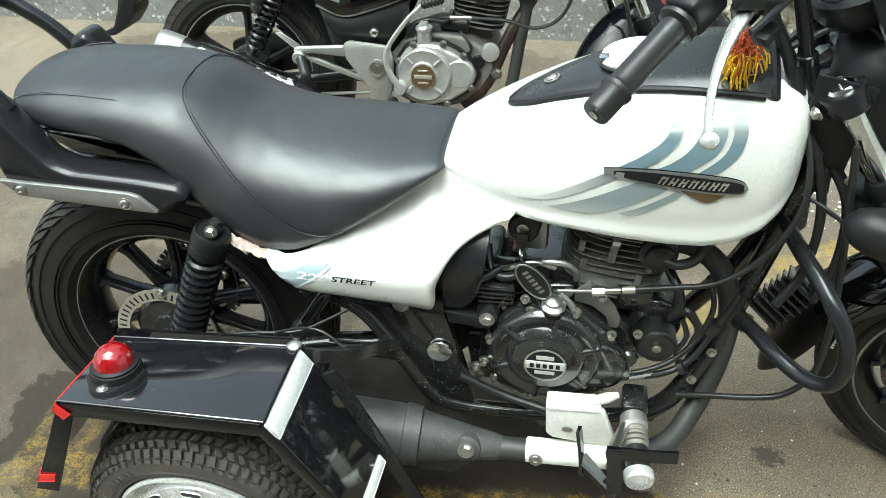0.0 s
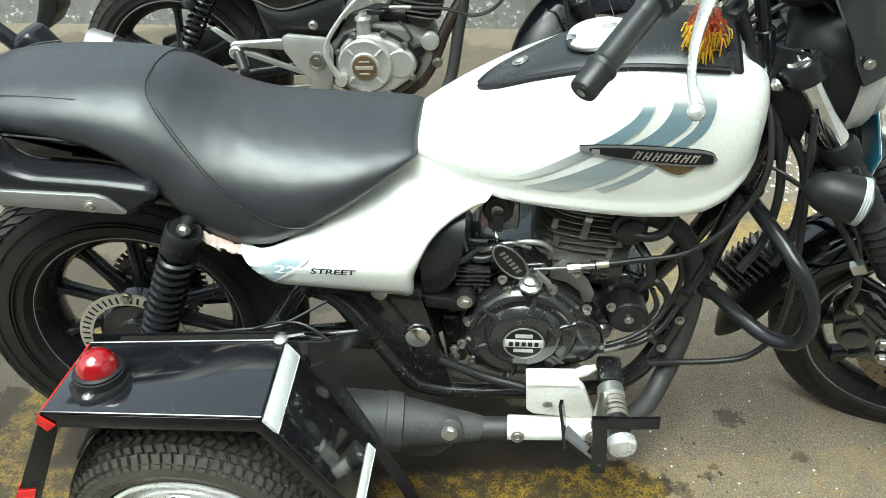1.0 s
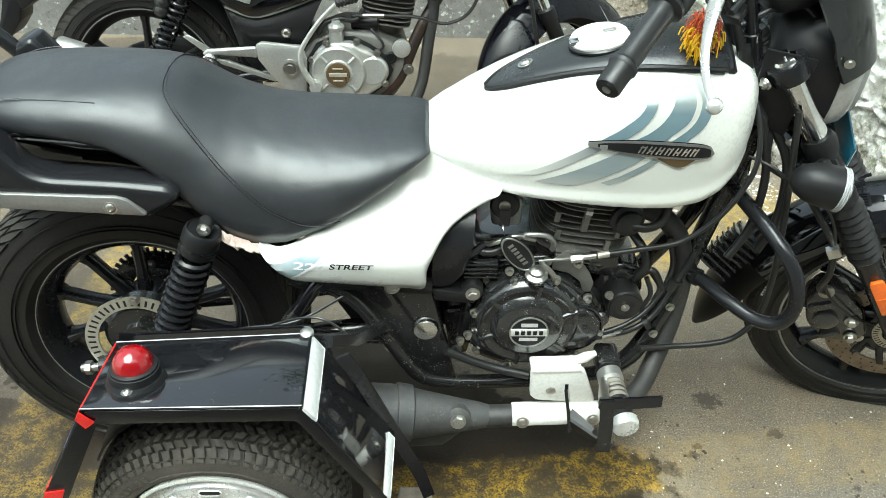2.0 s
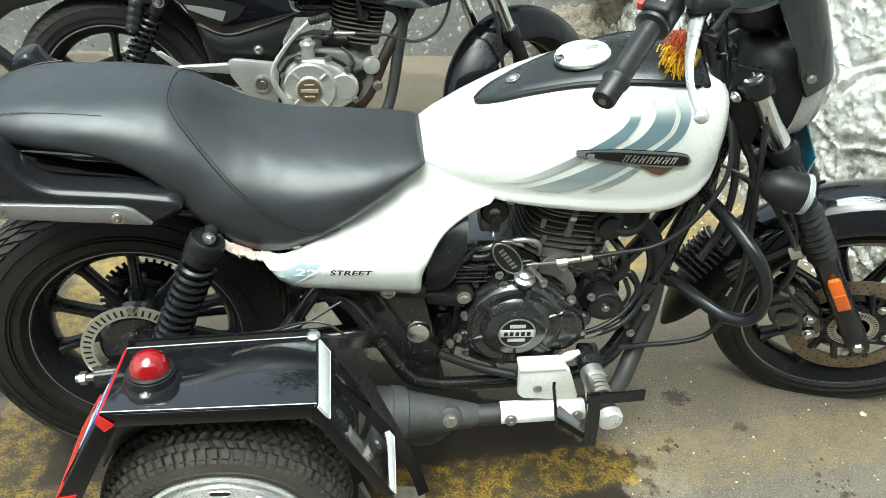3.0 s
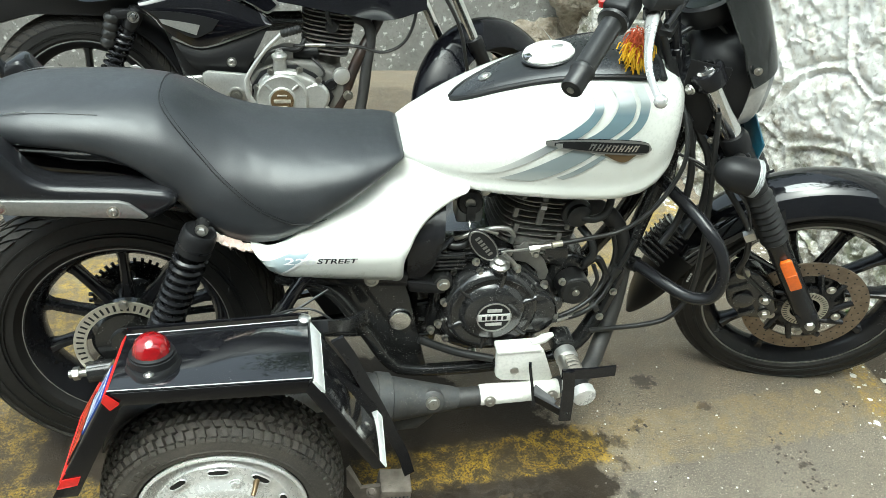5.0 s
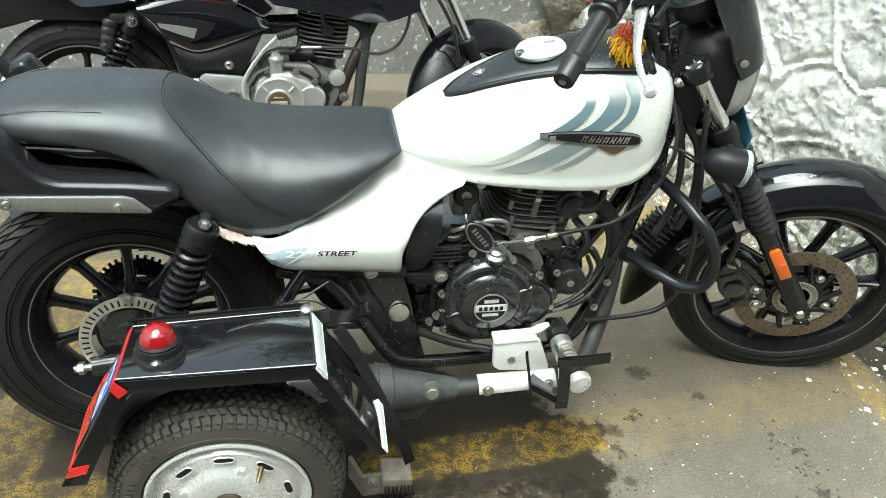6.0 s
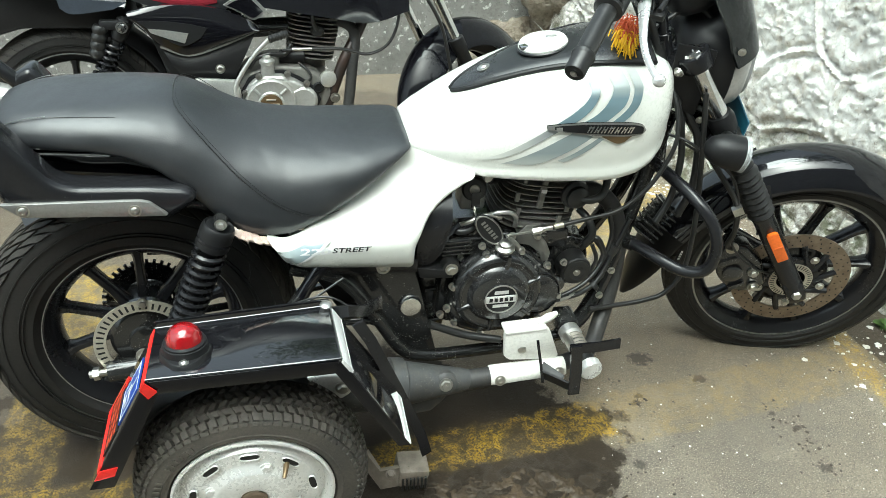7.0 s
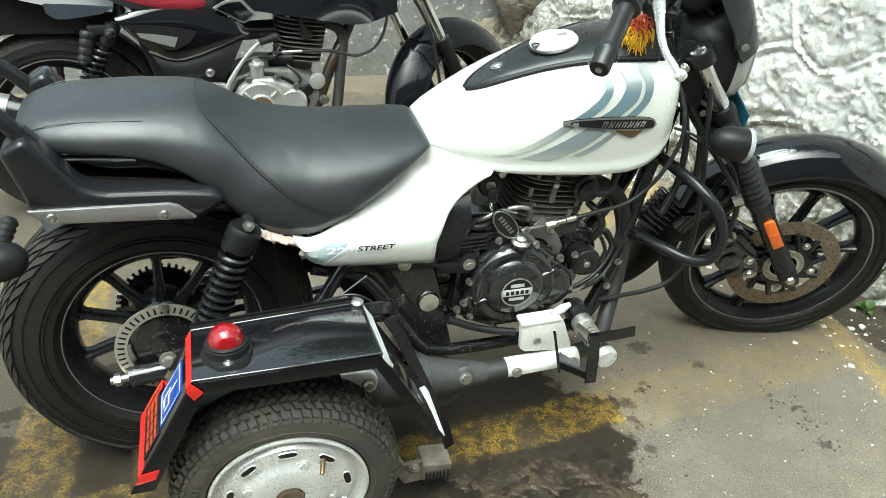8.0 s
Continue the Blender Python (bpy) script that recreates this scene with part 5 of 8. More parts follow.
for y, z in ((-0.14, 0.793),):
    part("grab_collar", cyl((-0.160, y, z - 0.012), (-0.178, y, z + 0.012), 0.022, 18), SATIN, grab)
# rear mudguard
rows = []
for i in range(29):
    a = radians(32 + 90 * i / 28)
    r = 0.372
    c0 = Vector((RA[0] + r * math.cos(a), 0, RA[2] + r * math.sin(a)))
    n = Vector((math.cos(a), 0, math.sin(a)))
    row = []
    for k in range(-6, 7):
        f = k / 6
        row.append(c0 + Vector((0, 0.098 * f, 0)) - n * (0.045 * abs(f) ** 3))
    inner = [q - n * 0.003 for q in row][::-1]
    rows.append(row + inner)
part("rear_mudguard", rings(bmesh.new(), rows), GLOSS, bike, "gloss black rear mudguard")
part("tail_trim", tube([(-0.17, -0.112, 0.741), (-0.10, -0.116, 0.739), (-0.03, -0.116, 0.733), (0.00, -0.114, 0.729)], 0.004, 8), CHROME, bike)
# rear turn signal
ri = part("rear_indicator", lathe([(0.0, -0.05), (0.014, -0.048), (0.028, -0.035), (0.033, -0.01), (0.033, 0.01), (0.028, 0.016), (0, 0.018)], (-0.226, -0.262, 0.634), (-1, -0.15, 0), 24), PLASTIC, bike, "black rear turn signal on ribbed stalk")
part("stalk", lathe([(0.013, 0)] + [(0.016 if k % 2 else 0.013, 0.006 * k) for k in range(1, 12)], (-0.205, -0.195, 0.675), (-0.02, -0.065, -0.035), 16), SOFT, ri)

# ---- front end, turned to the right on its raked steering axis ----
RAKE, STEER = 33.4, 17.2
STM = pose(1.503, 0.012, 0.262) @ Matrix.Rotation(radians(-RAKE), 4, "Y") @ Matrix.Rotation(radians(-STEER), 4, "Z")
OFF = 0.035
XF[0] = STM
AX = (OFF, 0, 0)
fw = alloy_wheel("front_wheel", AX, 0.301, 0.047, 0.2275, 10, 0.040, bike, SATIN, "black front tyre on black alloy wheel", SILVER,
                 ([(-0.034, 0, 0.012), (-0.018, 0, 0.015), (0.0, 0, 0.014), (0.018, 0, 0.015), (0.034, 0, 0.012)], 72, 0.0215, 0.0026, 0.03), phase=0.15)
disc = part("brake_disc", lathe([(0.103, -0.062), (0.142, -0.062), (0.142, -0.058), (0.103, -0.058)], AX, (0, 1, 0), 64, closed_profile=True), DISC, fw, "rusty brown drilled brake disc")
bm = bmesh.new()
for i in range(30):
    for j, r in enumerate((0.112, 0.124, 0.135)):
        a = 2 * math.pi * (i + 0.33 * j) / 30
        lathe([(0.0022, 0), (0.0022, 0.0004), (0, 0.0004)], (OFF + r * math.cos(a), -0.0622, r * math.sin(a)), (0, -1, 0), 6, bm)
tagged(part("drilling", bm, PLASTIC, disc), kind="stuff")
for i in range(10):
    a = 2 * math.pi * i / 10
    d = Vector((math.cos(a), 0, math.sin(a)))
    a2 = a + 0.35
    d2 = Vector((math.cos(a2), 0, math.sin(a2)))
    part("carrier_arm", tube([Vector(AX) + d * 0.058 + V(0, -0.060, 0), Vector(AX) + d2 * 0.107 + V(0, -0.060, 0)], 0.0075, 8, 0), SATIN, disc)
part("carrier", lathe([(0.045, -0.064), (0.066, -0.064), (0.066, -0.056), (0.045, -0.056)], AX, (0, 1, 0), 40, closed_profile=True), SATIN, disc)
for i in range(5):
    a = 0.5 + 2 * math.pi * i / 5
    part("disc_bolt", bolt((OFF + 0.078 * math.cos(a), -0.066, 0.078 * math.sin(a)), (0, -1, 0), 0.008, 0.006), STEEL, disc)
part("hub_face", lathe([(0.030, -0.050), (0.088, -0.048), (0.093, -0.044), (0.093, -0.036), (0.030, -0.036)], AX, (0, 1, 0), 48, closed_profile=True), FRAME, fw)
tr = part("tone_ring", lathe([(0.034, -0.068), (0.052, -0.068), (0.052, -0.065), (0.034, -0.065)], AX, (0, 1, 0), 48, closed_profile=True), CREAM, fw, "pale slotted sensor ring")
bm = bmesh.new()
for i in range(40):
    a = 2 * math.pi * i / 40
    d, t = Vector((math.cos(a), 0, math.sin(a))), Vector((-math.sin(a), 0, math.cos(a)))
    q = Vector(AX) + Vector((0, -0.0685, 0))
    bm.faces.new([bm.verts.new(q + d * r + t * s) for r, s in ((0.040, -0.0013), (0.050, -0.0013), (0.050, 0.0013), (0.040, 0.0013))])
tagged(part("slot_ring", bm, PLASTIC, tr, smooth=False), kind="stuff")
part("axle_nut", bolt((OFF, -0.112, 0), (0, -1, 0), 0.012, 0.014), STEEL, fw)
part("axle", cyl((OFF, -0.112, 0), (OFF, 0.112, 0), 0.009, 14), STEEL, fw)
# white lettering bars on the front tyre
for a0 in (-0.62, 2.4):
    for i in range(4):
        a = a0 + 0.028 * i
        d, t = Vector((math.cos(a), 0, math.sin(a))), Vector((-math.sin(a), 0, math.cos(a)))
        q = Vector(AX) + d * 0.277 + V(0, -0.0440, 0)
        bm = box((0, 0, 0), (0.010, 0.0015, 0.005), 0, Matrix.Translation(q) @ Matrix((d, V(0, 1, 0), t)).transposed().to_4x4())
        part("bar", bm, SIGNWHITE, fw)

for s in (-1, 1):
    y = 0.098 * s
    leg = part("fork_leg", lathe([(0.015, -0.036), (0.0225, -0.028), (0.0245, -0.01), (0.0245, 0.05), (0.0245, 0.09), (0.0245, 0.255), (0.026, 0.26), (0.026, 0.272), (0.018, 0.274), (0.018, 0.70)], (OFF, y, 0), (0, 0, 1), 28), SATIN, bike, "telescopic fork leg with rubber gaiter and chrome tube")
    part("stanchion", cyl((OFF, y, 0.560), (OFF, y, 0.715), 0.0195, 28), CHROME, leg)
    prof = [(0.024, 0.268)] + [(0.031 if k % 2 else 0.0255, 0.268 + 0.0088 * k) for k in range(1, 17)] + [(0.024, 0.416)]
    part("gaiter", lathe(prof, (OFF, y, 0), (0, 0, 1), 28), SOFT, leg)
    prof = [(0.024, 0.416), (0.027, 0.42)] + [(0.0275 if k % 2 else 0.0255, 0.425 + 0.010 * k) for k in range(12)] + [(0.029, 0.560), (0.024, 0.572)]
    part("fork_cover", lathe(prof, (OFF, y, 0), (0, 0, 1), 28), PLASTIC, leg)
    part("fork_cap", lathe([(0.021, 0.728), (0.021, 0.734), (0.018, 0.738), (0.012, 0.739)], (OFF, y, 0), (0, 0, 1), 28), CHROME, leg)
    part("cap_hex", lathe([(0.011, 0.737), (0.011, 0.744), (0.009, 0.746), (0, 0.746)], (OFF, y, 0), (0, 0, 1), 6), CHROME, leg)
    part("axle_lug", prism([(-0.02, -0.03), (0.02, -0.03), (0.025, 0.03), (-0.022, 0.045)], y - 0.022, y + 0.022, 0.008), SATIN, leg).data.transform(STM @ Matrix.Translation((OFF, 0, 0)) @ STM.inverted())
# triple clamps
tc = part("top_clamp", prism([(-0.05, 0.704), (-0.045, 0.730), (0.06, 0.730), (0.062, 0.704)], -0.06, 0.06, 0.006), SATIN, bike)
for s in (-1, 1):
    part("clamp_eye", lathe([(0.0205, 0.700), (0.033, 0.700), (0.034, 0.705), (0.034, 0.728), (0.032, 0.732), (0.0205, 0.732)], (OFF, 0.098 * s, 0), (0, 0, 1), 28, closed_profile=True), SATIN, tc)
    part("clamp_arm", box((0.012, 0.075 * s, 0.716), (0.075, 0.055, 0.024), 0.006), SATIN, tc)
    part("clamp_bolt", bolt((0.0, 0.118 * s, 0.716), (-0.8, 0.6 * s, 0), 0.008, 0.010, True, False), STEEL, tc)
part("low_clamp", box((0.012, 0, 0.520), (0.085, 0.25, 0.03), 0.008), SATIN, bike)
part("stem_nut", bolt((0, 0, 0.731), (0, 0, 1), 0.016, 0.014), STEEL, tc)
part("steering_stem", cyl((0, 0, 0.50), (0, 0, 0.72), 0.026, 20), FRAME, bike)
part("ignition_lock", lathe([(0.020, 0), (0.022, 0.004), (0.022, 0.02), (0.018, 0.026), (0.014, 0.026), (0.013, 0.022), (0, 0.022)], (-0.03, -0.055, 0.665), (-0.6, -0.5, 0.35), 26), ALU, bike, "worn metal steering lock")
# amber reflector on the right leg
rf = part("reflector", prism([(-0.013, 0.134), (0.013, 0.134), (0.0135, 0.138), (0.0135, 0.220), (0.009, 0.226), (-0.009, 0.226), (-0.0135, 0.220), (-0.0135, 0.138)], -0.131, -0.120, 0.003), AMBER, bike, "orange side reflector")
rf.data.transform(STM @ Matrix.Translation((OFF + 0.004, 0, 0)) @ STM.inverted())
rr_ = part("reflector_ridge", prism([(-0.012, 0.178), (0.012, 0.178), (0.012, 0.182), (-0.012, 0.182)], -0.1325, -0.130, 0.001), AMBER, rf)
rr_.data.transform(STM @ Matrix.Translation((OFF + 0.004, 0, 0)) @ STM.inverted())
# caliper behind the right leg
cal = part("brake_caliper", prism([(-0.105, 0.055), (-0.050, 0.020), (-0.018, 0.040), (-0.006, 0.11), (-0.02, 0.175), (-0.060, 0.205), (-0.098, 0.18), (-0.118, 0.11)], -0.092, -0.040, 0.012, 3), ENGINE, bike, "black dusty brake caliper")
for x, z in ((-0.035, 0.095), (-0.050, 0.050)):
    part("caliper_bolt", bolt((x, -0.094, z), (0, -1, 0), 0.010, 0.010), STEEL, cal)
part("piston_cap", lathe([(0.024, 0), (0.024, 0.01), (0.018, 0.014), (0, 0.014)], (-0.080, -0.090, 0.115), (0, -1, 0), 24), ENGINE, cal)
part("banjo", lathe([(0.013, 0), (0.015, 0.003), (0.015, 0.009), (0.009, 0.012), (0, 0.012)], (-0.055, -0.090, 0.195), (0, -1, 0), 20), STEEL, cal)
part("caliper_rib", box((-0.075, -0.094, 0.155), (0.05, 0.012, 0.018), 0.004), ENGINE, cal)
part("caliper_rib", box((-0.085, -0.094, 0.070), (0.04, 0.012, 0.014), 0.004), ENGINE, cal)
part("brake_hose", tube([(-0.055, -0.098, 0.197), (-0.060, -0.110, 0.225), (-0.030, -0.122, 0.27), (-0.005, -0.125, 0.34), (-0.005, -0.125, 0.40), (-0.02, -0.09, 0.50), (-0.03, -0.06, 0.58)], 0.0065, 10), SOFT, bike)
part("hose_clip", strap([(-0.006, -0.135, 0.325), (-0.006, -0.135, 0.345)], 0.022, 0.014, (1, 0, 0)), STEEL, bike)
part("sensor_wire", tube([(0.0, -0.075, 0.05), (-0.03, -0.105, 0.12), (-0.05, -0.115, 0.22), (-0.01, -0.130, 0.31), (0.01, -0.125, 0.43), (-0.05, -0.13, 0.56)], 0.0028, 8), SOFT, bike)
# front mudguard
rows = []
R = 0.352
for i in range(41):
    a = radians(-30 + 197 * i / 40)
    rr_f = R * (1 + 0.19 * max(0.0, (i - 26) / 14) ** 1.5)
    c0 = Vector((OFF + rr_f * math.cos(a), 0, rr_f * math.sin(a)))
    n = Vector((math.cos(a), 0, math.sin(a)))
    end = min(1.0, (i + 0.4) / 4, math.sin(min(1.0, (40.3 - i) / 6) * math.pi / 2) ** 1.4) ** 0.5
    row = []
    for k in range(-9, 10):
        f = k / 9
        row.append(c0 + Vector((0, 0.078 * f * end, 0)) - n * (0.055 * abs(f) ** 2.6 * end + 0.004))
    rows.append(row + [q - n * 0.004 for q in row][::-1])
mg = part("front_mudguard", rings(bmesh.new(), rows[:33]), GLOSS, bike, "gloss black front mudguard", 60)
part("mudguard_flap", rings(bmesh.new(), rows[32:]), FLAP, mg, "matt black rear flap", 60)
for s in (-1, 1):
    part("mudguard_brace", strap([(0.02, 0.082 * s, 0.20), (0.05, 0.082 * s, 0.27), (0.06, 0.07 * s, 0.315)], 0.03, 0.006, (1, 0, 0.2)), SATIN, mg)

# front turn signals
for s in (-1, 1):
    o = STM.inverted() @ V(1.196, -0.172, 0.692)
    d = (STM.inverted().to_3x3() @ V(0.95, -0.22, -0.16)).normalized()
    o, d = V(o.x, -s * o.y, o.z), V(d.x, -s * d.y, d.z)
    fi = part("front_indicator", lathe([(0.0, -0.062), (0.012, -0.060), (0.024, -0.050), (0.032, -0.033), (0.036, -0.012), (0.037, 0.012)], o, d, 32), PLASTIC, bike, "black bullet turn signal with clear ribbed lens")
    part("lens", lathe([(0.037, 0.012)] + [(0.0375 if k % 2 else 0.0355, 0.012 + 0.002 * k) for k in range(1, 6)] + [(0.028, 0.028), (0.0, 0.033)], o, d, 32), LENSGREY, fi)
    part("stalk", tube([o, o + V(0.0, -0.045 * s, 0.01), V(0.01, 0.10 * s, 0.505)], 0.011, 12), SOFT, fi)

# headlamp cowl, upright frame at the lamp
HM = STM @ Matrix.Translation((0.064, 0, 0.655)) @ Matrix.Rotation(radians(RAKE), 4, "Y")
XF[0] = HM
def oval(x, w, z0, z1, n=28, p=2.6):
    out = []
    for i in range(n):
        a = 2 * math.pi * i / n
        ca, sa = math.cos(a), math.sin(a)
        out.append(Vector((x, w * math.copysign(abs(ca) ** (2 / p), ca), (z0 + z1) / 2 + (z1 - z0) / 2 * math.copysign(abs(sa) ** (2 / p), sa))))
    return out
hl = part("headlamp", rings(bmesh.new(), [oval(-0.085, 0.055, -0.06, 0.06), oval(-0.07, 0.088, -0.10, 0.085), oval(-0.03, 0.100, -0.098, 0.10), oval(0.026, 0.103, -0.097, 0.10)]), PLASTIC, bike, "headlamp in black and silver cowl with smoked visor", 60)
part("silver_surround", rings(bmesh.new(), [oval(0.024, 0.1055, -0.099, 0.10), oval(0.032, 0.105, -0.098, 0.10), oval(0.050, 0.097, -0.090, 0.092), oval(0.058, 0.088, -0.080, 0.085)]), LAMPSIL, hl, "silver painted lamp surround", 60)
part("lamp_glass", rings(bmesh.new(), [oval(0.054, 0.084, -0.078, 0.08), oval(0.068, 0.078, -0.072, 0.074), oval(0.077, 0.05, -0.05, 0.045), oval(0.080, 0.01, -0.01, 0.01)]), LENSGREY, hl)
rows = []
for i in range(13):
    f = i / 12
    z = 0.045 + 0.195 * f
    back = 0.025 - 0.125 * f
    front = 0.080 - 0.070 * f - 0.03 * f * f
    w = 0.119 - 0.037 * f * f
    row = []
    for k in range(-10, 11):
        a = k / 10
        row.append(Vector((back + (front - back) * (1 - abs(a) ** 2.4) , w * math.copysign(min(1, abs(a) ** 0.75), a), z - (0.014 * (1 - f) * abs(a) ** 3 if i < 3 else 0))))
    rows.append(row + [q + V(-0.004, -0.003 * math.copysign(1, q.y), 0) for q in row][::-1])
vis = part("visor", rings(bmesh.new(), rows), SMOKE, hl, "smoked dark wind visor", 60)
for s in (-1, 1):
    part("visor_screw", bolt((0.022, 0.116 * s, 0.066), (0, s, 0), 0.006, 0.004, True, False), STEEL, vis)
    part("lamp_bracket", prism([(-0.10, -0.06), (-0.03, -0.09), (-0.02, 0.06), (-0.10, 0.07)], 0.105 * s - 0.003, 0.105 * s + 0.003, 0.003), PLASTIC, hl)
    part("bracket_screw", bolt((-0.018, 0.112 * s, -0.095), (0, s, 0), 0.006, 0.004, True, False), STEEL, hl)
# instrument pod behind the visor
ip = part("instrument_pod", lathe([(0.05, -0.03), (0.062, -0.01), (0.062, 0.015), (0.056, 0.02), (0.05, 0.016), (0, 0.016)], (-0.075, 0, 0.135), (-0.5, 0, 1), 32), PLASTIC, bike)
part("dial_glass", lathe([(0.05, 0.017), (0, 0.018)], (-0.075, 0, 0.135), (-0.5, 0, 1), 32), SMOKE, ip)
# registration plate below the lamp
np_ = part("number_plate", box((0, 0, 0), (0.004, 0.20, 0.10), 0.0015, Matrix.Translation((0.085, 0, -0.150)) @ Matrix.Rotation(radians(4), 4, "Y")), PLATEBLUE, bike, "front number plate with blue-green backing")
part("plate_face", box((0, 0, 0), (0.002, 0.19, 0.09), 0.0005, Matrix.Translation((0.0885, 0, -0.150)) @ Matrix.Rotation(radians(4), 4, "Y")), SIGNWHITE, np_)
for i in range(5):
    part("bar", box((0, 0, 0), (0.001, 0.022, 0.05), 0, Matrix.Translation((0.0902, -0.07 + 0.035 * i, -0.150)) @ Matrix.Rotation(radians(4), 4, "Y")), PLASTIC, np_)
part("plate_stay", strap([(-0.02, -0.05, -0.10), (0.05, -0.05, -0.13), (0.088, -0.05, -0.17)], 0.03, 0.004, (0, 1, 0)), PLASTIC, np_)
part("plate_screw", bolt((0.090, -0.062, -0.150), (-1, 0, 0.4), 0.006, 0.006), STEEL, np_)
XF[0] = Matrix.Identity(4)

# handlebar, worked out on the right and carried over to the left in the steering frame
SI = STM.inverted()
def pair(fn):
    """Build on both sides of the steering axis."""
    out = []
    for s in (-1, 1):
        XF[0] = Matrix.Identity(4) if s < 0 else STM @ Matrix.Diagonal((1, -1, 1, 1)) @ SI
        out.append(fn(s))
    XF[0] = Matrix.Identity(4)
    return out
GE, GF = V(0.780, -0.310, 0.938), V(0.864, -0.210, 1.004)
GD = (GF - GE).normalized()
def half_bar(s):
    bar = part("handlebar", tube([V(1.072, -0.036, 0.845), V(1.060, -0.038, 0.905), V(1.035, -0.042, 0.985), V(1.005, -0.065, 1.045), V(0.950, -0.125, 1.055), GF + GD * 0.05, GF, GE + GD * 0.01], 0.0112, 12), SATIN, bike, "black high-rise handlebar half")
    part("riser", cyl(V(1.080, -0.034, 0.835), V(1.062, -0.038, 0.900), 0.0165, 18, None, 0.0155, 0.002), SATIN, bar)
    L = (GF - GE).length
    prof = [(0.012, -0.012), (0.0165, -0.012), (0.018, -0.009), (0.018, 0.022), (0.0195, 0.024), (0.0205, 0.027), (0.0205, 0.031), (0.0185, 0.033), (0.0175, 0.037)]
    prof += [(0.0172 + 0.0006 * (k % 2), 0.037 + 0.004 * k) for k in range(1, 22)] + [(0.0175, L - 0.008), (0.026, L - 0.005), (0.027, L), (0.024, L + 0.004)]
    gr = part("grip", lathe(prof, GE, GD, 28), SOFT, bar, "black rubber grip")
    part("bar_end", lathe([(0.006, -0.013), (0.0062, -0.0145), (0.003, -0.0145), (0, -0.0135)], GE, GD, 14), STEEL, gr)
    u = GD.cross(V(0, 0, 1)).normalized()
    w = u.cross(GD)
    rotm = Matrix((GD, u, w)).transposed().to_4x4()
    sw = part("switch_box", box((0, 0, 0), (0.062, 0.046, 0.052), 0.008, Matrix.Translation(GF + GD * 0.036 + w * 0.002) @ rotm, 3), PLASTIC, bar, "black switch housing")
    part("switch_mark", box((0, 0, 0), (0.016, 0.010, 0.001), 0.0002, Matrix.Translation(GF + GD * 0.030 + w * 0.0285 + u * 0.004) @ rotm), SIGNWHITE, sw)
    part("red_button", box((0, 0, 0), (0.016, 0.010, 0.014), 0.002, Matrix.Translation(GF + GD * 0.018 + w * 0.018 - u * 0.026) @ rotm), REDTAPE, sw)
    part("switch_screw", bolt(GF + GD * 0.060 + w * 0.012 + u * 0.023, u, 0.005, 0.003, True, False), STEEL, sw)
    lev = part("brake_lever", tube([V(0.948, -0.168, 1.005), V(0.934, -0.200, 1.000), V(0.918, -0.240, 0.985), V(0.909, -0.269, 0.966), V(0.903, -0.300, 0.952), V(0.899, -0.335, 0.943), V(0.899, -0.357, 0.937)], [0.0135, 0.013, 0.0095, 0.0075, 0.0065, 0.006, 0.006], 12, 6, None, 0.62), POLISH, bar, "silver ball-ended lever")
    bb = bmesh.new()
    bmesh.ops.create_uvsphere(bb, u_segments=20, v_segments=12, radius=0.0108)
    bb.transform(Matrix.Translation((0.900, -0.367, 0.934)))
    part("lever_ball", bb, POLISH, lev)
    part("lever_perch", box((0, 0, 0), (0.05, 0.03, 0.03), 0.007, Matrix.Translation((0.952, -0.160, 1.012)) @ rotm), SATIN, bar)
    part("perch_bolt", bolt((0.945, -0.165, 1.028), (0, -0.2, 1), 0.009, 0.006), STEEL, bar)
    part("lever_boot", prism([(0.925, 1.015), (0.985, 1.02), (0.985, 1.04), (0.94, 1.045)], -0.20, -0.13, 0.008), SOFT, bar)
    part("light_switch", box((0, 0, 0), (0.030, 0.022, 0.014), 0.002, Matrix.Translation((0.972, -0.185, 0.985)) @ rotm), PLASTIC, bar)
    return bar
pair(half_bar)
part("mirror_stem", tube([V(0.945, -0.235, 1.005), V(0.965, -0.215, 1.018), V(1.001, -0.171, 1.040), V(1.03, -0.14, 1.10), V(1.04, -0.13, 1.22)], 0.0048, 10), PLASTIC, bike)
part("mirror_ferrule", lathe([(0.0085, 0), (0.010, 0.003), (0.010, 0.010), (0.006, 0.012)], (1.022, -0.075, 1.02), (0.3, -0.2, 1), 16), YELRING, bike)
mb = bmesh.new()
bmesh.ops.create_uvsphere(mb, u_segments=24, v_segments=14, radius=1)
mb.transform(Matrix.Translation((1.05, -0.15, 1.27)) @ Matrix.Diagonal((0.025, 0.075, 0.05, 1)))
part("mirror", mb, PLASTIC, bike)

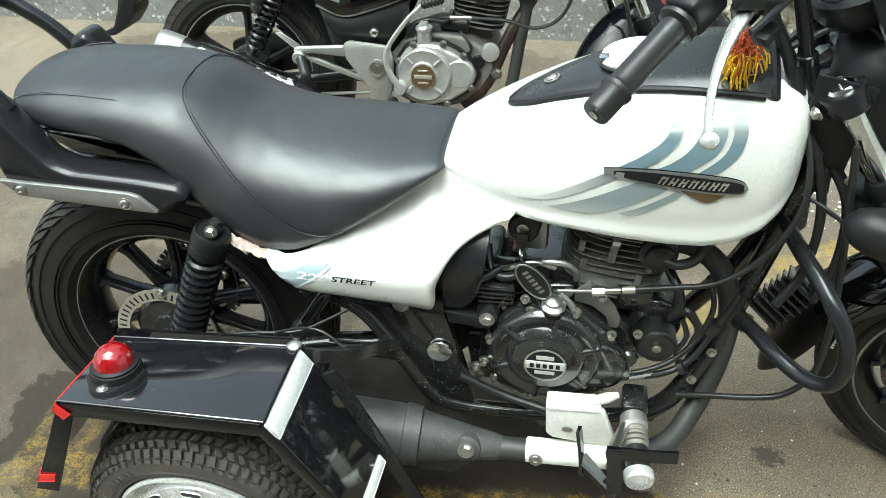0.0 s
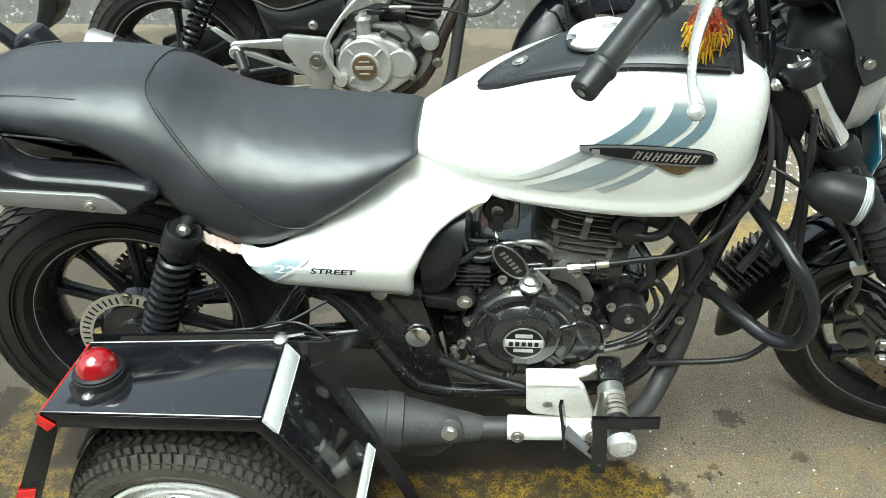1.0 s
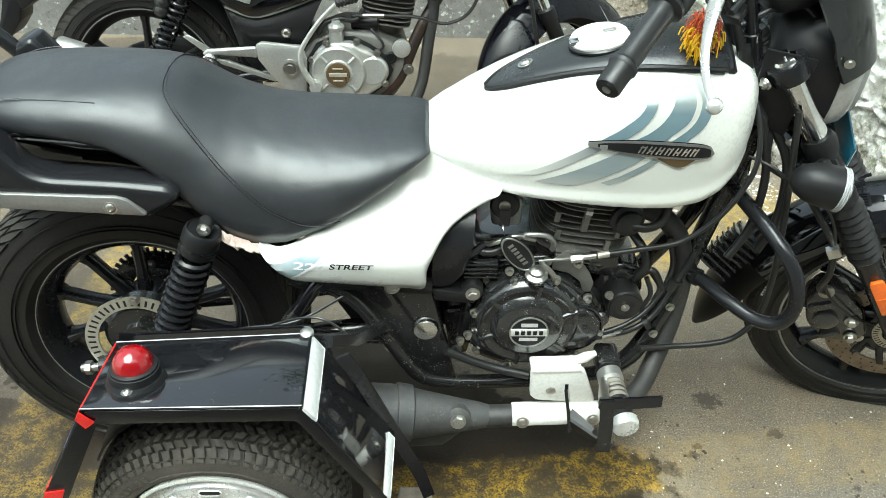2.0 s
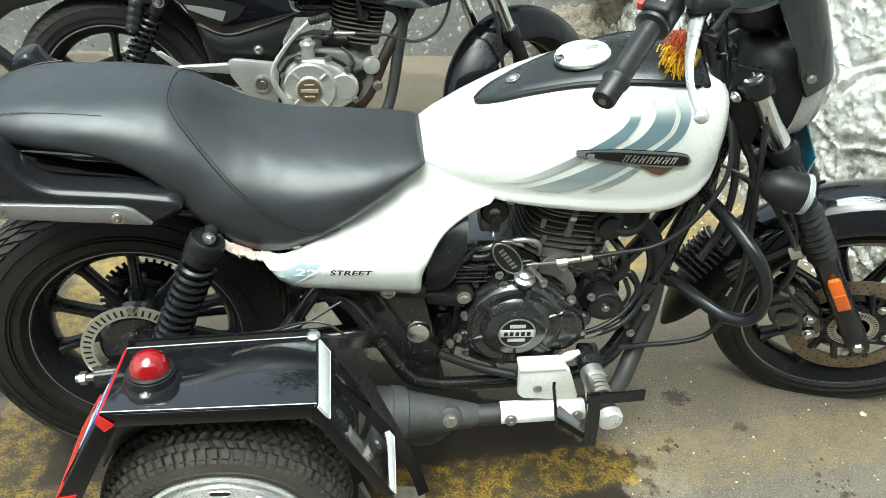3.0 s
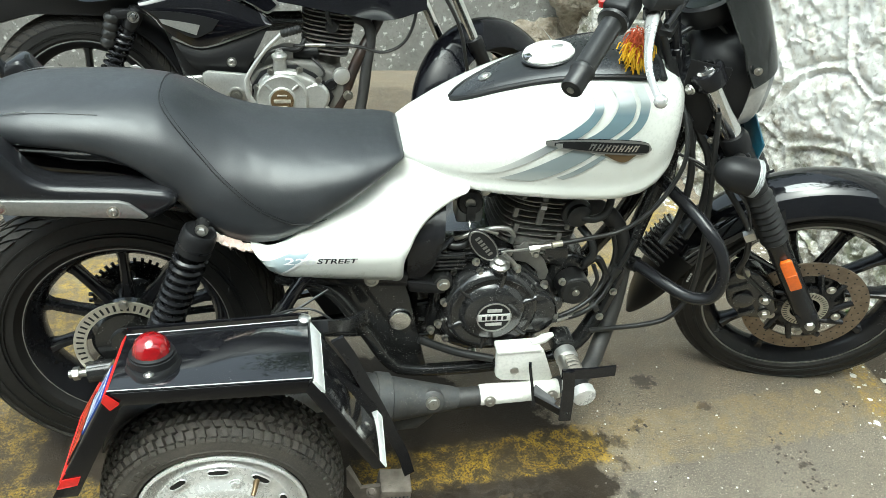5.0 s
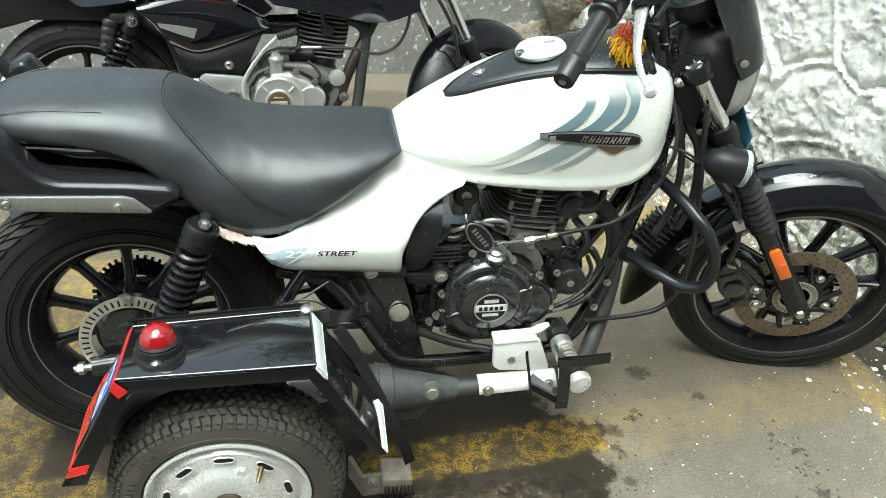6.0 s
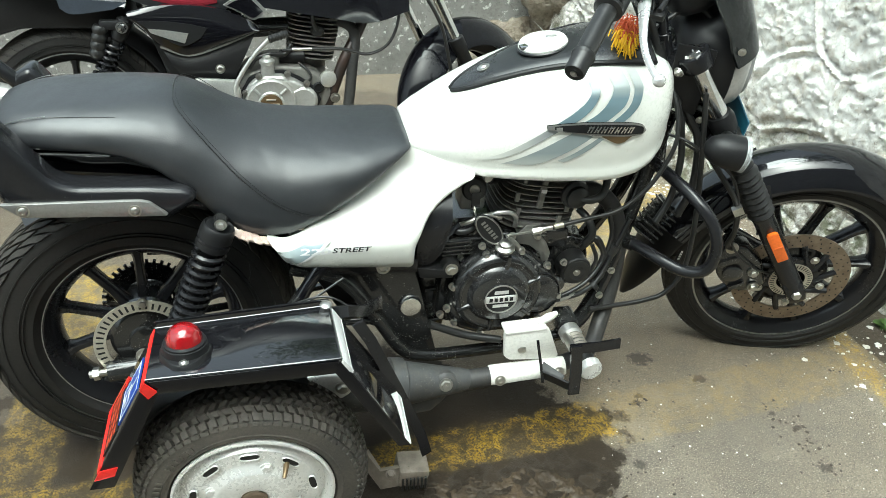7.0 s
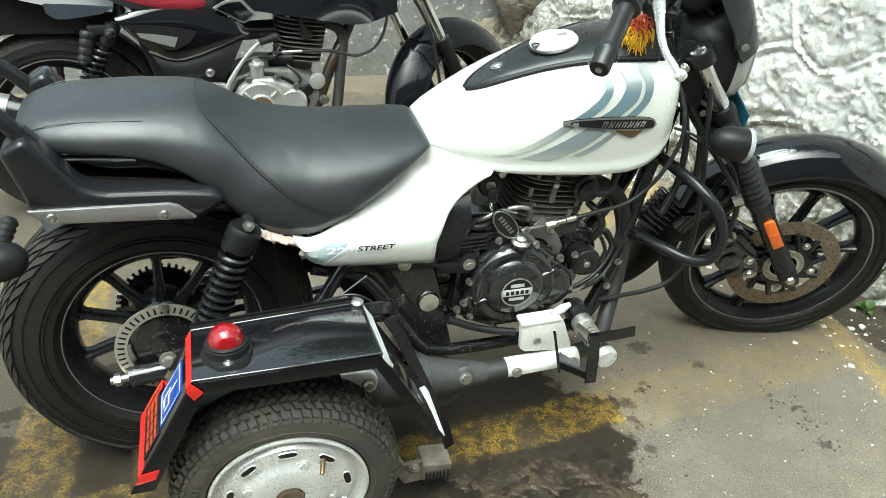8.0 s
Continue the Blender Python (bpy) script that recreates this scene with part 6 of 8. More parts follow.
# cables and hoses round the steering head
for pts, r in (
        ([V(0.975, -0.075, 0.985), V(1.02, -0.06, 0.93), V(1.06, -0.075, 0.83), V(1.10, -0.085, 0.76), V(1.125, -0.095, 0.66), V(1.12, -0.10, 0.56), V(1.09, -0.11, 0.50)], 0.0075),
        ([V(0.99, -0.05, 1.0), V(1.05, -0.055, 0.86), V(1.08, -0.10, 0.79), V(1.085, -0.135, 0.72), V(1.070, -0.140, 0.66), V(1.035, -0.142, 0.600), V(0.983, -0.14, 0.555), V(0.918, -0.14, 0.540), V(0.865, -0.14, 0.530)], 0.0048),
        ([V(1.09, -0.06, 0.80), V(1.13, -0.075, 0.74), V(1.16, -0.09, 0.68), V(1.165, -0.10, 0.58), V(1.15, -0.09, 0.50)], 0.0085),
        ([V(1.00, -0.02, 0.96), V(1.07, -0.02, 0.84), V(1.115, -0.06, 0.76), V(1.12, -0.08, 0.70)], 0.010),
        ([V(1.137, -0.12, 0.80), V(1.150, -0.125, 0.70), V(1.168, -0.125, 0.577), V(1.180, -0.122, 0.467), V(1.178, -0.120, 0.37), V(1.145, -0.118, 0.310), V(1.09, -0.118, 0.292), V(1.02, -0.12, 0.288), V(0.96, -0.13, 0.292)], 0.0058),
        ([V(1.03, -0.02, 0.90), V(1.09, 0.03, 0.93), V(1.15, 0.02, 0.93), V(1.19, -0.03, 0.88)], 0.006),
        ([V(1.04, -0.04, 0.91), V(1.12, -0.04, 0.95), V(1.18, -0.06, 0.90)], 0.005),
        ([V(1.09, -0.09, 0.70), V(1.13, -0.12, 0.69), V(1.19, -0.13, 0.64)], 0.003)):
    part("cable", tube(pts, r, 10), SOFT, bike)
part("hose_ferrule", cyl(V(1.045, -0.060, 0.885), V(1.056, -0.070, 0.850), 0.011, 14), SOFT, bike)
part("hose_ferrule", cyl(V(1.080, -0.075, 0.79), V(1.098, -0.083, 0.762), 0.0125, 14), SOFT, bike)
# worn silver sleeve and adjuster on the clutch cable
part("cable_sleeve", cyl(V(0.845, -0.14, 0.526), V(0.865, -0.14, 0.530), 0.0062, 12), CREAM, bike)
part("cable_adjuster", cyl(V(0.800, -0.14, 0.519), V(0.842, -0.14, 0.5255), 0.0055, 12), STEEL, bike)
part("adjuster_barrel", cyl(V(0.798, -0.14, 0.5185), V(0.818, -0.14, 0.5215), 0.0082, 6), STEEL, bike)
part("cable_end", tube([V(0.742, -0.14, 0.513), V(0.798, -0.14, 0.518)], 0.0028, 8, 0), STEEL, bike)

lock = part("ignition_lock", lathe([(0.015, -0.02), (0.015, 0.0), (0.0135, 0.003), (0.010, 0.003), (0.010, 0.001), (0, 0.001)], (1.112, -0.055, 0.812), (-0.25, -0.85, 0.45), 24), STEEL, bike, "worn metal ignition lock")
part("key_slot", box((0, 0, 0), (0.0025, 0.001, 0.010), 0.0, Matrix.Translation((1.1117, -0.0565, 0.8128)) @ Matrix.Rotation(radians(28), 4, "X") @ Matrix.Rotation(radians(16), 4, "Z")), PLASTIC, lock)

# festive tassel tied to the handlebar
tas = empty("tassel", "yellow and red tinsel tassel tied to the handlebar", "decoration", m=bike.matrix_world.copy())
for name, material, n, lo, hi in (("tinsel", YELLOWTH, 260, 0.009, 0.020), ("thread", REDTH, 150, 0.008, 0.016)):
    bm = bmesh.new()
    rr = random.Random(21 + n)
    for i in range(n):
        a, e = rr.uniform(0, 6.28), rr.uniform(-1.1, 0.7)
        d = V(math.cos(a) * math.cos(e), math.sin(a) * math.cos(e), math.sin(e))
        o = V(0.966, -0.084, 0.908) + V(rr.gauss(0, 0.009), rr.gauss(0, 0.011), rr.gauss(0, 0.009) + (0.022 if name == "thread" else 0))
        L = rr.uniform(lo, hi)
        tube([o, o + d * L * 0.6, o + d * L + V(0, 0, -0.014)], 0.0012, 4, 3, bm)
    tagged(part(name, bm, material, tas), kind="stuff")

# ---- engine ----
part("crankcase", prism([(0.60, 0.30), (0.615, 0.42), (0.640, 0.465), (0.690, 0.490), (0.765, 0.500), (0.815, 0.470), (0.876, 0.405), (0.890, 0.350), (0.862, 0.300), (0.80, 0.265), (0.70, 0.258), (0.63, 0.272)], -0.105, 0.12, 0.014, 3), ENGINE, bike, "black dusty engine crankcase")
cc = part("clutch_cover", prism([(0.622, 0.335), (0.630, 0.410), (0.655, 0.462), (0.700, 0.482), (0.752, 0.494), (0.800, 0.468), (0.848, 0.420), (0.872, 0.375), (0.862, 0.330), (0.820, 0.292), (0.760, 0.272), (0.690, 0.272), (0.645, 0.292)], -0.158, -0.10, 0.016, 3), ENGINE, bike, "ribbed black clutch cover with round name plate")
part("cover_dome", lathe([(0.100, 0.0), (0.098, 0.012), (0.090, 0.021), (0.085, 0.023), (0.078, 0.020), (0.070, 0.019), (0.062, 0.028), (0.055, 0.032), (0.0, 0.034)], (0.730, -0.150, 0.386), (0, -1, 0), 56), ENGINE, cc)
for i in range(6):
    a = radians(20 + 60 * i)
    d = V(math.cos(a), 0, math.sin(a))
    part("cover_rib", tube([V(0.730, -0.170, 0.386) + d * 0.062, V(0.730, -0.168, 0.386) + d * 0.094], 0.0055, 8, 0), ENGINE, cc)
o = V(0.730, -0.1835, 0.386)
em = part("emblem", lathe([(0.037, 0), (0.037, 0.002), (0.034, 0.003), (0, 0.003)], o, (0, -1, 0), 40), PLASTIC, cc, "round emblem with plain silver bars")
part("emblem_ring", lathe([(0.033, 0.003), (0.036, 0.003), (0.036, 0.0042), (0.033, 0.0042)], o, (0, -1, 0), 40, closed_profile=True), ALU, em)
part("bar", box(o + V(0, -0.0035, 0), (0.066, 0.003, 0.017), 0.001), WHEELSIL, em)
for i in range(5):
    part("bar", box(o + V(-0.022 + 0.011 * i, -0.0055, 0), (0.007, 0.001, 0.009), 0), PLASTIC, em)
part("bar", box(o + V(0, -0.0035, 0.017), (0.03, 0.001, 0.008), 0), WHEELSIL, em)
part("bar", box(o + V(0, -0.0035, -0.017), (0.034, 0.001, 0.007), 0), WHEELSIL, em)
for x, z in ((0.632, 0.405), (0.622, 0.350), (0.608, 0.335), (0.700, 0.478), (0.775, 0.482), (0.836, 0.440), (0.868, 0.36), (0.83, 0.298), (0.70, 0.273), (0.760, 0.455), (0.845, 0.345)):
    b = part("cover_bolt", bolt((x, -0.150, z), (0, -1, 0), 0.0062, 0.012), STEEL, cc)
part("case_boss", lathe([(0.02, 0), (0.018, 0.02), (0.012, 0.022), (0, 0.022)], (0.627, -0.135, 0.452), (0, -1, 0), 22), SOFT, cc)
part("boss_bolt", bolt((0.627, -0.157, 0.452), (0, -1, 0), 0.010, 0.008), STEEL, cc)
part("oil_filler", lathe([(0.017, 0), (0.017, 0.05), (0.0185, 0.052), (0.0185, 0.058)], (0.737, -0.150, 0.436), (0.0, -0.15, 1), 24), ENGINE, cc)
part("filler_cap", lathe([(0.019, 0.058), (0.021, 0.060), (0.021, 0.064), (0.014, 0.068), (0.014, 0.074), (0.008, 0.078), (0, 0.078)], (0.737, -0.150, 0.436), (0.0, -0.15, 1), 10), STEEL, cc, "scratched silver oil filler cap")
part("sight_glass", lathe([(0.016, 0), (0.017, 0.006), (0.013, 0.012), (0, 0.013)], (0.868, -0.140, 0.382), (0.2, -1, 0), 22), ENGINE, cc)
part("heat_plate", prism([(0.770, 0.505), (0.792, 0.528), (0.806, 0.522), (0.838, 0.480), (0.850, 0.452), (0.846, 0.432), (0.832, 0.432), (0.824, 0.456), (0.800, 0.476), (0.770, 0.484)], -0.128, -0.122, 0.003), GREYFIN, cc, "worn grey metal heat plate")
part("clutch_arm", tube([V(0.745, -0.145, 0.512), V(0.765, -0.15, 0.494), V(0.770, -0.15, 0.483)], 0.006, 8), STEEL, cc)
# round starter end cover
st = part("starter_motor", cyl((0.915, -0.128, 0.398), (0.912, -0.085, 0.401), 0.035, 32, None, None, 0.003), SOFT, bike, "round black starter motor cover")
part("starter_face", lathe([(0.030, 0), (0.029, 0.004), (0.018, 0.0055), (0.016, 0.004), (0, 0.004)], (0.915, -0.128, 0.398), (0, -1, 0), 32), SOFT, st)
part("starter_screw", bolt((0.915, -0.132, 0.398), (0, -1, 0), 0.006, 0.004, True, False), STEEL, st)
part("starter_wire", tube([V(0.93, -0.10, 0.44), V(0.955, -0.11, 0.470), V(0.975, -0.11, 0.445), V(0.99, -0.10, 0.40), V(0.975, -0.10, 0.35)], 0.007, 8), SOFT, bike)
part("front_case", prism([(0.855, 0.30), (0.868, 0.44), (0.905, 0.468), (0.945, 0.455), (0.958, 0.405), (0.935, 0.345)], -0.088, 0.09, 0.012, 3), ENGINE, bike)
part("case_web", prism([(0.80, 0.45), (0.79, 0.49), (0.90, 0.49), (0.90, 0.44)], -0.095, 0.095, 0.008), ENGINE, bike)
# finned cylinder and head
cylr = Matrix.Translation((0.828, 0, 0.49)) @ Matrix.Rotation(radians(8), 4, "Y")
XF[0] = cylr
cy = part("cylinder", cyl((0, 0, -0.03), (0, 0, 0.17), 0.060, 32), FINS, bike, "sooty finned cylinder and head")
for i in range(13):
    z = 0.002 + 0.0135 * i
    s = 0.088 if i < 8 else 0.096
    pts = [V(math.copysign(abs(math.cos(a)) ** 0.55, math.cos(a)) * s, math.copysign(abs(math.sin(a)) ** 0.55, math.sin(a)) * (s + 0.006), 0) for a in (2 * math.pi * k / 36 for k in range(36))]
    part("fin", rings(bmesh.new(), [[q * 0.90 + V(0, 0, z - 0.0026) for q in pts], [q * (1 + 0.012 * math.sin(7 * k_ + i)) + V(0, 0, z - 0.0010) for k_, q in enumerate(pts)], [q * (1 + 0.012 * math.sin(7 * k_ + i)) + V(0, 0, z + 0.0010) for k_, q in enumerate(pts)], [q * 0.90 + V(0, 0, z + 0.0026) for q in pts]]), FINS, cy)
part("head_cover", box((0, 0, 0.190), (0.15, 0.13, 0.04), 0.014, None, 3), ENGINE, cy)
for y in (-1, 1):
    part("fin_bridge", box((-0.012, 0.094 * y, 0.100), (0.013, 0.010, 0.09), 0.003), FINS, cy)
    for x, z in ((-0.055, 0.042), (-0.055, 0.118), (0.040, 0.030), (0.052, 0.060), (-0.034, 0.150), (0.028, 0.142), (-0.064, 0.078)):
        part("fin_tab", box((x, 0.092 * y, z), (0.010, 0.008, 0.022), 0.002), FINS, cy)
part("plug_boot", lathe([(0.014, 0), (0.031, 0.002), (0.031, 0.010), (0.024, 0.014), (0.024, 0.024), (0.014, 0.030), (0, 0.030)], (0.055, -0.098, 0.098), (0.1, -1, 0), 26), SOFT, cy)
part("plug_lead", tube([V(0.055, -0.118, 0.098), V(0.085, -0.125, 0.098), V(0.115, -0.110, 0.110), V(0.125, -0.08, 0.15), V(0.11, -0.04, 0.20)], 0.0085, 10), SOFT, cy)
part("fin_tag", box((-0.012, -0.1005, 0.098), (0.012, 0.001, 0.008), 0), SIGNWHITE, cy)
XF[0] = Matrix.Identity(4)
# carburettor and inlet
car = part("carburettor", cyl((0.655, -0.03, 0.600), (0.76, -0.01, 0.605), 0.028, 24, None, 0.024, 0.004), ENGINE, bike)
part("carb_bowl", box((0.690, -0.03, 0.560), (0.055, 0.055, 0.06), 0.008), ALU, car)
part("clamp_ring", cyl((0.728, -0.018, 0.603), (0.742, -0.014, 0.604), 0.031, 22), SOFT, car)
part("carb_top", lathe([(0.026, 0), (0.026, 0.02), (0.02, 0.028), (0, 0.028)], (0.69, -0.03, 0.62), (0, 0, 1), 22), ENGINE, car)
part("carb_screw", bolt((0.715, -0.065, 0.612), (0, -1, 0), 0.009, 0.006), STEEL, car)
part("hose", tube([V(0.62, -0.09, 0.56), V(0.63, -0.12, 0.53), V(0.66, -0.13, 0.525), V(0.70, -0.11, 0.54)], 0.007, 10), SOFT, bike)
part("hose", tube([V(0.635, -0.10, 0.52), V(0.66, -0.13, 0.545), V(0.70, -0.13, 0.56), V(0.735, -0.12, 0.545)], 0.0045, 10), STEEL, bike)
part("starter_gear_box", box((0.665, -0.09, 0.505), (0.075, 0.05, 0.035), 0.008), ENGINE, bike)
# ribbed starter relay box, breather hose and wiring about the crankcase
rb = part("relay_box", box((0.640, -0.118, 0.492), (0.062, 0.040, 0.040), 0.005), ENGINE, bike)
for k in range(4):
    part("box_rib", box((0.640, -0.140, 0.478 + 0.0095 * k), (0.060, 0.007, 0.0035), 0.001), ENGINE, rb)
part("side_tube", tube([V(0.590, -0.155, 0.560), V(0.600, -0.150, 0.535), V(0.620, -0.140, 0.528), V(0.645, -0.120, 0.535)], 0.0075, 10), SATIN, bike)
part("breather_hose", tube([V(0.700, -0.115, 0.545), V(0.722, -0.128, 0.562), V(0.752, -0.128, 0.560), V(0.768, -0.118, 0.540), V(0.770, -0.108, 0.515)], 0.0050, 10), ALU, bike, "dull metal breather pipe")
part("hose", tube([V(0.93, -0.115, 0.462), V(0.942, -0.120, 0.490), V(0.935, -0.105, 0.515), V(0.92, -0.08, 0.53)], 0.0085, 10), SOFT, bike)
part("hose", tube([V(0.950, -0.112, 0.455), V(0.962, -0.118, 0.420), V(0.950, -0.122, 0.388), V(0.960, -0.118, 0.360), V(0.985, -0.108, 0.372), V(1.000, -0.100, 0.42)], 0.0048, 8), SOFT, bike)
part("hose", tube([V(0.955, -0.105, 0.465), V(0.978, -0.110, 0.430), V(0.972, -0.112, 0.395), V(0.99, -0.105, 0.36)], 0.0040, 8), SOFT, bike)
# engine mount behind the gearbox and the sump below
part("engine_mount", prism([(0.556, 0.470), (0.632, 0.480), (0.640, 0.300), (0.628, 0.235), (0.592, 0.235)], -0.088, 0.088, 0.010), ENGINE, bike, "black cast rear engine mount")
for k in range(5):
    part("mount_rib", tube([V(0.578 + 0.004 * k, -0.090, 0.440 - 0.042 * k), V(0.634, -0.090, 0.446 - 0.042 * k)], 0.0055, 8, 0), ENGINE, bike)
part("sump", prism([(0.63, 0.275), (0.66, 0.228), (0.70, 0.218), (0.80, 0.222), (0.85, 0.250), (0.87, 0.30)], -0.070, 0.080, 0.012, 3), ENGINE, bike, "black dusty sump")
part("mount_bolt", bolt((0.606, -0.098, 0.262), (0, -1, 0), 0.008, 0.008), STEEL, bike)
for x, y, z in ((0.655, -0.120, 0.455), (0.690, -0.150, 0.500), (0.760, -0.128, 0.505), (0.815, -0.128, 0.500), (0.640, -0.150, 0.310), (0.880, -0.132, 0.430), (0.895, -0.095, 0.352)):
    part("case_bolt", bolt((x, y, z), (0, -1, 0.1), 0.0060, 0.010), STEEL, bike)
part("case_lobe", lathe([(0.052, 0.0), (0.051, 0.012), (0.045, 0.020), (0.030, 0.023), (0.0, 0.024)], (0.818, -0.146, 0.372), (0.05, -1, 0.05), 40), ENGINE, bike)
part("lobe_ring", lathe([(0.050, 0.010), (0.0535, 0.011), (0.0535, 0.015), (0.050, 0.016)], (0.818, -0.146, 0.372), (0.05, -1, 0.05), 40, closed_profile=True), ENGINE, bike)
for z in (0.520, 0.512, 0.503):
    part("case_fin", prism([(0.775, z), (0.84, z - 0.012), (0.84, z - 0.015), (0.775, z - 0.003)], -0.118, -0.08, 0.001), FINS, bike)

# key barrel with its key, and the leather tag that hangs from it
kb = part("key_barrel", lathe([(0.023, 0), (0.026, 0.003), (0.026, 0.03), (0.022, 0.035), (0.012, 0.036), (0.011, 0.033), (0, 0.033)], (0.682, -0.072, 0.602), (-0.1, -1, 0.15), 28), SOFT, bike)
part("barrel_face", lathe([(0.011, 0.034), (0.010, 0.037), (0, 0.037)], (0.682, -0.072, 0.602), (-0.1, -1, 0.15), 20), STEEL, kb)
kt = empty("key_tag", "dark leather oval key tag hanging from the key", "keyring", m=bike.matrix_world.copy())
part("key", box((0, 0, 0), (0.018, 0.003, 0.034), 0.001, Matrix.Translation((0.679, -0.118, 0.590))), SOFT, kt)
part("key_ring", lathe([(0.009, -0.0009), (0.011, -0.0009), (0.011, 0.0009), (0.009, 0.0009)], (0.678, -0.119, 0.566), (1, 0, 0.2), 20, closed_profile=True), STEEL, kt)
tm = Matrix.Translation((0.702, -0.152, 0.538)) @ Matrix.Rotation(radians(52), 4, "Y") @ Matrix.Rotation(radians(90), 4, "X")
ov = [(0.044 * math.cos(a), 0.0215 * math.sin(a)) for a in (2 * math.pi * k / 36 for k in range(36))]
def oval_plate(sc, t0, t1):
    bm = rings(bmesh.new(), [[V(x * sc, y * sc, t0) for x, y in ov], [V(x * sc, y * sc, t1) for x, y in ov]])
    bm.transform(tm)
    return bm
tg = part("tag_plate", oval_plate(1.0, -0.002, 0.002), PLASTIC, kt)
bm = rings(bmesh.new(), [[V(x * s, y * s, z) for x, y in ov] for s, z in ((0.97, 0.002), (0.95, 0.0034), (0.88, 0.0034), (0.86, 0.002))], True, False)
bm.transform(tm)
part("tag_rim", bm, GREYFIN, tg)
for i in range(6):
    bm = box((-0.022 + 0.009 * i, 0.0, 0.0024), (0.005, 0.010, 0.0008), 0)
    bm.transform(tm)
    part("bar", bm, GREYFIN, tg)

# exhaust: header pipe, heat shield and silencer
part("header_pipe", tube([V(0.905, -0.02, 0.550), V(0.965, -0.035, 0.548), V(1.012, -0.048, 0.510), V(1.036, -0.058, 0.43), V(1.030, -0.075, 0.33), V(0.998, -0.115, 0.245), V(0.95, -0.175, 0.212), V(0.86, -0.215, 0.213), V(0.70, -0.222, 0.205), V(0.62, -0.225, 0.205)], [0.019] * 7 + [0.0185, 0.0215, 0.0235], 16), EXHDARK, bike, "matt grey exhaust header pipe")
sil = part("silencer", lathe([(0.021, -0.02), (0.026, 0.0), (0.034, 0.05), (0.048, 0.13), (0.054, 0.17), (0.055, 0.30), (0.050, 0.33), (0.03, 0.335)], (0.645, -0.224, 0.207), (-1, -0.06, 0.12), 32), EXH, bike, "matt grey silencer with scuffs")
part("silencer_band", lathe([(0.0505, 0.128), (0.0535, 0.130), (0.0560, 0.150), (0.0565, 0.158), (0.054, 0.160)], (0.645, -0.224, 0.207), (-1, -0.06, 0.12), 32), EXH, sil)
part("belly_box", prism([(0.42, 0.21), (0.50, 0.13), (0.58, 0.135), (0.62, 0.18), (0.60, 0.21)], -0.245, -0.17, 0.018, 3), EXH, sil)
part("silencer_lug", lathe([(0.026, -0.004), (0.025, 0.014), (0.018, 0.019), (0, 0.019)], (0.604, -0.240, 0.222), (0, -1, 0.35), 26), EXH, sil)
part("lug_bolt", bolt((0.604, -0.2575, 0.2282), (0, -1, 0.35), 0.011, 0.007), STEEL, sil)
lug = part("rear_lug", prism([(0.313, 0.274), (0.313, 0.328), (0.345, 0.330), (0.383, 0.326), (0.399, 0.314), (0.405, 0.294), (0.399, 0.274), (0.383, 0.264), (0.345, 0.264)], -0.304, -0.288, 0.005, 3), WHEELSIL, sil, "silver silencer lug with bolt")
part("rear_lug_bolt", bolt((0.384, -0.303, 0.295), (0, -1, 0), 0.011, 0.010), STEEL, lug)
part("lug_post", cyl((0.330, -0.29, 0.30), (0.330, -0.235, 0.28), 0.014, 16), EXH, lug)
hs_ = part("heat_shield", lathe([(0.0225, 0.0), (0.0238, 0.003), (0.0225, 0.165), (0.0215, 0.168)], (0.708, -0.222, 0.207), (1, -0.02, 0.055), 20, a0=radians(-30), a1=radians(150)), CHALK, bike, "white painted exhaust heat shield")
for x in (0.726, 0.858):
    part("shield_bolt", bolt((x, -0.247, 0.212 + 0.05 * (x - 0.7)), (0, -1, 0.25), 0.009, 0.005, True, False), STEEL, hs_)

# right-hand foot controls
br = part("control_bracket", prism([(0.737, 0.318), (0.826, 0.322), (0.838, 0.312), (0.864, 0.240), (0.852, 0.232), (0.752, 0.242), (0.740, 0.252)], -0.218, -0.200, 0.004), CHALK, bike, "white painted sheet-metal control bracket")
part("bracket_top", prism([(0.737, 0.312), (0.830, 0.316), (0.830, 0.324), (0.737, 0.321)], -0.220, -0.180, 0.003), CHALK, br)
part("bracket_bolt", bolt((0.777, -0.219, 0.270), (0, -1, 0), 0.010, 0.004, False), STEEL, br)
part("paint_blob", tube([V(0.812, -0.20, 0.324), V(0.838, -0.195, 0.332), V(0.858, -0.19, 0.338)], [0.007, 0.010, 0.005], 10), CHALK, br)
part("brake_rod", tube([V(0.582, -0.170, 0.324), V(0.66, -0.175, 0.290), V(0.738, -0.185, 0.275)], 0.0085, 12), SOFT, bike)
part("cable", tube([V(0.86, -0.16, 0.350), V(0.93, -0.135, 0.345), V(0.975, -0.12, 0.37), V(1.01, -0.10, 0.43), V(1.04, -0.09, 0.50)], 0.006, 10), SOFT, bike)
part("cable", tube([V(0.80, -0.15, 0.335), V(0.90, -0.14, 0.352), V(0.965, -0.12, 0.39), V(1.00, -0.095, 0.46), V(0.985, -0.09, 0.53)], 0.005, 10), SOFT, bike)
part("cable_ferrule", cyl(V(0.872, -0.158, 0.348), V(0.915, -0.14, 0.345), 0.0052, 10), STEEL, bike)
for p, q in ((V(1.0, -0.10, 0.42), V(1.01, -0.10, 0.44)), (V(0.958, -0.13, 0.356), V(0.966, -0.13, 0.362))):
    part("zip_tie", cyl(p, q, 0.013, 14), SOFT, bike)
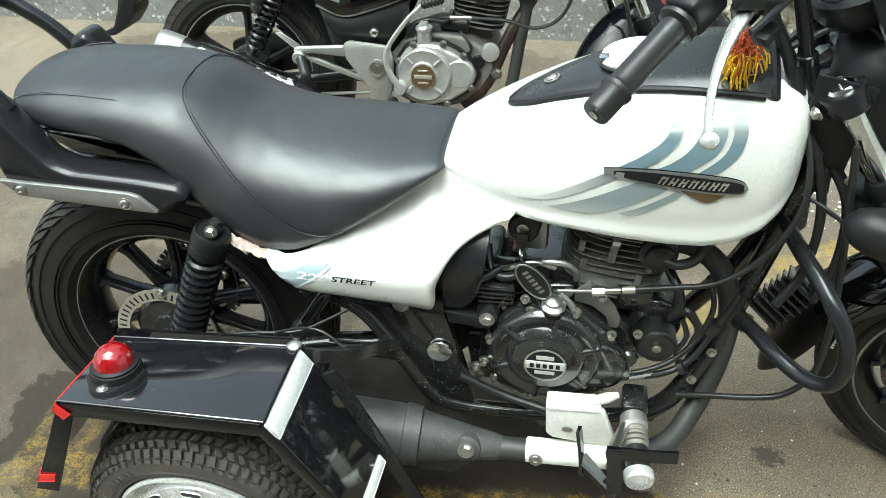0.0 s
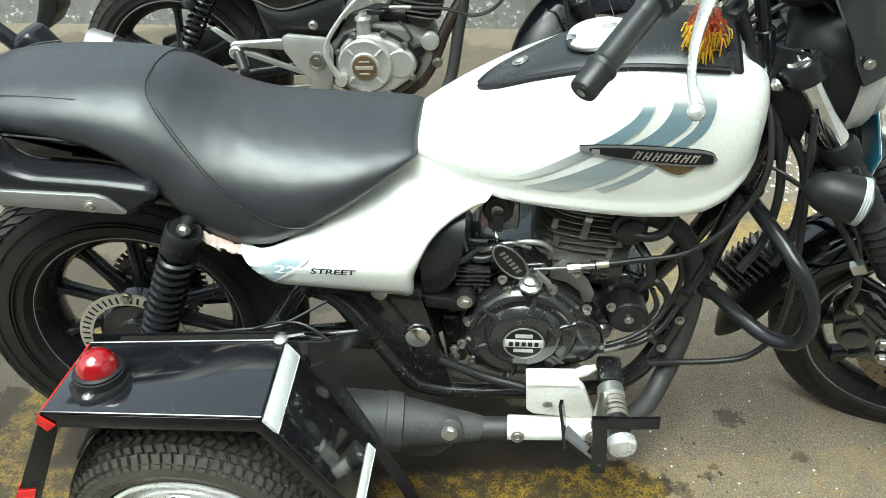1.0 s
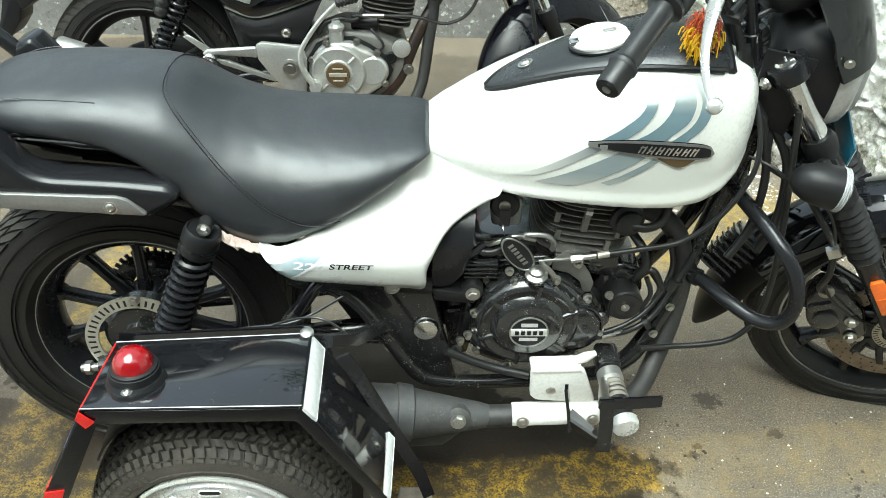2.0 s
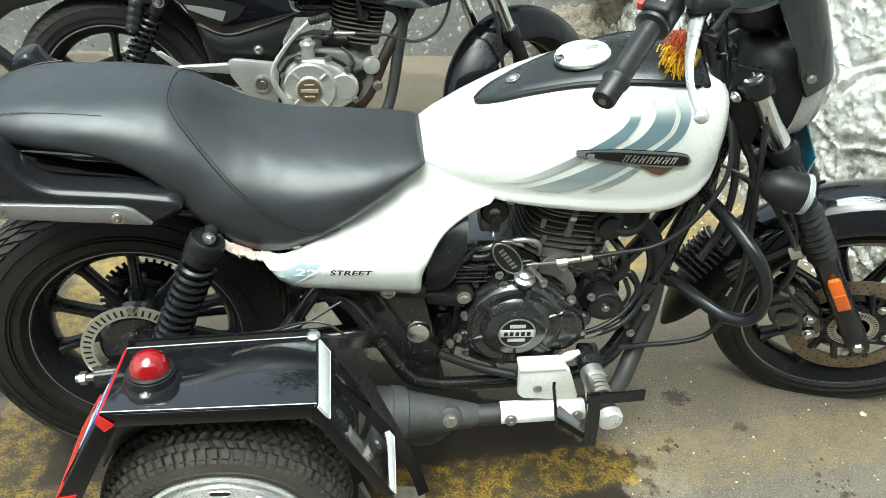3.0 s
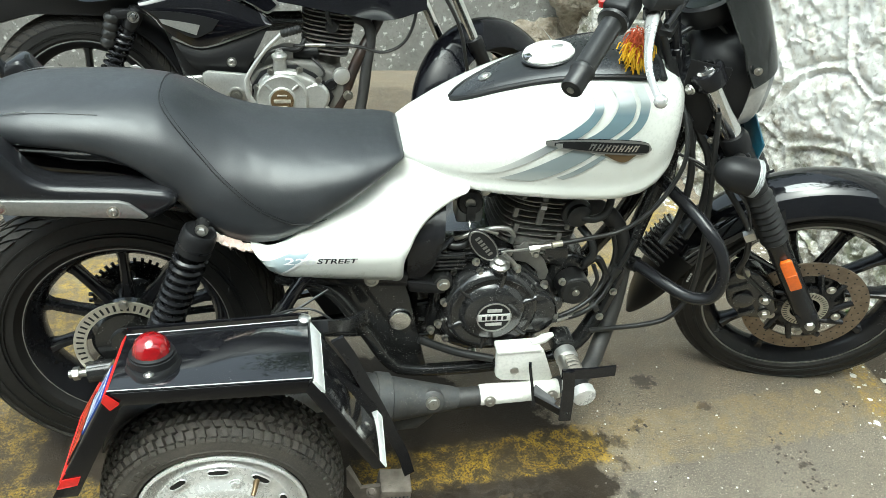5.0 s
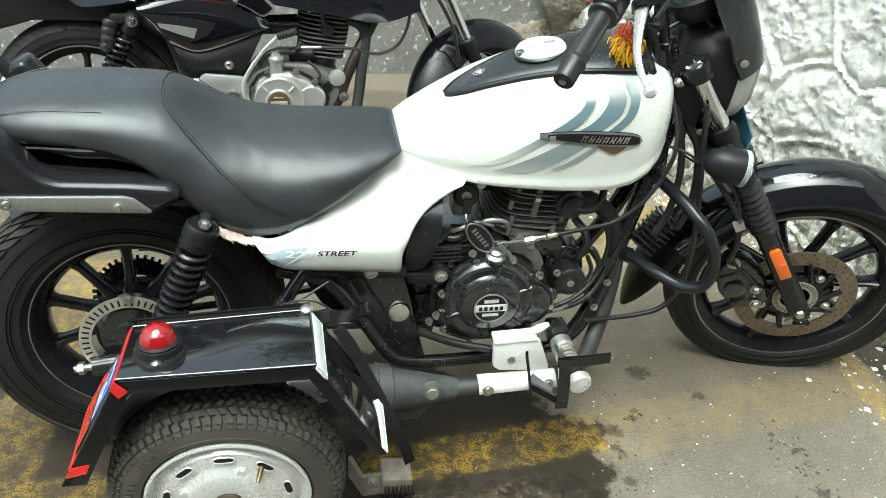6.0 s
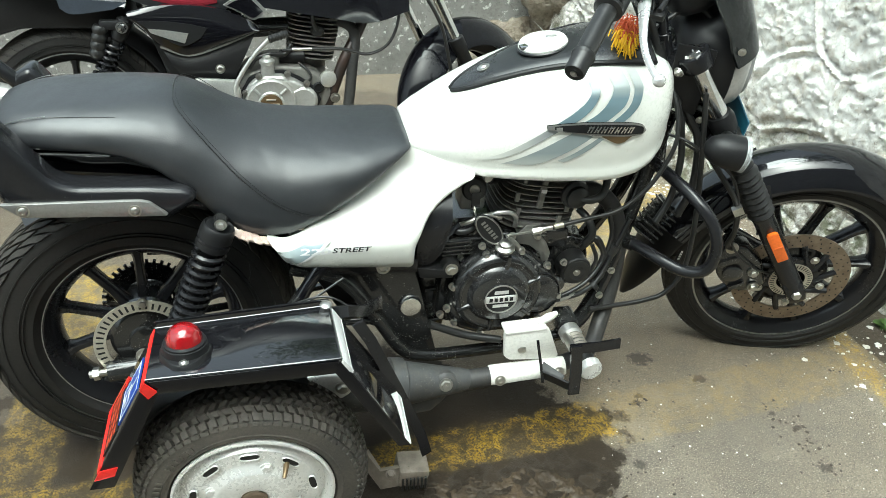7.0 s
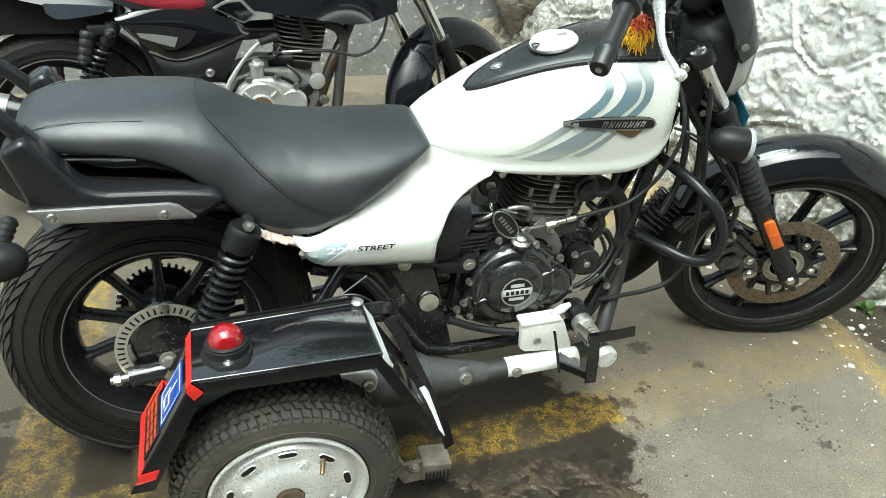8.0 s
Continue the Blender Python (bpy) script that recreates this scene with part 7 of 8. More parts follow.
for x, y, z in ((1.012, -0.098, 0.372), (0.985, -0.114, 0.318)):
    part("frame_bolt", bolt((x, y, z), (0, -1, 0), 0.0065, 0.007), STEEL, bike)
peg = part("foot_peg", lathe([(0.016, 0.0), (0.020, 0.004)] + [(0.0205 if k % 2 else 0.0185, 0.008 + 0.006 * k) for k in range(14)] + [(0.020, 0.092)], (0.888, -0.215, 0.292), (0.08, -1, -0.09), 24), SOFT, bike, "black rubber foot peg with silver end")
part("peg_end", lathe([(0.020, 0.090), (0.0245, 0.092), (0.0248, 0.104), (0.022, 0.110), (0, 0.112)], (0.888, -0.215, 0.292), (0.08, -1, -0.09), 30), WHEELSIL, peg)
part("peg_collar", lathe([(0.012, -0.02), (0.023, -0.018), (0.024, 0.002), (0.018, 0.008)], (0.888, -0.215, 0.292), (0.08, -1, -0.09), 24), ALU, peg)
part("peg_ribs", lathe([(0.0190, 0.006)] + [(0.0222 if k % 2 else 0.0196, 0.008 + 0.0048 * k) for k in range(9)] + [(0.019, 0.054)], (0.888, -0.215, 0.292), (0.08, -1, -0.09), 24), DIRTY, peg)
part("peg_mount", box((0.888, -0.165, 0.296), (0.045, 0.06, 0.04), 0.008), FRAME, peg)
pd = part("brake_pedal", strap([(0.948, -0.322, 0.350), (0.900, -0.326, 0.350), (0.838, -0.330, 0.354)], 0.022, 0.005, (0, 0.15, 1)), GLOSS, bike, "bent flat black steel brake pedal")
part("pedal_upright", strap([(0.850, -0.332, 0.362), (0.856, -0.334, 0.300), (0.858, -0.335, 0.236)], 0.024, 0.005, (1, 0, 0)), GLOSS, pd)
part("pedal_web", strap([(0.806, -0.280, 0.250), (0.832, -0.306, 0.250), (0.862, -0.334, 0.247)], 0.026, 0.005, (-0.1, -0.35, 1)), PLASTIC, pd)
part("pedal_step", strap([(0.806, -0.272, 0.268), (0.824, -0.288, 0.260), (0.842, -0.308, 0.255)], 0.016, 0.005, (0.6, 0.6, 0.5)), PLASTIC, pd)
part("pedal_rear", strap([(0.795, -0.262, 0.322), (0.802, -0.270, 0.280), (0.808, -0.282, 0.234)], 0.016, 0.006, (0.25, 1, 0)), GLOSS, pd)
part("pedal_pivot", cyl((0.845, -0.330, 0.352), (0.872, -0.225, 0.300), 0.009, 14), STEEL, pd)

# crash bars and the finned rectifier
for s in (-1, 1):
    part("crash_bar", tube([V(1.035, 0.055 * s, 0.425), V(1.065, 0.085 * s, 0.428), V(1.100, 0.140 * s, 0.422), V(1.140, 0.185 * s, 0.416), V(1.172, 0.212 * s, 0.434), V(1.180, 0.222 * s, 0.485), V(1.165, 0.215 * s, 0.545), V(1.138, 0.180 * s, 0.585), V(1.112, 0.12 * s, 0.605), V(1.09, 0.04 * s, 0.615)], 0.0135, 14), SATIN, bike, "satin black tubular crash bar")
part("bar_clamp", cyl(V(1.045, -0.06, 0.426), V(1.062, -0.08, 0.428), 0.0175, 16), FRAME, bike)
XF[0] = Matrix.Translation((1.118, -0.045, 0.475)) @ Matrix.Rotation(radians(38), 4, "Y") @ Matrix.Rotation(radians(-20), 4, "Z")
rc = part("rectifier", box((0, 0, 0), (0.035, 0.06, 0.095), 0.004), FRAME, bike, "black finned rectifier")
for i in range(7):
    part("fin", box((0.0, -0.022, -0.040 + 0.0133 * i), (0.062, 0.05, 0.005), 0.0015), FRAME, rc)
XF[0] = Matrix.Identity(4)

# ---- stabiliser wheel on its welded mudguard (kept upright on the ground) ----
XF[0] = pose(0, 0, 0, 4.2, 0, 0)
AW = V(0.205, -0.399, 0.246)
aw = part("stabiliser_wheel", tyre_mesh(AW, 0.2040, 0.142, 0.060, 0.46, 96), AUXRUB, bike, "dusty treaded tyre on silver steel rim")
PITCH = 72
for rows_t, size, depth, skew, turn in (
        ([(-0.0468, 0, 0.0105), (0.0468, 0, 0.0105)], 0.0122, 0.0080, 0.006, 0.0),        # shoulder lugs
        ([(-0.0350, 0, 0.0110), (0.0350, 0, 0.0110)], 0.0105, 0.0085, 0.014, 0.28),       # stepped inner ends of the lugs
        ([(-0.0205, 0, 0.0120), (0.0205, 0, 0.0120)], 0.0120, 0.0085, -0.014, 0.10),      # zigzag blocks
        ([(-0.0065, 0, 0.0105), (0.0065, 0, 0.0105)], 0.0112, 0.0085, 0.015, 0.55)):
    bm = tread_blocks(V(0, 0, 0), 0.2038, 0.060, rows_t, PITCH, size, depth, skew, 0.142, 0.46)
    bm.transform(Matrix.Translation(AW) @ Matrix.Rotation(2 * math.pi * turn / PITCH, 4, "Y"))
    tagged(part("tread", bm, AUXRUB, aw), kind="stuff")
# lugs running down over the shoulder, each with a cut end
bm = tread_blocks(AW, 0.2036, 0.060, [(-0.0552, 0, 0.0034), (0.0552, 0, 0.0034)], PITCH, 0.0105, 0.0040, 0.0, 0.142, 0.46)
tagged(part("shoulder_tread", bm, AUXRUB, aw), kind="stuff")
# sidewall lettering stays as plain raised bars
for k in range(12):
    a = 2.15 + 0.075 * k + (0.15 if k > 5 else 0)
    d, t = V(math.cos(a), 0, math.sin(a)), V(-math.sin(a), 0, math.cos(a))
    q = AW + d * 0.170 + V(0, -0.0592, 0)
    part("bar", box((0, 0, 0), (0.012, 0.0022, 0.007), 0.0006, Matrix.Translation(q) @ Matrix((d, V(0, 1, 0), t)).transposed().to_4x4()), AUXRUB, aw)
part("bead_ring", lathe([(0.156, -0.0575), (0.161, -0.0590), (0.163, -0.0575)], AW, (0, 1, 0), 72, closed_profile=True), AUXRUB, aw)
F = -0.052
rimo = part("steel_rim", lathe([(r * 1.035, y) for r, y in [(0.1367, F + 0.004), (0.1410, F - 0.002), (0.1410, F - 0.007), (0.1367, F - 0.009), (0.1323, F - 0.004), (0.1280, F + 0.010), (0.1237, F + 0.014), (0.1159, F + 0.008), (0.1107, F - 0.001), (0.1021, F - 0.004), (0.0865, F - 0.002), (0.0779, F - 0.006), (0.0692, F - 0.014), (0.0649, F - 0.016), (0.0346, F - 0.017), (0.0259, F - 0.016), (0.0242, F - 0.010), (0, F - 0.010)]], AW, (0, 1, 0), 96, cap=False), WHEELSIL, aw, "silver painted steel rim with slots")
for i in range(9):
    a = radians(90 + 40 * i)
    d, t = V(math.cos(a), 0, math.sin(a)), V(-math.sin(a), 0, math.cos(a))
    rows_o, rows_i = [], []
    m = Matrix.Translation(AW + d * 0.107 + V(0, F - 0.0062, 0)) @ Matrix((t, d, V(0, -1, 0))).transposed().to_4x4()
    pts = [(0.0165 * math.copysign(abs(math.cos(b)) ** 0.5, math.cos(b)), 0.006 * math.sin(b)) for b in (2 * math.pi * k / 24 for k in range(24))]
    sl = bmesh.new()
    rings(sl, [[V(x * 1.16, y * 1.4, 0.0005) for x, y in pts], [V(x * 1.10, y * 1.25, 0.0028) for x, y in pts], [V(x, y, 0.0018) for x, y in pts], [V(x, y, 0.0006) for x, y in pts]], True, False)
    sl.transform(m)
    so = part("slot_rim", sl, WHEELSIL, rimo)
    sl = bmesh.new()
    sl.faces.new([sl.verts.new(V(x, y, 0.0012)) for x, y in pts])
    sl.transform(m)
    part("slot", sl, PLASTIC, so, "dark slot")
for i in range(4):
    a = radians(70 + 90 * i)
    part("rim_lug", bolt(AW + V(0.078 * math.cos(a), F - 0.006, 0.078 * math.sin(a)), (0, -1, 0), 0.009, 0.006), WHEELSIL, rimo)
part("hub_hole", lathe([(0.020, 0), (0.024, 0.002), (0.024, 0.008), (0.019, 0.010), (0.016, 0.006), (0.0, 0.004)], AW + V(0, F - 0.010, 0), (0, -1, 0), 30), DISC, rimo, "rusty hub end")
va = radians(52)
part("valve", tube([AW + V(0.102 * math.cos(va), F, 0.102 * math.sin(va)), AW + V(0.095 * math.cos(va), F - 0.022, 0.095 * math.sin(va)), AW + V(0.090 * math.cos(va), F - 0.032, 0.090 * math.sin(va))], [0.006, 0.0045, 0.004], 10), BRASS, rimo)
rows = []
for i in range(33):
    a = radians(60 + 98 * i / 32)
    n = V(math.cos(a), 0, math.sin(a))
    rows.append([AW + n * 0.219 + V(0, y, 0) for y in (0.020, 0.070)] + [AW + n * 0.215 + V(0, y, 0) for y in (0.070, 0.020)])
part("inner_guard", rings(bmesh.new(), rows), SOFT, bike, "black rubber inner guard")
part("inner_axle", cyl(AW, AW + V(0, 0.20, 0), 0.016, 16), FRAME, aw)


def plate(corners, thick, material, name, parent, label="", bev=0.0015):
    c = [Vector(q) for q in corners]
    n = (c[1] - c[0]).cross(c[3] - c[0]).normalized() * thick
    bm = bmesh.new()
    a = [bm.verts.new(q) for q in c]
    b = [bm.verts.new(q - n) for q in c]
    bm.faces.new(a)
    bm.faces.new(b[::-1])
    for i in range(4):
        bm.faces.new((a[i], b[i], b[(i + 1) % 4], a[(i + 1) % 4]))
    bmesh.ops.recalc_face_normals(bm, faces=bm.faces[:])
    return part(name, bevel_all(bm, bev, 2), material, parent, label)


def on_plate(c, u0, u1, v0, v1, lift):
    """A rectangle on a plate given by its corners: u along the first edge, v across."""
    c = [Vector(q) for q in c]
    n = (c[1] - c[0]).cross(c[3] - c[0]).normalized() * lift
    f = lambda u, v: (c[0].lerp(c[1], u)).lerp(c[3].lerp(c[2], u), v) + n
    return [f(u0, v0), f(u1, v0), f(u1, v1), f(u0, v1)]


NL, NR, FR, FL = V(0.066, -0.470, 0.576), V(0.367, -0.462, 0.572), V(0.362, -0.300, 0.546), V(0.066, -0.315, 0.542)
TOPC = [NL, NR, FR, FL]
FRONTC = [NR, V(0.486, -0.470, 0.352), V(0.490, -0.310, 0.330), FR]
REARC = [V(-0.058, -0.470, 0.336), NL, FL, V(-0.058, -0.315, 0.318)]
mg2 = plate(TOPC, 0.003, LACQUER, "stabiliser_mudguard", bike, "welded black sheet-steel mudguard with reflective tape")
plate(FRONTC, 0.003, LACQUER, "front_sheet", mg2)
plate(REARC, 0.003, LACQUER, "rear_sheet", mg2)
# outer skirt
dz = V(0, 0, -0.030)
plate([NL + V(0.004, 0.001, -0.002), NR + V(-0.004, 0.001, -0.002), NR + V(-0.010, 0.001, -0.030), NL + V(0.012, 0.001, -0.030)], 0.004, GUARD, "skirt", mg2)
plate([FRONTC[0] + V(-0.002, 0.001, -0.002), FRONTC[1] + V(0.0, 0.001, 0), FRONTC[1] + V(-0.022, 0.001, 0.0), FRONTC[0] + V(-0.012, 0.001, -0.026)], 0.004, GUARD, "skirt", mg2)
plate([REARC[0] + V(0.0, 0.001, 0), REARC[1] + V(0.002, 0.001, -0.002), REARC[1] + V(0.016, 0.001, -0.030), REARC[0] + V(0.040, 0.001, 0)], 0.004, GUARD, "skirt", mg2)
for a, b in ((NL, NR), (NR, FR), (FR, FL)):
    part("weld_bead", tube([a.lerp(b, k / 10) + V(0, 0, 0.0005) for k in range(11)], 0.0021, 8, 3), LACQUER, mg2)
part("back_flange", strap([FL + V(0.0, 0.01, -0.012), FR + V(0, 0.01, -0.012)], 0.035, 0.004, (0, 0.2, 1)), LACQUER, mg2)
plate(on_plate(FRONTC, 0.01, 0.15, -0.01, 0.99, 0.0012), 0.0012, WTAPE, "white_tape", mg2, "white reflective tape")
plate([NR + V(0.004, -0.0012, -0.002), NR + V(0.020, -0.0012, -0.028), NR + V(0.006, -0.0012, -0.028), NR + V(-0.006, -0.0012, -0.012)], 0.001, WTAPE, "white_tape", mg2)
plate(on_plate(FRONTC, 0.92, 1.0, -0.01, 0.80, 0.0012), 0.0012, WTAPE, "white_tape", mg2, "white reflective tape")
plate(on_plate(REARC, 0.93, 1.0, -0.01, 1.0, 0.0012), 0.0012, REDTAPE, "red_tape", mg2, "red reflective tape")
plate(on_plate(REARC, 0.16, 0.53, 0.84, 1.0, 0.0014), 0.0012, REDTAPE, "red_tape", mg2)
plate([NL + V(-0.001, -0.0045, -0.001), NL + V(0.016, -0.0045, -0.022), NL + V(0.000, -0.0045, -0.036), NL + V(-0.010, -0.0045, -0.016)], 0.001, REDTAPE, "red_tape", mg2)
q = REARC[0].lerp(REARC[1], 0.19)
plate([q + V(-0.012, -0.0045, -0.022), q + V(0.022, -0.0045, -0.014), q + V(0.030, -0.0045, 0.006), q + V(0.000, -0.0045, 0.000)], 0.001, REDTAPE, "red_tape", mg2)
plate(on_plate(REARC, 0.15, 0.23, -0.01, 1.0, 0.0012), 0.0012, REDTAPE, "red_tape", mg2)
blue = plate(on_plate(REARC, 0.52, 0.86, 0.14, 0.72, 0.0014), 0.0010, BLUE, "sign_sticker", mg2, "blue square sign sticker with white symbol")
for u0, u1, v0, v1 in ((0.54, 0.548, 0.17, 0.69), (0.832, 0.84, 0.17, 0.69), (0.54, 0.84, 0.17, 0.182), (0.54, 0.84, 0.678, 0.69),
                       (0.66, 0.80, 0.44, 0.475), (0.65, 0.67, 0.30, 0.46), (0.59, 0.66, 0.29, 0.32), (0.57, 0.60, 0.38, 0.52), (0.60, 0.69, 0.52, 0.55)):
    plate(on_plate(REARC, u0, u1, v0, v1, 0.0022), 0.0006, SIGNWHITE, "sign_bar", blue, "", 0.0)
st2 = plate(on_plate(REARC, 0.25, 0.50, 0.10, 0.92, 0.0014), 0.0010, PLASTIC, "text_sticker", mg2, "black sticker with red lettering bars")
for r in range(3):
    for k in range(4):
        plate(on_plate(REARC, 0.29 + 0.065 * r, 0.325 + 0.065 * r, 0.15 + 0.19 * k, 0.30 + 0.19 * k, 0.0022), 0.0006, ORANGE, "sign_bar", st2, "", 0.0)
plate(on_plate(REARC, 0.255, 0.495, 0.93, 1.0, 0.002), 0.0008, ORANGE, "sign_bar", st2, "", 0.0)
# red lamp on the mudguard
LC = V(0.123, -0.405, 0.5600)
ln = V(0, 0.16, 1).normalized()
lamp = part("warning_lamp", lathe([(0.040, -0.004), (0.040, 0.0), (0.038, 0.005), (0.0365, 0.018), (0.0355, 0.024), (0.032, 0.025), (0.031, 0.020)], LC, ln, 40), PLASTIC, mg2, "red domed warning lamp in black rubber base")
part("lens", lathe([(0.0290, 0.018), (0.0290, 0.028), (0.0280, 0.036), (0.0240, 0.046), (0.0170, 0.053), (0.008, 0.0565), (0.0, 0.057)], LC, ln, 40), GLASSRED, lamp, "red lens")
part("lens_ring", lathe([(0.0285, 0.022), (0.0335, 0.023), (0.0335, 0.0280), (0.0288, 0.0300)], LC, ln, 40), PLASTIC, lamp)
lu, lv = V(1, 0, 0), V(0, -ln.z, ln.y)
foot = [(-0.041, -0.010), (-0.039, 0.016), (-0.020, 0.044), (-0.010, 0.050), (0.010, 0.050), (0.020, 0.044), (0.039, 0.016), (0.041, -0.010)]
bm = rings(bmesh.new(), [[LC + lu * x * k + lv * y * k + ln * h for x, y in foot] for k, h in ((1.04, 0.0), (1.0, 0.009), (0.93, 0.013))])
part("lamp_foot", bm, PLASTIC, lamp)
part("foot_screw", bolt(LC + lv * 0.041 + ln * 0.0125, ln, 0.006, 0.004, True, False), STEEL, lamp)

# carrier arm and stays from the frame
part("carrier_arm", strap([V(0.410, -0.318, 0.515), V(0.432, -0.322, 0.475), V(0.485, -0.325, 0.34), V(0.535, -0.329, 0.205), V(0.550, -0.33, 0.145)], 0.022, 0.007, (0.9, 0.25, 0.3)), SATIN, bike, "flat black welded carrier arm")
part("carrier_top", strap([V(0.350, -0.285, 0.515), V(0.395, -0.300, 0.530), V(0.43, -0.27, 0.50), V(0.47, -0.19, 0.45)], 0.022, 0.006, (0, 0.3, 1)), SATIN, bike)
stub = part("pivot_stub", cyl(V(0.356, -0.30, 0.515), V(0.356, -0.30, 0.550), 0.009, 20), ALU, bike, "bare metal pivot stub")
part("stub_ring", lathe([(0.007, 0), (0.011, 0.001), (0.011, 0.007), (0.008, 0.009), (0.004, 0.010), (0, 0.010)], (0.356, -0.30, 0.543), (0, 0, 1), 20), STEEL, stub)
part("stub_sleeve", lathe([(0.017, 0)] + [(0.0185 if k % 2 else 0.0165, 0.005 * k) for k in range(1, 8)], (0.375, -0.29, 0.475), (-0.2, -0.1, 1), 18), SOFT, stub)
part("side_strut", tube([V(0.285, -0.15, 0.39), V(0.300, -0.165, 0.425), V(0.352, -0.150, 0.508), V(0.375, -0.14, 0.53)], 0.0135, 12), GLOSS, bike, "gloss black tubular strut")
part("strut_collar", cyl(V(0.300, -0.163, 0.425), V(0.320, -0.160, 0.455), 0.017, 16), FRAME, bike)
part("cross_tube", tube([V(0.36, -0.30, 0.52), V(0.40, -0.24, 0.47), V(0.47, -0.15, 0.40)], 0.012, 12), FRAME, bike)
part("thin_cable", tube([V(0.14, -0.27, 0.50), V(0.24, -0.22, 0.475), V(0.32, -0.20, 0.47), V(0.40, -0.17, 0.50)], 0.0025, 8), SOFT, bike)
part("thin_cable", tube([V(0.16, -0.26, 0.485), V(0.26, -0.21, 0.465), V(0.36, -0.22, 0.50), V(0.43, -0.24, 0.46)], 0.0022, 8), SOFT, bike)
part("thread", tube([V(0.225, -0.19, 0.59), V(0.228, -0.195, 0.555), V(0.222, -0.20, 0.53)], 0.0008, 6), PLASTIC, bike)
part("stabiliser_axle", tube([V(0.205, -0.20, 0.243), V(0.30, -0.19, 0.243), V(0.45, -0.20, 0.24), V(0.55, -0.22, 0.20)], 0.018, 12), FRAME, bike)
blk = part("mount_block", box((0, 0, 0), (0.065, 0.06, 0.048), 0.006, Matrix.Translation((0.523, -0.315, 0.082)) @ Matrix.Rotation(radians(6), 4, "Y")), CRUST, bike, "grey dirty mounting block with ribbed pad")
for k in range(7):
    part("pad_rib", box((0.500 + 0.008 * k, -0.347, 0.072), (0.004, 0.005, 0.034), 0.001), SOFT, blk)
part("block_arm", strap([V(0.515, -0.33, 0.085), V(0.455, -0.33, 0.080), V(0.43, -0.30, 0.11)], 0.045, 0.012, (0, 0.3, 1)), CRUST, blk)
part("block_bolt", bolt((0.475, -0.335, 0.098), (0, -0.6, 1), 0.008, 0.008), CRUST, blk)
XF[0] = Matrix.Identity(4)
# the far-side stabiliser is hidden; its arm keeps the frame level

# ---- the black motorcycle parked behind, leaning on its side stand ----
B2M = pose(0, 1.12, -0.06, -7.0, 0, 0)
b2 = empty("motorcycle", "black commuter motorcycle with silver engine cover, parked by the wall", "motorcycle", m=B2M)
RB = (-0.305, 0, 0.298)
alloy_wheel("rear_wheel", RB, 0.304, 0.056, 0.216, 6, 0.060, b2, PLASTIC, "worn black rear tyre on black alloy wheel", SILVER,
            ([(-0.049, 0, 0.012), (-0.034, 0, 0.014), (-0.012, 0, 0.018), (0.012, 0, 0.018), (0.034, 0, 0.014), (0.049, 0, 0.012)], 60, 0.026, 0.0022, 0.04), phase=0.5)
part("drum", lathe([(0.075, -0.065), (0.080, -0.05), (0.080, 0.05), (0.075, 0.065)], RB, (0, 1, 0), 36), SATIN, b2)
S2 = pose(0.962, -0.035, 0.258) @ Matrix.Rotation(radians(-26), 4, "Y") @ Matrix.Rotation(radians(30), 4, "Z")
XF[0] = S2
alloy_wheel("front_wheel", (0.03, 0, 0.02), 0.290, 0.044, 0.218, 6, 0.045, b2, PLASTIC, "black front tyre on black alloy wheel", SILVER,
            ([(-0.026, -0.007, 0.018), (0.0, 0.0, 0.014), (0.026, -0.007, 0.018)], 56, 0.020, 0.003, 0.03), phase=0.2)
for s in (-1, 1):
    y = 0.092 * s
    leg = part("fork_leg", lathe([(0.016, -0.03), (0.0225, -0.02), (0.0225, 0.22), (0.026, 0.225), (0.026, 0.262), (0.019, 0.265), (0.016, 0.266), (0.016, 0.60)], (0.03, y, 0.02), (0, 0, 1), 24), PLASTIC, b2)
    part("stanchion", cyl((0.03, y, 0.286), (0.03, y, 0.62), 0.0165, 20), CHROME, leg)
part("low_clamp", box((0.01, 0, 0.47), (0.08, 0.23, 0.03), 0.008), SATIN, b2)
rows = []
for i in range(37):
    a = radians(-20 + 180 * i / 36)
    n = Vector((math.cos(a), 0, math.sin(a)))
    c0 = V(0.03, 0, 0.02) + n * 0.303
    end = min(1.0, (i + 0.5) / 5, (36.5 - i) / 4) ** 0.5
    row = [c0 + V(0, 0.088 * k / 9 * end, 0) - n * (0.095 * abs(k / 9) ** 2.0 * end) for k in range(-9, 10)]
    rows.append(row + [q - n * 0.004 for q in row][::-1])
part("front_mudguard", rings(bmesh.new(), rows), GUARD, b2, "gloss black front mudguard", 60)
part("disc", lathe([(0.085, -0.058), (0.12, -0.058), (0.12, -0.054), (0.085, -0.054)], (0.03, 0, 0.02), (0, 1, 0), 48, closed_profile=True), DISC, b2)
part("caliper", box((-0.06, -0.075, 0.11), (0.05, 0.04, 0.08), 0.01), ENGINE, b2)
part("brake_hose", tube([V(-0.05, -0.08, 0.15), V(-0.04, -0.11, 0.25), V(-0.02, -0.12, 0.36), V(-0.03, -0.11, 0.50), V(-0.05, -0.06, 0.62)], 0.006, 8), SOFT, b2)
XF[0] = Matrix.Identity(4)

UPB = Matrix.Translation((0, 0, 0.112))
XF[0] = UPB
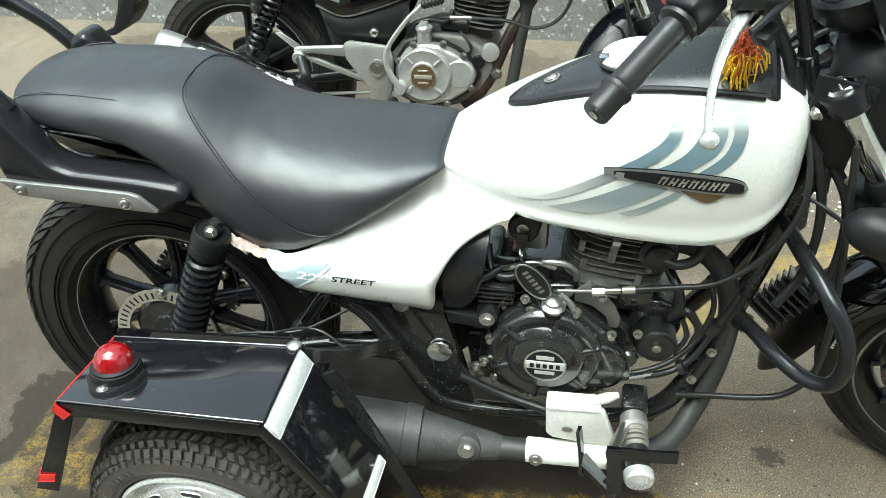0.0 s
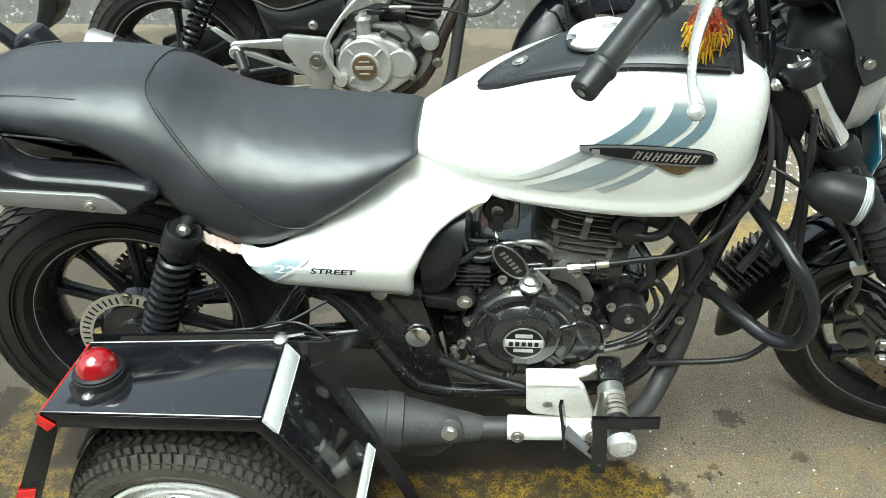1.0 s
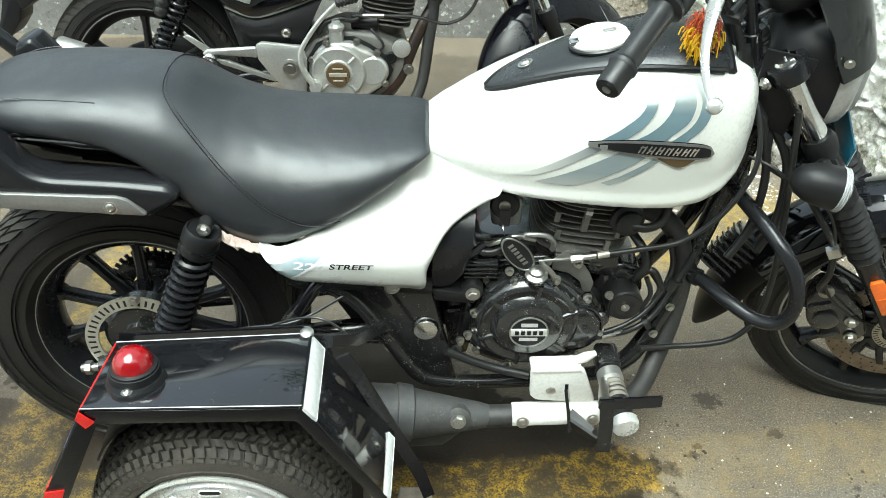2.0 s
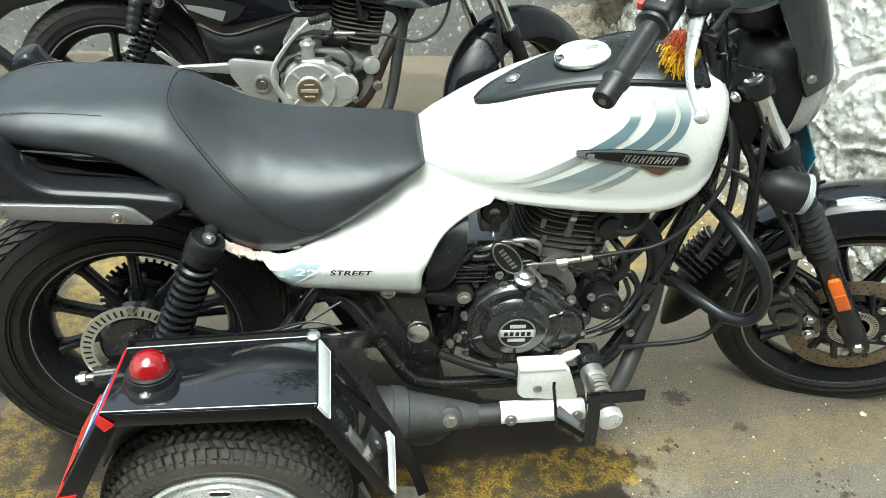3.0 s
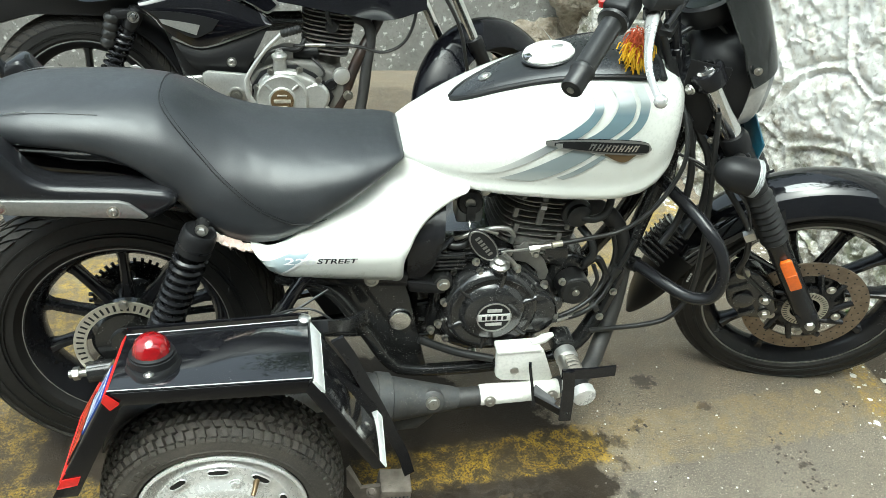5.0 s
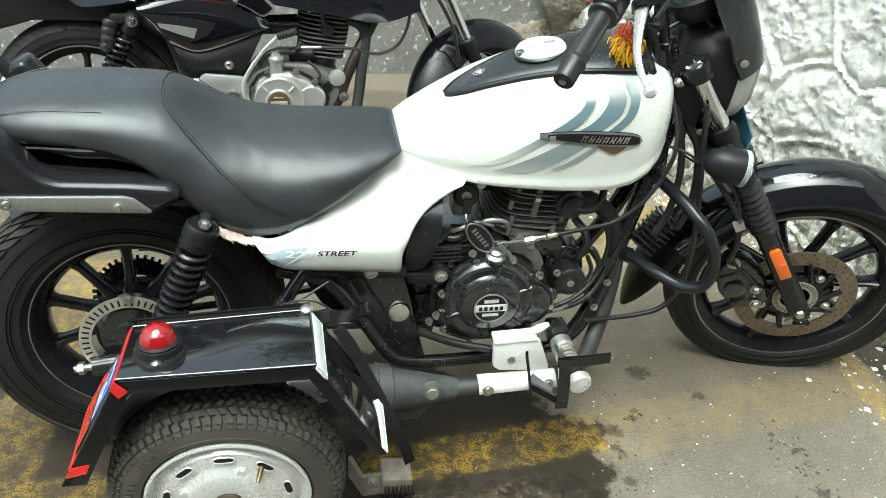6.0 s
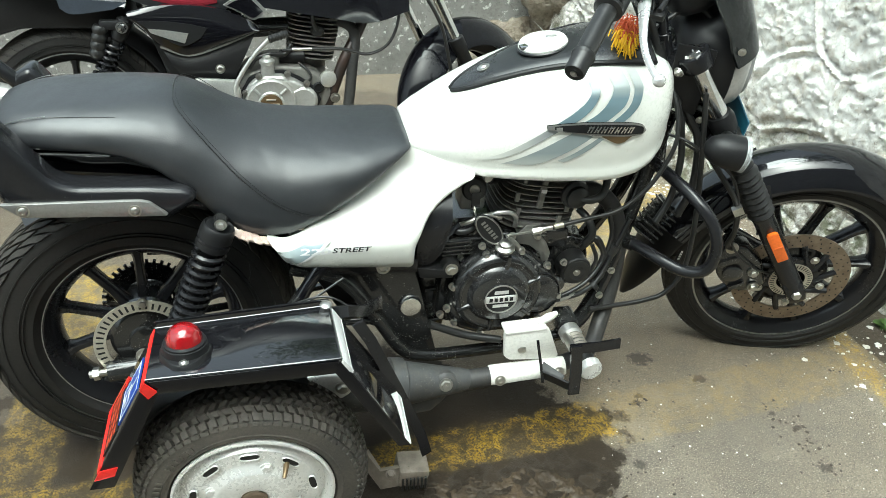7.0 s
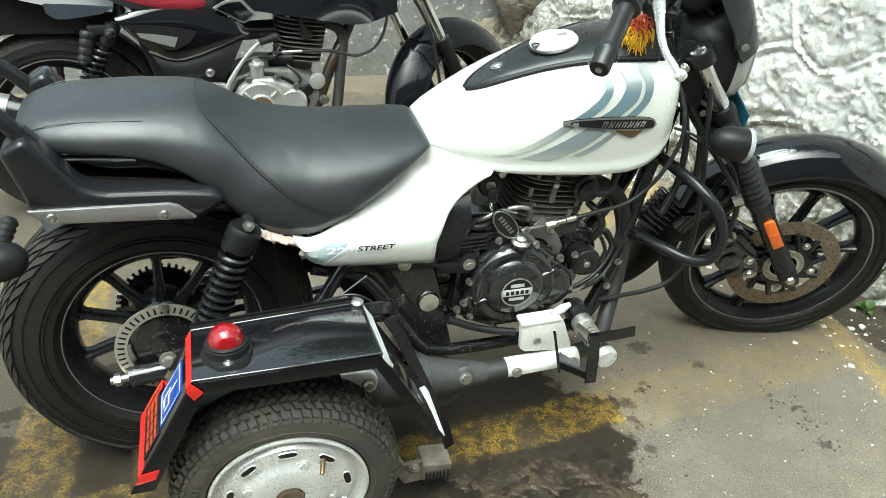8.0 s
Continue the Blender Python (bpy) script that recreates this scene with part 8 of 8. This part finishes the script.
# engine
part("crankcase", prism([(0.18, 0.18), (0.17, 0.28), (0.22, 0.34), (0.30, 0.37), (0.40, 0.36), (0.48, 0.32), (0.50, 0.25), (0.46, 0.17), (0.34, 0.14), (0.24, 0.15)], -0.125, 0.10, 0.014, 3), GREYFIN, b2, "dull silver engine with round clutch cover")
cv = part("clutch_cover", prism([(0.205, 0.215), (0.205, 0.275), (0.235, 0.325), (0.280, 0.345), (0.335, 0.345), (0.385, 0.322), (0.425, 0.290), (0.445, 0.255), (0.425, 0.215), (0.375, 0.180), (0.31, 0.160), (0.25, 0.172)], -0.170, -0.12, 0.014, 3), CASTALU, b2, "silver clutch cover with bronze emblem")
part("cover_dome", lathe([(0.082, 0), (0.080, 0.012), (0.074, 0.018), (0.066, 0.016), (0.042, 0.018), (0.038, 0.024), (0.0, 0.024)], (0.294, -0.166, 0.258), (0, -1, 0), 44), CASTALU, cv)
for i in range(4):
    a = radians(45 + 90 * i)
    d = V(math.cos(a), 0, math.sin(a))
    part("cover_rib", tube([V(0.294, -0.184, 0.258) + d * 0.046, V(0.294, -0.184, 0.258) + d * 0.070], 0.005, 8, 0), CASTALU, cv)
em = part("emblem", lathe([(0.035, 0), (0.035, 0.003), (0.031, 0.004), (0, 0.004)], (0.294, -0.190, 0.258), (0, -1, 0), 32), BRASS, cv, "round bronze emblem with plain bars")
part("bar", box((0.294, -0.195, 0.258), (0.052, 0.002, 0.012), 0.001), CREAM, em)
part("bar", box((0.294, -0.195, 0.276), (0.03, 0.002, 0.005), 0.001), CREAM, em)
part("bar", box((0.294, -0.195, 0.240), (0.03, 0.002, 0.005), 0.001), CREAM, em)
part("side_drum", lathe([(0.046, 0), (0.045, 0.012), (0.038, 0.018), (0, 0.019)], (0.395, -0.155, 0.262), (0, -1, 0), 32), CASTALU, cv)
part("oil_hole", lathe([(0.018, 0), (0.019, 0.005), (0.013, 0.008), (0.012, 0.004), (0, 0.004)], (0.445, -0.130, 0.292), (0.2, -1, 0), 24), PLASTIC, cv)
part("round_cap", lathe([(0.027, 0), (0.028, 0.004), (0.026, 0.014), (0.020, 0.017), (0, 0.017)], (0.478, -0.120, 0.318), (0.2, -1, 0), 28), CASTALU, cv)
for x, z in ((0.218, 0.295), (0.262, 0.345), (0.350, 0.350), (0.408, 0.318), (0.43, 0.225), (0.36, 0.172), (0.22, 0.20)):
    part("cover_bolt", bolt((x, -0.168, z), (0, -1, 0), 0.008, 0.010), STEEL, cv)
part("oil_filler", lathe([(0.022, 0), (0.020, 0.04), (0.024, 0.044), (0.024, 0.052), (0.014, 0.058), (0.012, 0.066), (0, 0.066)], (0.290, -0.140, 0.338), (0, -0.1, 1), 20), CASTALU, cv)
XF[0] = UPB @ Matrix.Translation((0.43, 0, 0.37)) @ Matrix.Rotation(radians(8), 4, "Y")
cb = part("cylinder", cyl((0, 0, -0.03), (0, 0, 0.18), 0.055, 28), GREYFIN, b2, "grey finned cylinder")
for i in range(12):
    s = 0.075 + 0.0012 * i
    z = 0.006 + 0.0145 * i
    pts = [V(math.copysign(abs(math.cos(a)) ** 0.5, math.cos(a)) * s, math.copysign(abs(math.sin(a)) ** 0.5, math.sin(a)) * (s + 0.012), 0) for a in (2 * math.pi * k / 32 for k in range(32))]
    part("fin", rings(bmesh.new(), [[q + V(0, 0, z - 0.002) for q in pts], [q + V(0, 0, z + 0.002) for q in pts]]), GREYFIN, cb)
part("plug_boot", lathe([(0.022, 0), (0.022, 0.01), (0.016, 0.02), (0, 0.02)], (0.01, -0.095, 0.10), (0, -1, 0), 22), SOFT, cb)
part("plug_lead", tube([V(0.01, -0.11, 0.10), V(-0.01, -0.12, 0.14), V(0.0, -0.10, 0.19), V(0.02, -0.06, 0.23)], 0.007, 8), SOFT, cb)
part("head", box((0, 0, 0.20), (0.14, 0.14, 0.05), 0.012), ENGINE, cb)
part("head_bolt", bolt((0.05, -0.085, 0.150), (0, -1, 0), 0.008, 0.012), STEEL, cb)
part("head_bolt", bolt((-0.05, -0.085, 0.150), (0, -1, 0), 0.008, 0.012), STEEL, cb)
part("cam_cover", lathe([(0.034, 0), (0.034, 0.010), (0.028, 0.014), (0.0, 0.015)], (0.0, -0.078, 0.185), (0, -1, 0.1), 28), PLASTIC, cb)
XF[0] = UPB
part("starter_motor", cyl((0.33, -0.085, 0.385), (0.41, -0.085, 0.385), 0.022, 20, None, None, 0.003), PLASTIC, b2)
part("case_gasket", prism([(0.195, 0.205), (0.195, 0.280), (0.230, 0.335), (0.280, 0.355), (0.340, 0.355), (0.392, 0.330), (0.435, 0.296), (0.455, 0.255), (0.433, 0.208), (0.378, 0.170), (0.31, 0.150), (0.245, 0.162)], -0.136, -0.128, 0.002), PLASTIC, b2)
part("breather_hose", tube([V(0.235, -0.12, 0.36), V(0.255, -0.13, 0.39), V(0.30, -0.13, 0.405), V(0.345, -0.12, 0.40), V(0.37, -0.11, 0.43)], 0.0075, 10), SOFT, b2)
part("wire", tube([V(0.40, -0.12, 0.30), V(0.425, -0.135, 0.325), V(0.415, -0.13, 0.35), V(0.39, -0.11, 0.37)], 0.004, 8), SOFT, b2)
part("carburettor", cyl((0.24, -0.05, 0.47), (0.36, -0.03, 0.47), 0.030, 20), ENGINE, b2)
part("clutch_cable", tube([V(0.34, -0.17, 0.425), V(0.45, -0.165, 0.425), V(0.53, -0.16, 0.420), V(0.61, -0.155, 0.402), V(0.68, -0.15, 0.44), V(0.71, -0.14, 0.54), V(0.68, -0.10, 0.66)], 0.005, 8), SOFT, b2)
part("cable_adjuster", cyl((0.37, -0.17, 0.426), (0.43, -0.168, 0.426), 0.0055, 10), STEEL, b2)
part("kick_lever", tube([V(0.228, -0.205, 0.225), V(0.205, -0.21, 0.262), V(0.192, -0.215, 0.30), V(0.198, -0.215, 0.345), V(0.250, -0.215, 0.420), V(0.300, -0.215, 0.470)], [0.012, 0.009, 0.0075, 0.007, 0.0065, 0.007], 10), CASTALU, b2, "polished kick-start lever with rubber")
part("kick_rubber", lathe([(0.010, 0)] + [(0.013 if k % 2 else 0.0105, 0.005 * k) for k in range(1, 12)] + [(0.008, 0.062)], (0.300, -0.215, 0.470), (1, -0.05, 0.30), 16), SOFT, b2)
part("kick_boss", cyl((0.228, -0.15, 0.225), (0.228, -0.215, 0.225), 0.017, 18), CASTALU, b2)

# frame, header pipe
part("down_tube", tube([V(0.66, -0.03, 0.60), V(0.60, -0.06, 0.48), V(0.53, -0.10, 0.36), V(0.47, -0.11, 0.22), V(0.40, -0.11, 0.15)], 0.018, 12), RUSTY, b2, "rusty black frame tube")
part("header_pipe", tube([V(0.50, -0.06, 0.50), V(0.57, -0.08, 0.46), V(0.56, -0.10, 0.34), V(0.53, -0.12, 0.18), V(0.46, -0.15, 0.125), V(0.20, -0.17, 0.12), V(0.0, -0.19, 0.17)], 0.0175, 12), EXHDARK, b2)
part("frame_bolt", bolt((0.50, -0.125, 0.255), (0, -1, 0), 0.012, 0.012), STEEL, b2)
sl2 = part("silencer", lathe([(0.02, -0.04), (0.040, 0.0), (0.043, 0.05), (0.043, 0.44), (0.038, 0.455), (0.02, 0.456)], (-0.05, -0.200, 0.176), (-1, 0, 0.33), 30), SATIN, b2, "black silencer with chrome shield and silver end")
part("end_cap", lathe([(0.0445, 0.40), (0.0445, 0.47), (0.040, 0.476), (0.022, 0.477), (0.020, 0.46)], (-0.05, -0.200, 0.176), (-1, 0, 0.33), 30), SILVER, sl2)
part("chrome_shield", lathe([(0.046, 0.05), (0.048, 0.06), (0.048, 0.34), (0.046, 0.35)], (-0.05, -0.200, 0.176), (-1, 0, 0.33), 24, a0=radians(60), a1=radians(250)), CHROME, sl2)
for k in range(8):
    q = V(-0.05, -0.200, 0.176) + V(-1, 0, 0.33).normalized() * (0.08 + 0.033 * k) + V(0.010, -0.022, 0.0432)
    part("shield_slot", box((0, 0, 0), (0.020, 0.009, 0.003), 0.001, Matrix.Translation(q) @ Matrix.Rotation(radians(18), 4, "Y") @ Matrix.Rotation(radians(27), 4, "X")), PLASTIC, sl2)
for s in (-1, 1):
    part("swingarm", tube([V(-0.36, 0.10 * s, 0.188), V(-0.1, 0.10 * s, 0.20), V(0.16, 0.09 * s, 0.24)], 0.020, 10), SATIN, b2)
# gas shock with its canister
for s in (-1, 1):
    t, b = V(-0.122, 0.135 * s, 0.505), V(-0.270, 0.135 * s, 0.235)
    d = (b - t).normalized()
    sh = part("shock_absorber", lathe([(0.014, -0.025), (0.024, -0.018), (0.024, 0.03), (0.020, 0.045), (0.013, 0.05), (0.013, 0.25), (0.02, 0.255)], t, d, 24), PLASTIC, b2, "black coil shock absorber with gas canister")
    part("coil_spring", spring(t + d * 0.05, t + d * 0.235, 0.025, 0.0052, 9.5), SATIN, sh)
    part("shock_bolt", bolt(t + V(0, 0.026 * s, 0), (0, s, 0), 0.013, 0.014), CHROME, sh)
    part("canister", lathe([(0.018, 0)] + [(0.0225 if k % 3 else 0.019, 0.008 * k) for k in range(1, 13)] + [(0.012, 0.102)], t + V(-0.062, 0.01 * s, 0.004), V(-0.25, 0, -1), 20), SOFT, sh)
    part("canister_arm", box(t + V(-0.035, 0.01 * s, 0.005), (0.06, 0.025, 0.03), 0.008), PLASTIC, sh)
# dark block added to close the bright view past the side cover
part("side_gap_block", prism([(-0.075, 0.52), (0.10, 0.42), (0.20, 0.40), (0.20, 0.20), (0.06, 0.19), (0.0, 0.27), (-0.03, 0.38)], -0.085, 0.085, 0.01), PLASTIC, b2)
# body panels
def cowl_y(x, z, v):
    return -0.163 - 0.012 * math.sin(math.pi * min(1, max(0, v))) ** 0.7
for s in (-1, 1):
    def put(name, up, dn, yf, th, m, label="", par=b2):
        bm = sheet(up, dn, yf, th, 5, 8)
        if s > 0:
            bm.transform(Matrix.Diagonal((1, -1, 1, 1)))
        return part(name, bm, m, par, label, 50)
    sc = put("side_cowl", [(-0.105, 0.548), (-0.02, 0.565), (0.08, 0.565), (0.17, 0.55), (0.24, 0.52), (0.275, 0.490)], [(-0.09, 0.520), (-0.04, 0.470), (0.0, 0.440), (0.06, 0.418), (0.16, 0.445), (0.272, 0.486)], cowl_y, 0.02, GLOSS, "gloss black side cowl with vent")
    vent = put("vent", [(-0.078, 0.525), (0.0, 0.523), (0.07, 0.513), (0.122, 0.500)], [(-0.062, 0.513), (-0.012, 0.478), (0.045, 0.448), (0.100, 0.470)], lambda x, z, v: cowl_y(x, z, 0.5) - 0.003, 0.002, PLASTIC, "", sc)
    put("vent_plate", [(-0.048, 0.503), (0.01, 0.496), (0.066, 0.486)], [(-0.040, 0.490), (0.008, 0.472), (0.054, 0.457)], lambda x, z, v: cowl_y(x, z, 0.5) - 0.006, 0.002, ALU, "grey vent plate", vent)
    put("cowl_edge", [(-0.02, 0.447), (0.06, 0.420), (0.16, 0.447), (0.27, 0.489)], [(-0.022, 0.441), (0.06, 0.413), (0.162, 0.440), (0.272, 0.483)], lambda x, z, v: -0.162, 0.01, SILVER, "grey lower edge", sc)
    put("side_cover", [(-0.02, 0.440), (0.06, 0.412), (0.16, 0.439), (0.262, 0.478)], [(0.030, 0.352), (0.06, 0.340), (0.12, 0.335), (0.190, 0.342)], lambda x, z, v: -0.150 - 0.012 * math.sin(math.pi * v), 0.02, PLASTIC, "matt black side cover")
    part("cover_bolt", bolt((0.148, 0.163 * s, 0.372), (0, s, 0), 0.011, 0.006, True, False), STEEL, b2)
    # tank
    put("tank_flank", [(0.16, 0.70), (0.30, 0.76), (0.48, 0.78), (0.64, 0.74), (0.74, 0.66)], [(0.215, 0.565), (0.32, 0.548), (0.48, 0.520), (0.62, 0.500), (0.74, 0.535)], lambda x, z, v: -0.10 - 0.06 * v ** 0.6, 0.05, GLOSS, "gloss black tank shroud")
    put("tank_scoop", [(0.175, 0.565), (0.215, 0.585), (0.260, 0.590)], [(0.225, 0.540), (0.262, 0.520), (0.300, 0.545)], lambda x, z, v: -0.172, 0.02, SILVER, "silver-edged scoop", sc)
    put("scoop_face", [(0.185, 0.565), (0.215, 0.579), (0.255, 0.583)], [(0.225, 0.546), (0.260, 0.527), (0.290, 0.546)], lambda x, z, v: -0.176, 0.006, GLOSS, "", sc)
part("fuel_tank", loft_body([(0.14, 0.06, 0.70, 0.60), (0.20, 0.10, 0.76, 0.58), (0.32, 0.125, 0.80, 0.56), (0.48, 0.13, 0.82, 0.54), (0.62, 0.11, 0.79, 0.56), (0.70, 0.07, 0.74, 0.60)], TPROF), GLOSS, b2)
st_ = part("seat", loft_body([(-0.42, 0.06, 0.745, 0.70), (-0.36, 0.10, 0.75, 0.68), (-0.22, 0.12, 0.735, 0.655), (-0.10, 0.125, 0.705, 0.565), (0.0, 0.13, 0.68, 0.535), (0.10, 0.125, 0.665, 0.525), (0.18, 0.11, 0.67, 0.53), (0.21, 0.09, 0.67, 0.56)], SPROF), VINYL, b2, "black seat with red mesh cover")
part("seat_cover", loft_body([(-0.10, 0.131, 0.7105, 0.585), (0.0, 0.136, 0.6855, 0.557), (0.10, 0.131, 0.6705, 0.547), (0.16, 0.122, 0.670, 0.552)], SPROF), REDCLOTH, st_, "crimson mesh seat cover")
for s in (-1, 1):
    bm = sheet([(-0.50, 0.68), (-0.35, 0.675), (-0.20, 0.64), (-0.10, 0.605)], [(-0.47, 0.64), (-0.35, 0.60), (-0.22, 0.57), (-0.11, 0.555)], lambda x, z, v: -0.10 - 0.05 * v, 0.03, 5, 6)
    if s > 0:
        bm.transform(Matrix.Diagonal((1, -1, 1, 1)))
    part("tail_panel", bm, GLOSS, b2, "gloss black tail panel")
    bm = sheet([(-0.29, 0.590), (-0.20, 0.585), (-0.10, 0.575)], [(-0.285, 0.562), (-0.25, 0.545), (-0.14, 0.556)], lambda x, z, v: -0.158, 0.008, 5, 4)
    if s > 0:
        bm.transform(Matrix.Diagonal((1, -1, 1, 1)))
    part("grab_plate", bm, BLUEGREY, b2, "blue-grey grab plate")
rows = []
for i in range(25):
    a = radians(-25 + 98 * i / 24)
    n = Vector((math.cos(a), 0, math.sin(a)))
    c0 = Vector(RB) + n * 0.340 - V(0, 0, 0.112)
    row = [c0 + V(0, 0.078 * k / 6, 0) - n * (0.03 * abs(k / 6) ** 3) for k in range(-6, 7)]
    rows.append(row + [q - n * 0.004 for q in row][::-1])
part("rear_mudguard", rings(bmesh.new(), rows), PLASTIC, b2)
part("undertail", prism([(-0.66, 0.50), (-0.60, 0.62), (-0.50, 0.675), (-0.12, 0.625), (-0.10, 0.50), (-0.22, 0.485), (-0.42, 0.490), (-0.56, 0.45), (-0.63, 0.40)], -0.085, 0.085, 0.012), PLASTIC, b2)
part("mud_flap", prism([(-0.795, 0.283), (-0.735, 0.292), (-0.690, 0.320), (-0.655, 0.365), (-0.635, 0.45), (-0.62, 0.52), (-0.66, 0.52), (-0.69, 0.44), (-0.710, 0.375), (-0.735, 0.318), (-0.793, 0.292)], -0.05, 0.05, 0.003), PLASTIC, b2)
# foot-rest hanger
hg = part("footrest_hanger", prism([(0.060, 0.342), (0.077, 0.351), (0.193, 0.341), (0.205, 0.30), (0.200, 0.215), (0.190, 0.175), (0.126, 0.181), (0.135, 0.215), (0.109, 0.238), (0.085, 0.270), (0.064, 0.300)], -0.188, -0.170, 0.005), ALU, b2, "silver alloy foot-rest hanger")
part("hanger_arm", prism([(-0.095, 0.316), (-0.083, 0.328), (0.062, 0.338), (0.066, 0.304), (-0.055, 0.311), (-0.085, 0.303)], -0.190, -0.172, 0.007, 3), ALU, hg)
part("hanger_strut", prism([(-0.060, 0.300), (-0.021, 0.295), (0.115, 0.245), (0.110, 0.231), (-0.045, 0.284)], -0.186, -0.172, 0.004), ALU, hg)
part("heel_plate", prism([(-0.146, 0.364), (-0.128, 0.369), (-0.070, 0.330), (-0.090, 0.320)], -0.184, -0.178, 0.002), ALU, hg)
part("peg_boss", cyl((-0.075, -0.165, 0.300), (-0.075, -0.200, 0.296), 0.020, 18, None, None, 0.003), ALU, hg)
part("pivot", lathe([(0.026, 0), (0.027, 0.004), (0.020, 0.006), (0.018, 0.002), (0.010, 0.002), (0.010, 0.008), (0, 0.008)], (0.156, -0.188, 0.275), (0, -1, 0), 28), STEEL, hg)
part("pillion_peg", lathe([(0.011, 0)] + [(0.0155 if k % 2 else 0.0135, 0.007 * k) for k in range(1, 12)] + [(0.01, 0.082)], (-0.070, -0.195, 0.298), (0.30, -0.55, -0.35), 16), SOFT, hg)
part("rider_peg", lathe([(0.012, 0)] + [(0.017 if k % 2 else 0.015, 0.008 * k) for k in range(1, 12)] + [(0.01, 0.092)], (0.20, -0.18, 0.175), (0.1, -1, 0.0), 16), SOFT, hg)
part("side_stand", tube([V(0.16, 0.10, 0.20), V(0.18, 0.18, 0.04), V(0.19, 0.22, -0.135)], 0.010, 10), SATIN, b2)
# rear brake rod and hugger
part("brake_rod", tube([V(-0.28, -0.11, 0.14), V(-0.1, -0.13, 0.16), V(0.15, -0.15, 0.19)], 0.005, 8), STEEL, b2)
part("chain_cover", prism([(-0.40, 0.25), (-0.30, 0.285), (0.10, 0.29), (0.16, 0.24), (-0.30, 0.14), (-0.40, 0.17)], 0.07, 0.10, 0.012), PLASTIC, b2)
part("handlebar", tube([V(0.60, -0.36, 0.93), V(0.66, -0.22, 0.94), V(0.70, -0.08, 0.91), V(0.72, 0.06, 0.91), V(0.72, 0.20, 0.94), V(0.72, 0.34, 0.93)], 0.011, 10), SATIN, b2)
part("headlamp", rings(bmesh.new(), [[q + V(0.80, 0, 0.76) for q in oval(x, w, a, b)] for x, w, a, b in ((-0.08, 0.07, -0.08, 0.08), (0.0, 0.11, -0.11, 0.10), (0.06, 0.10, -0.10, 0.08), (0.09, 0.03, -0.03, 0.03))]), GLOSS, b2)

XF[0] = Matrix.Identity(4)
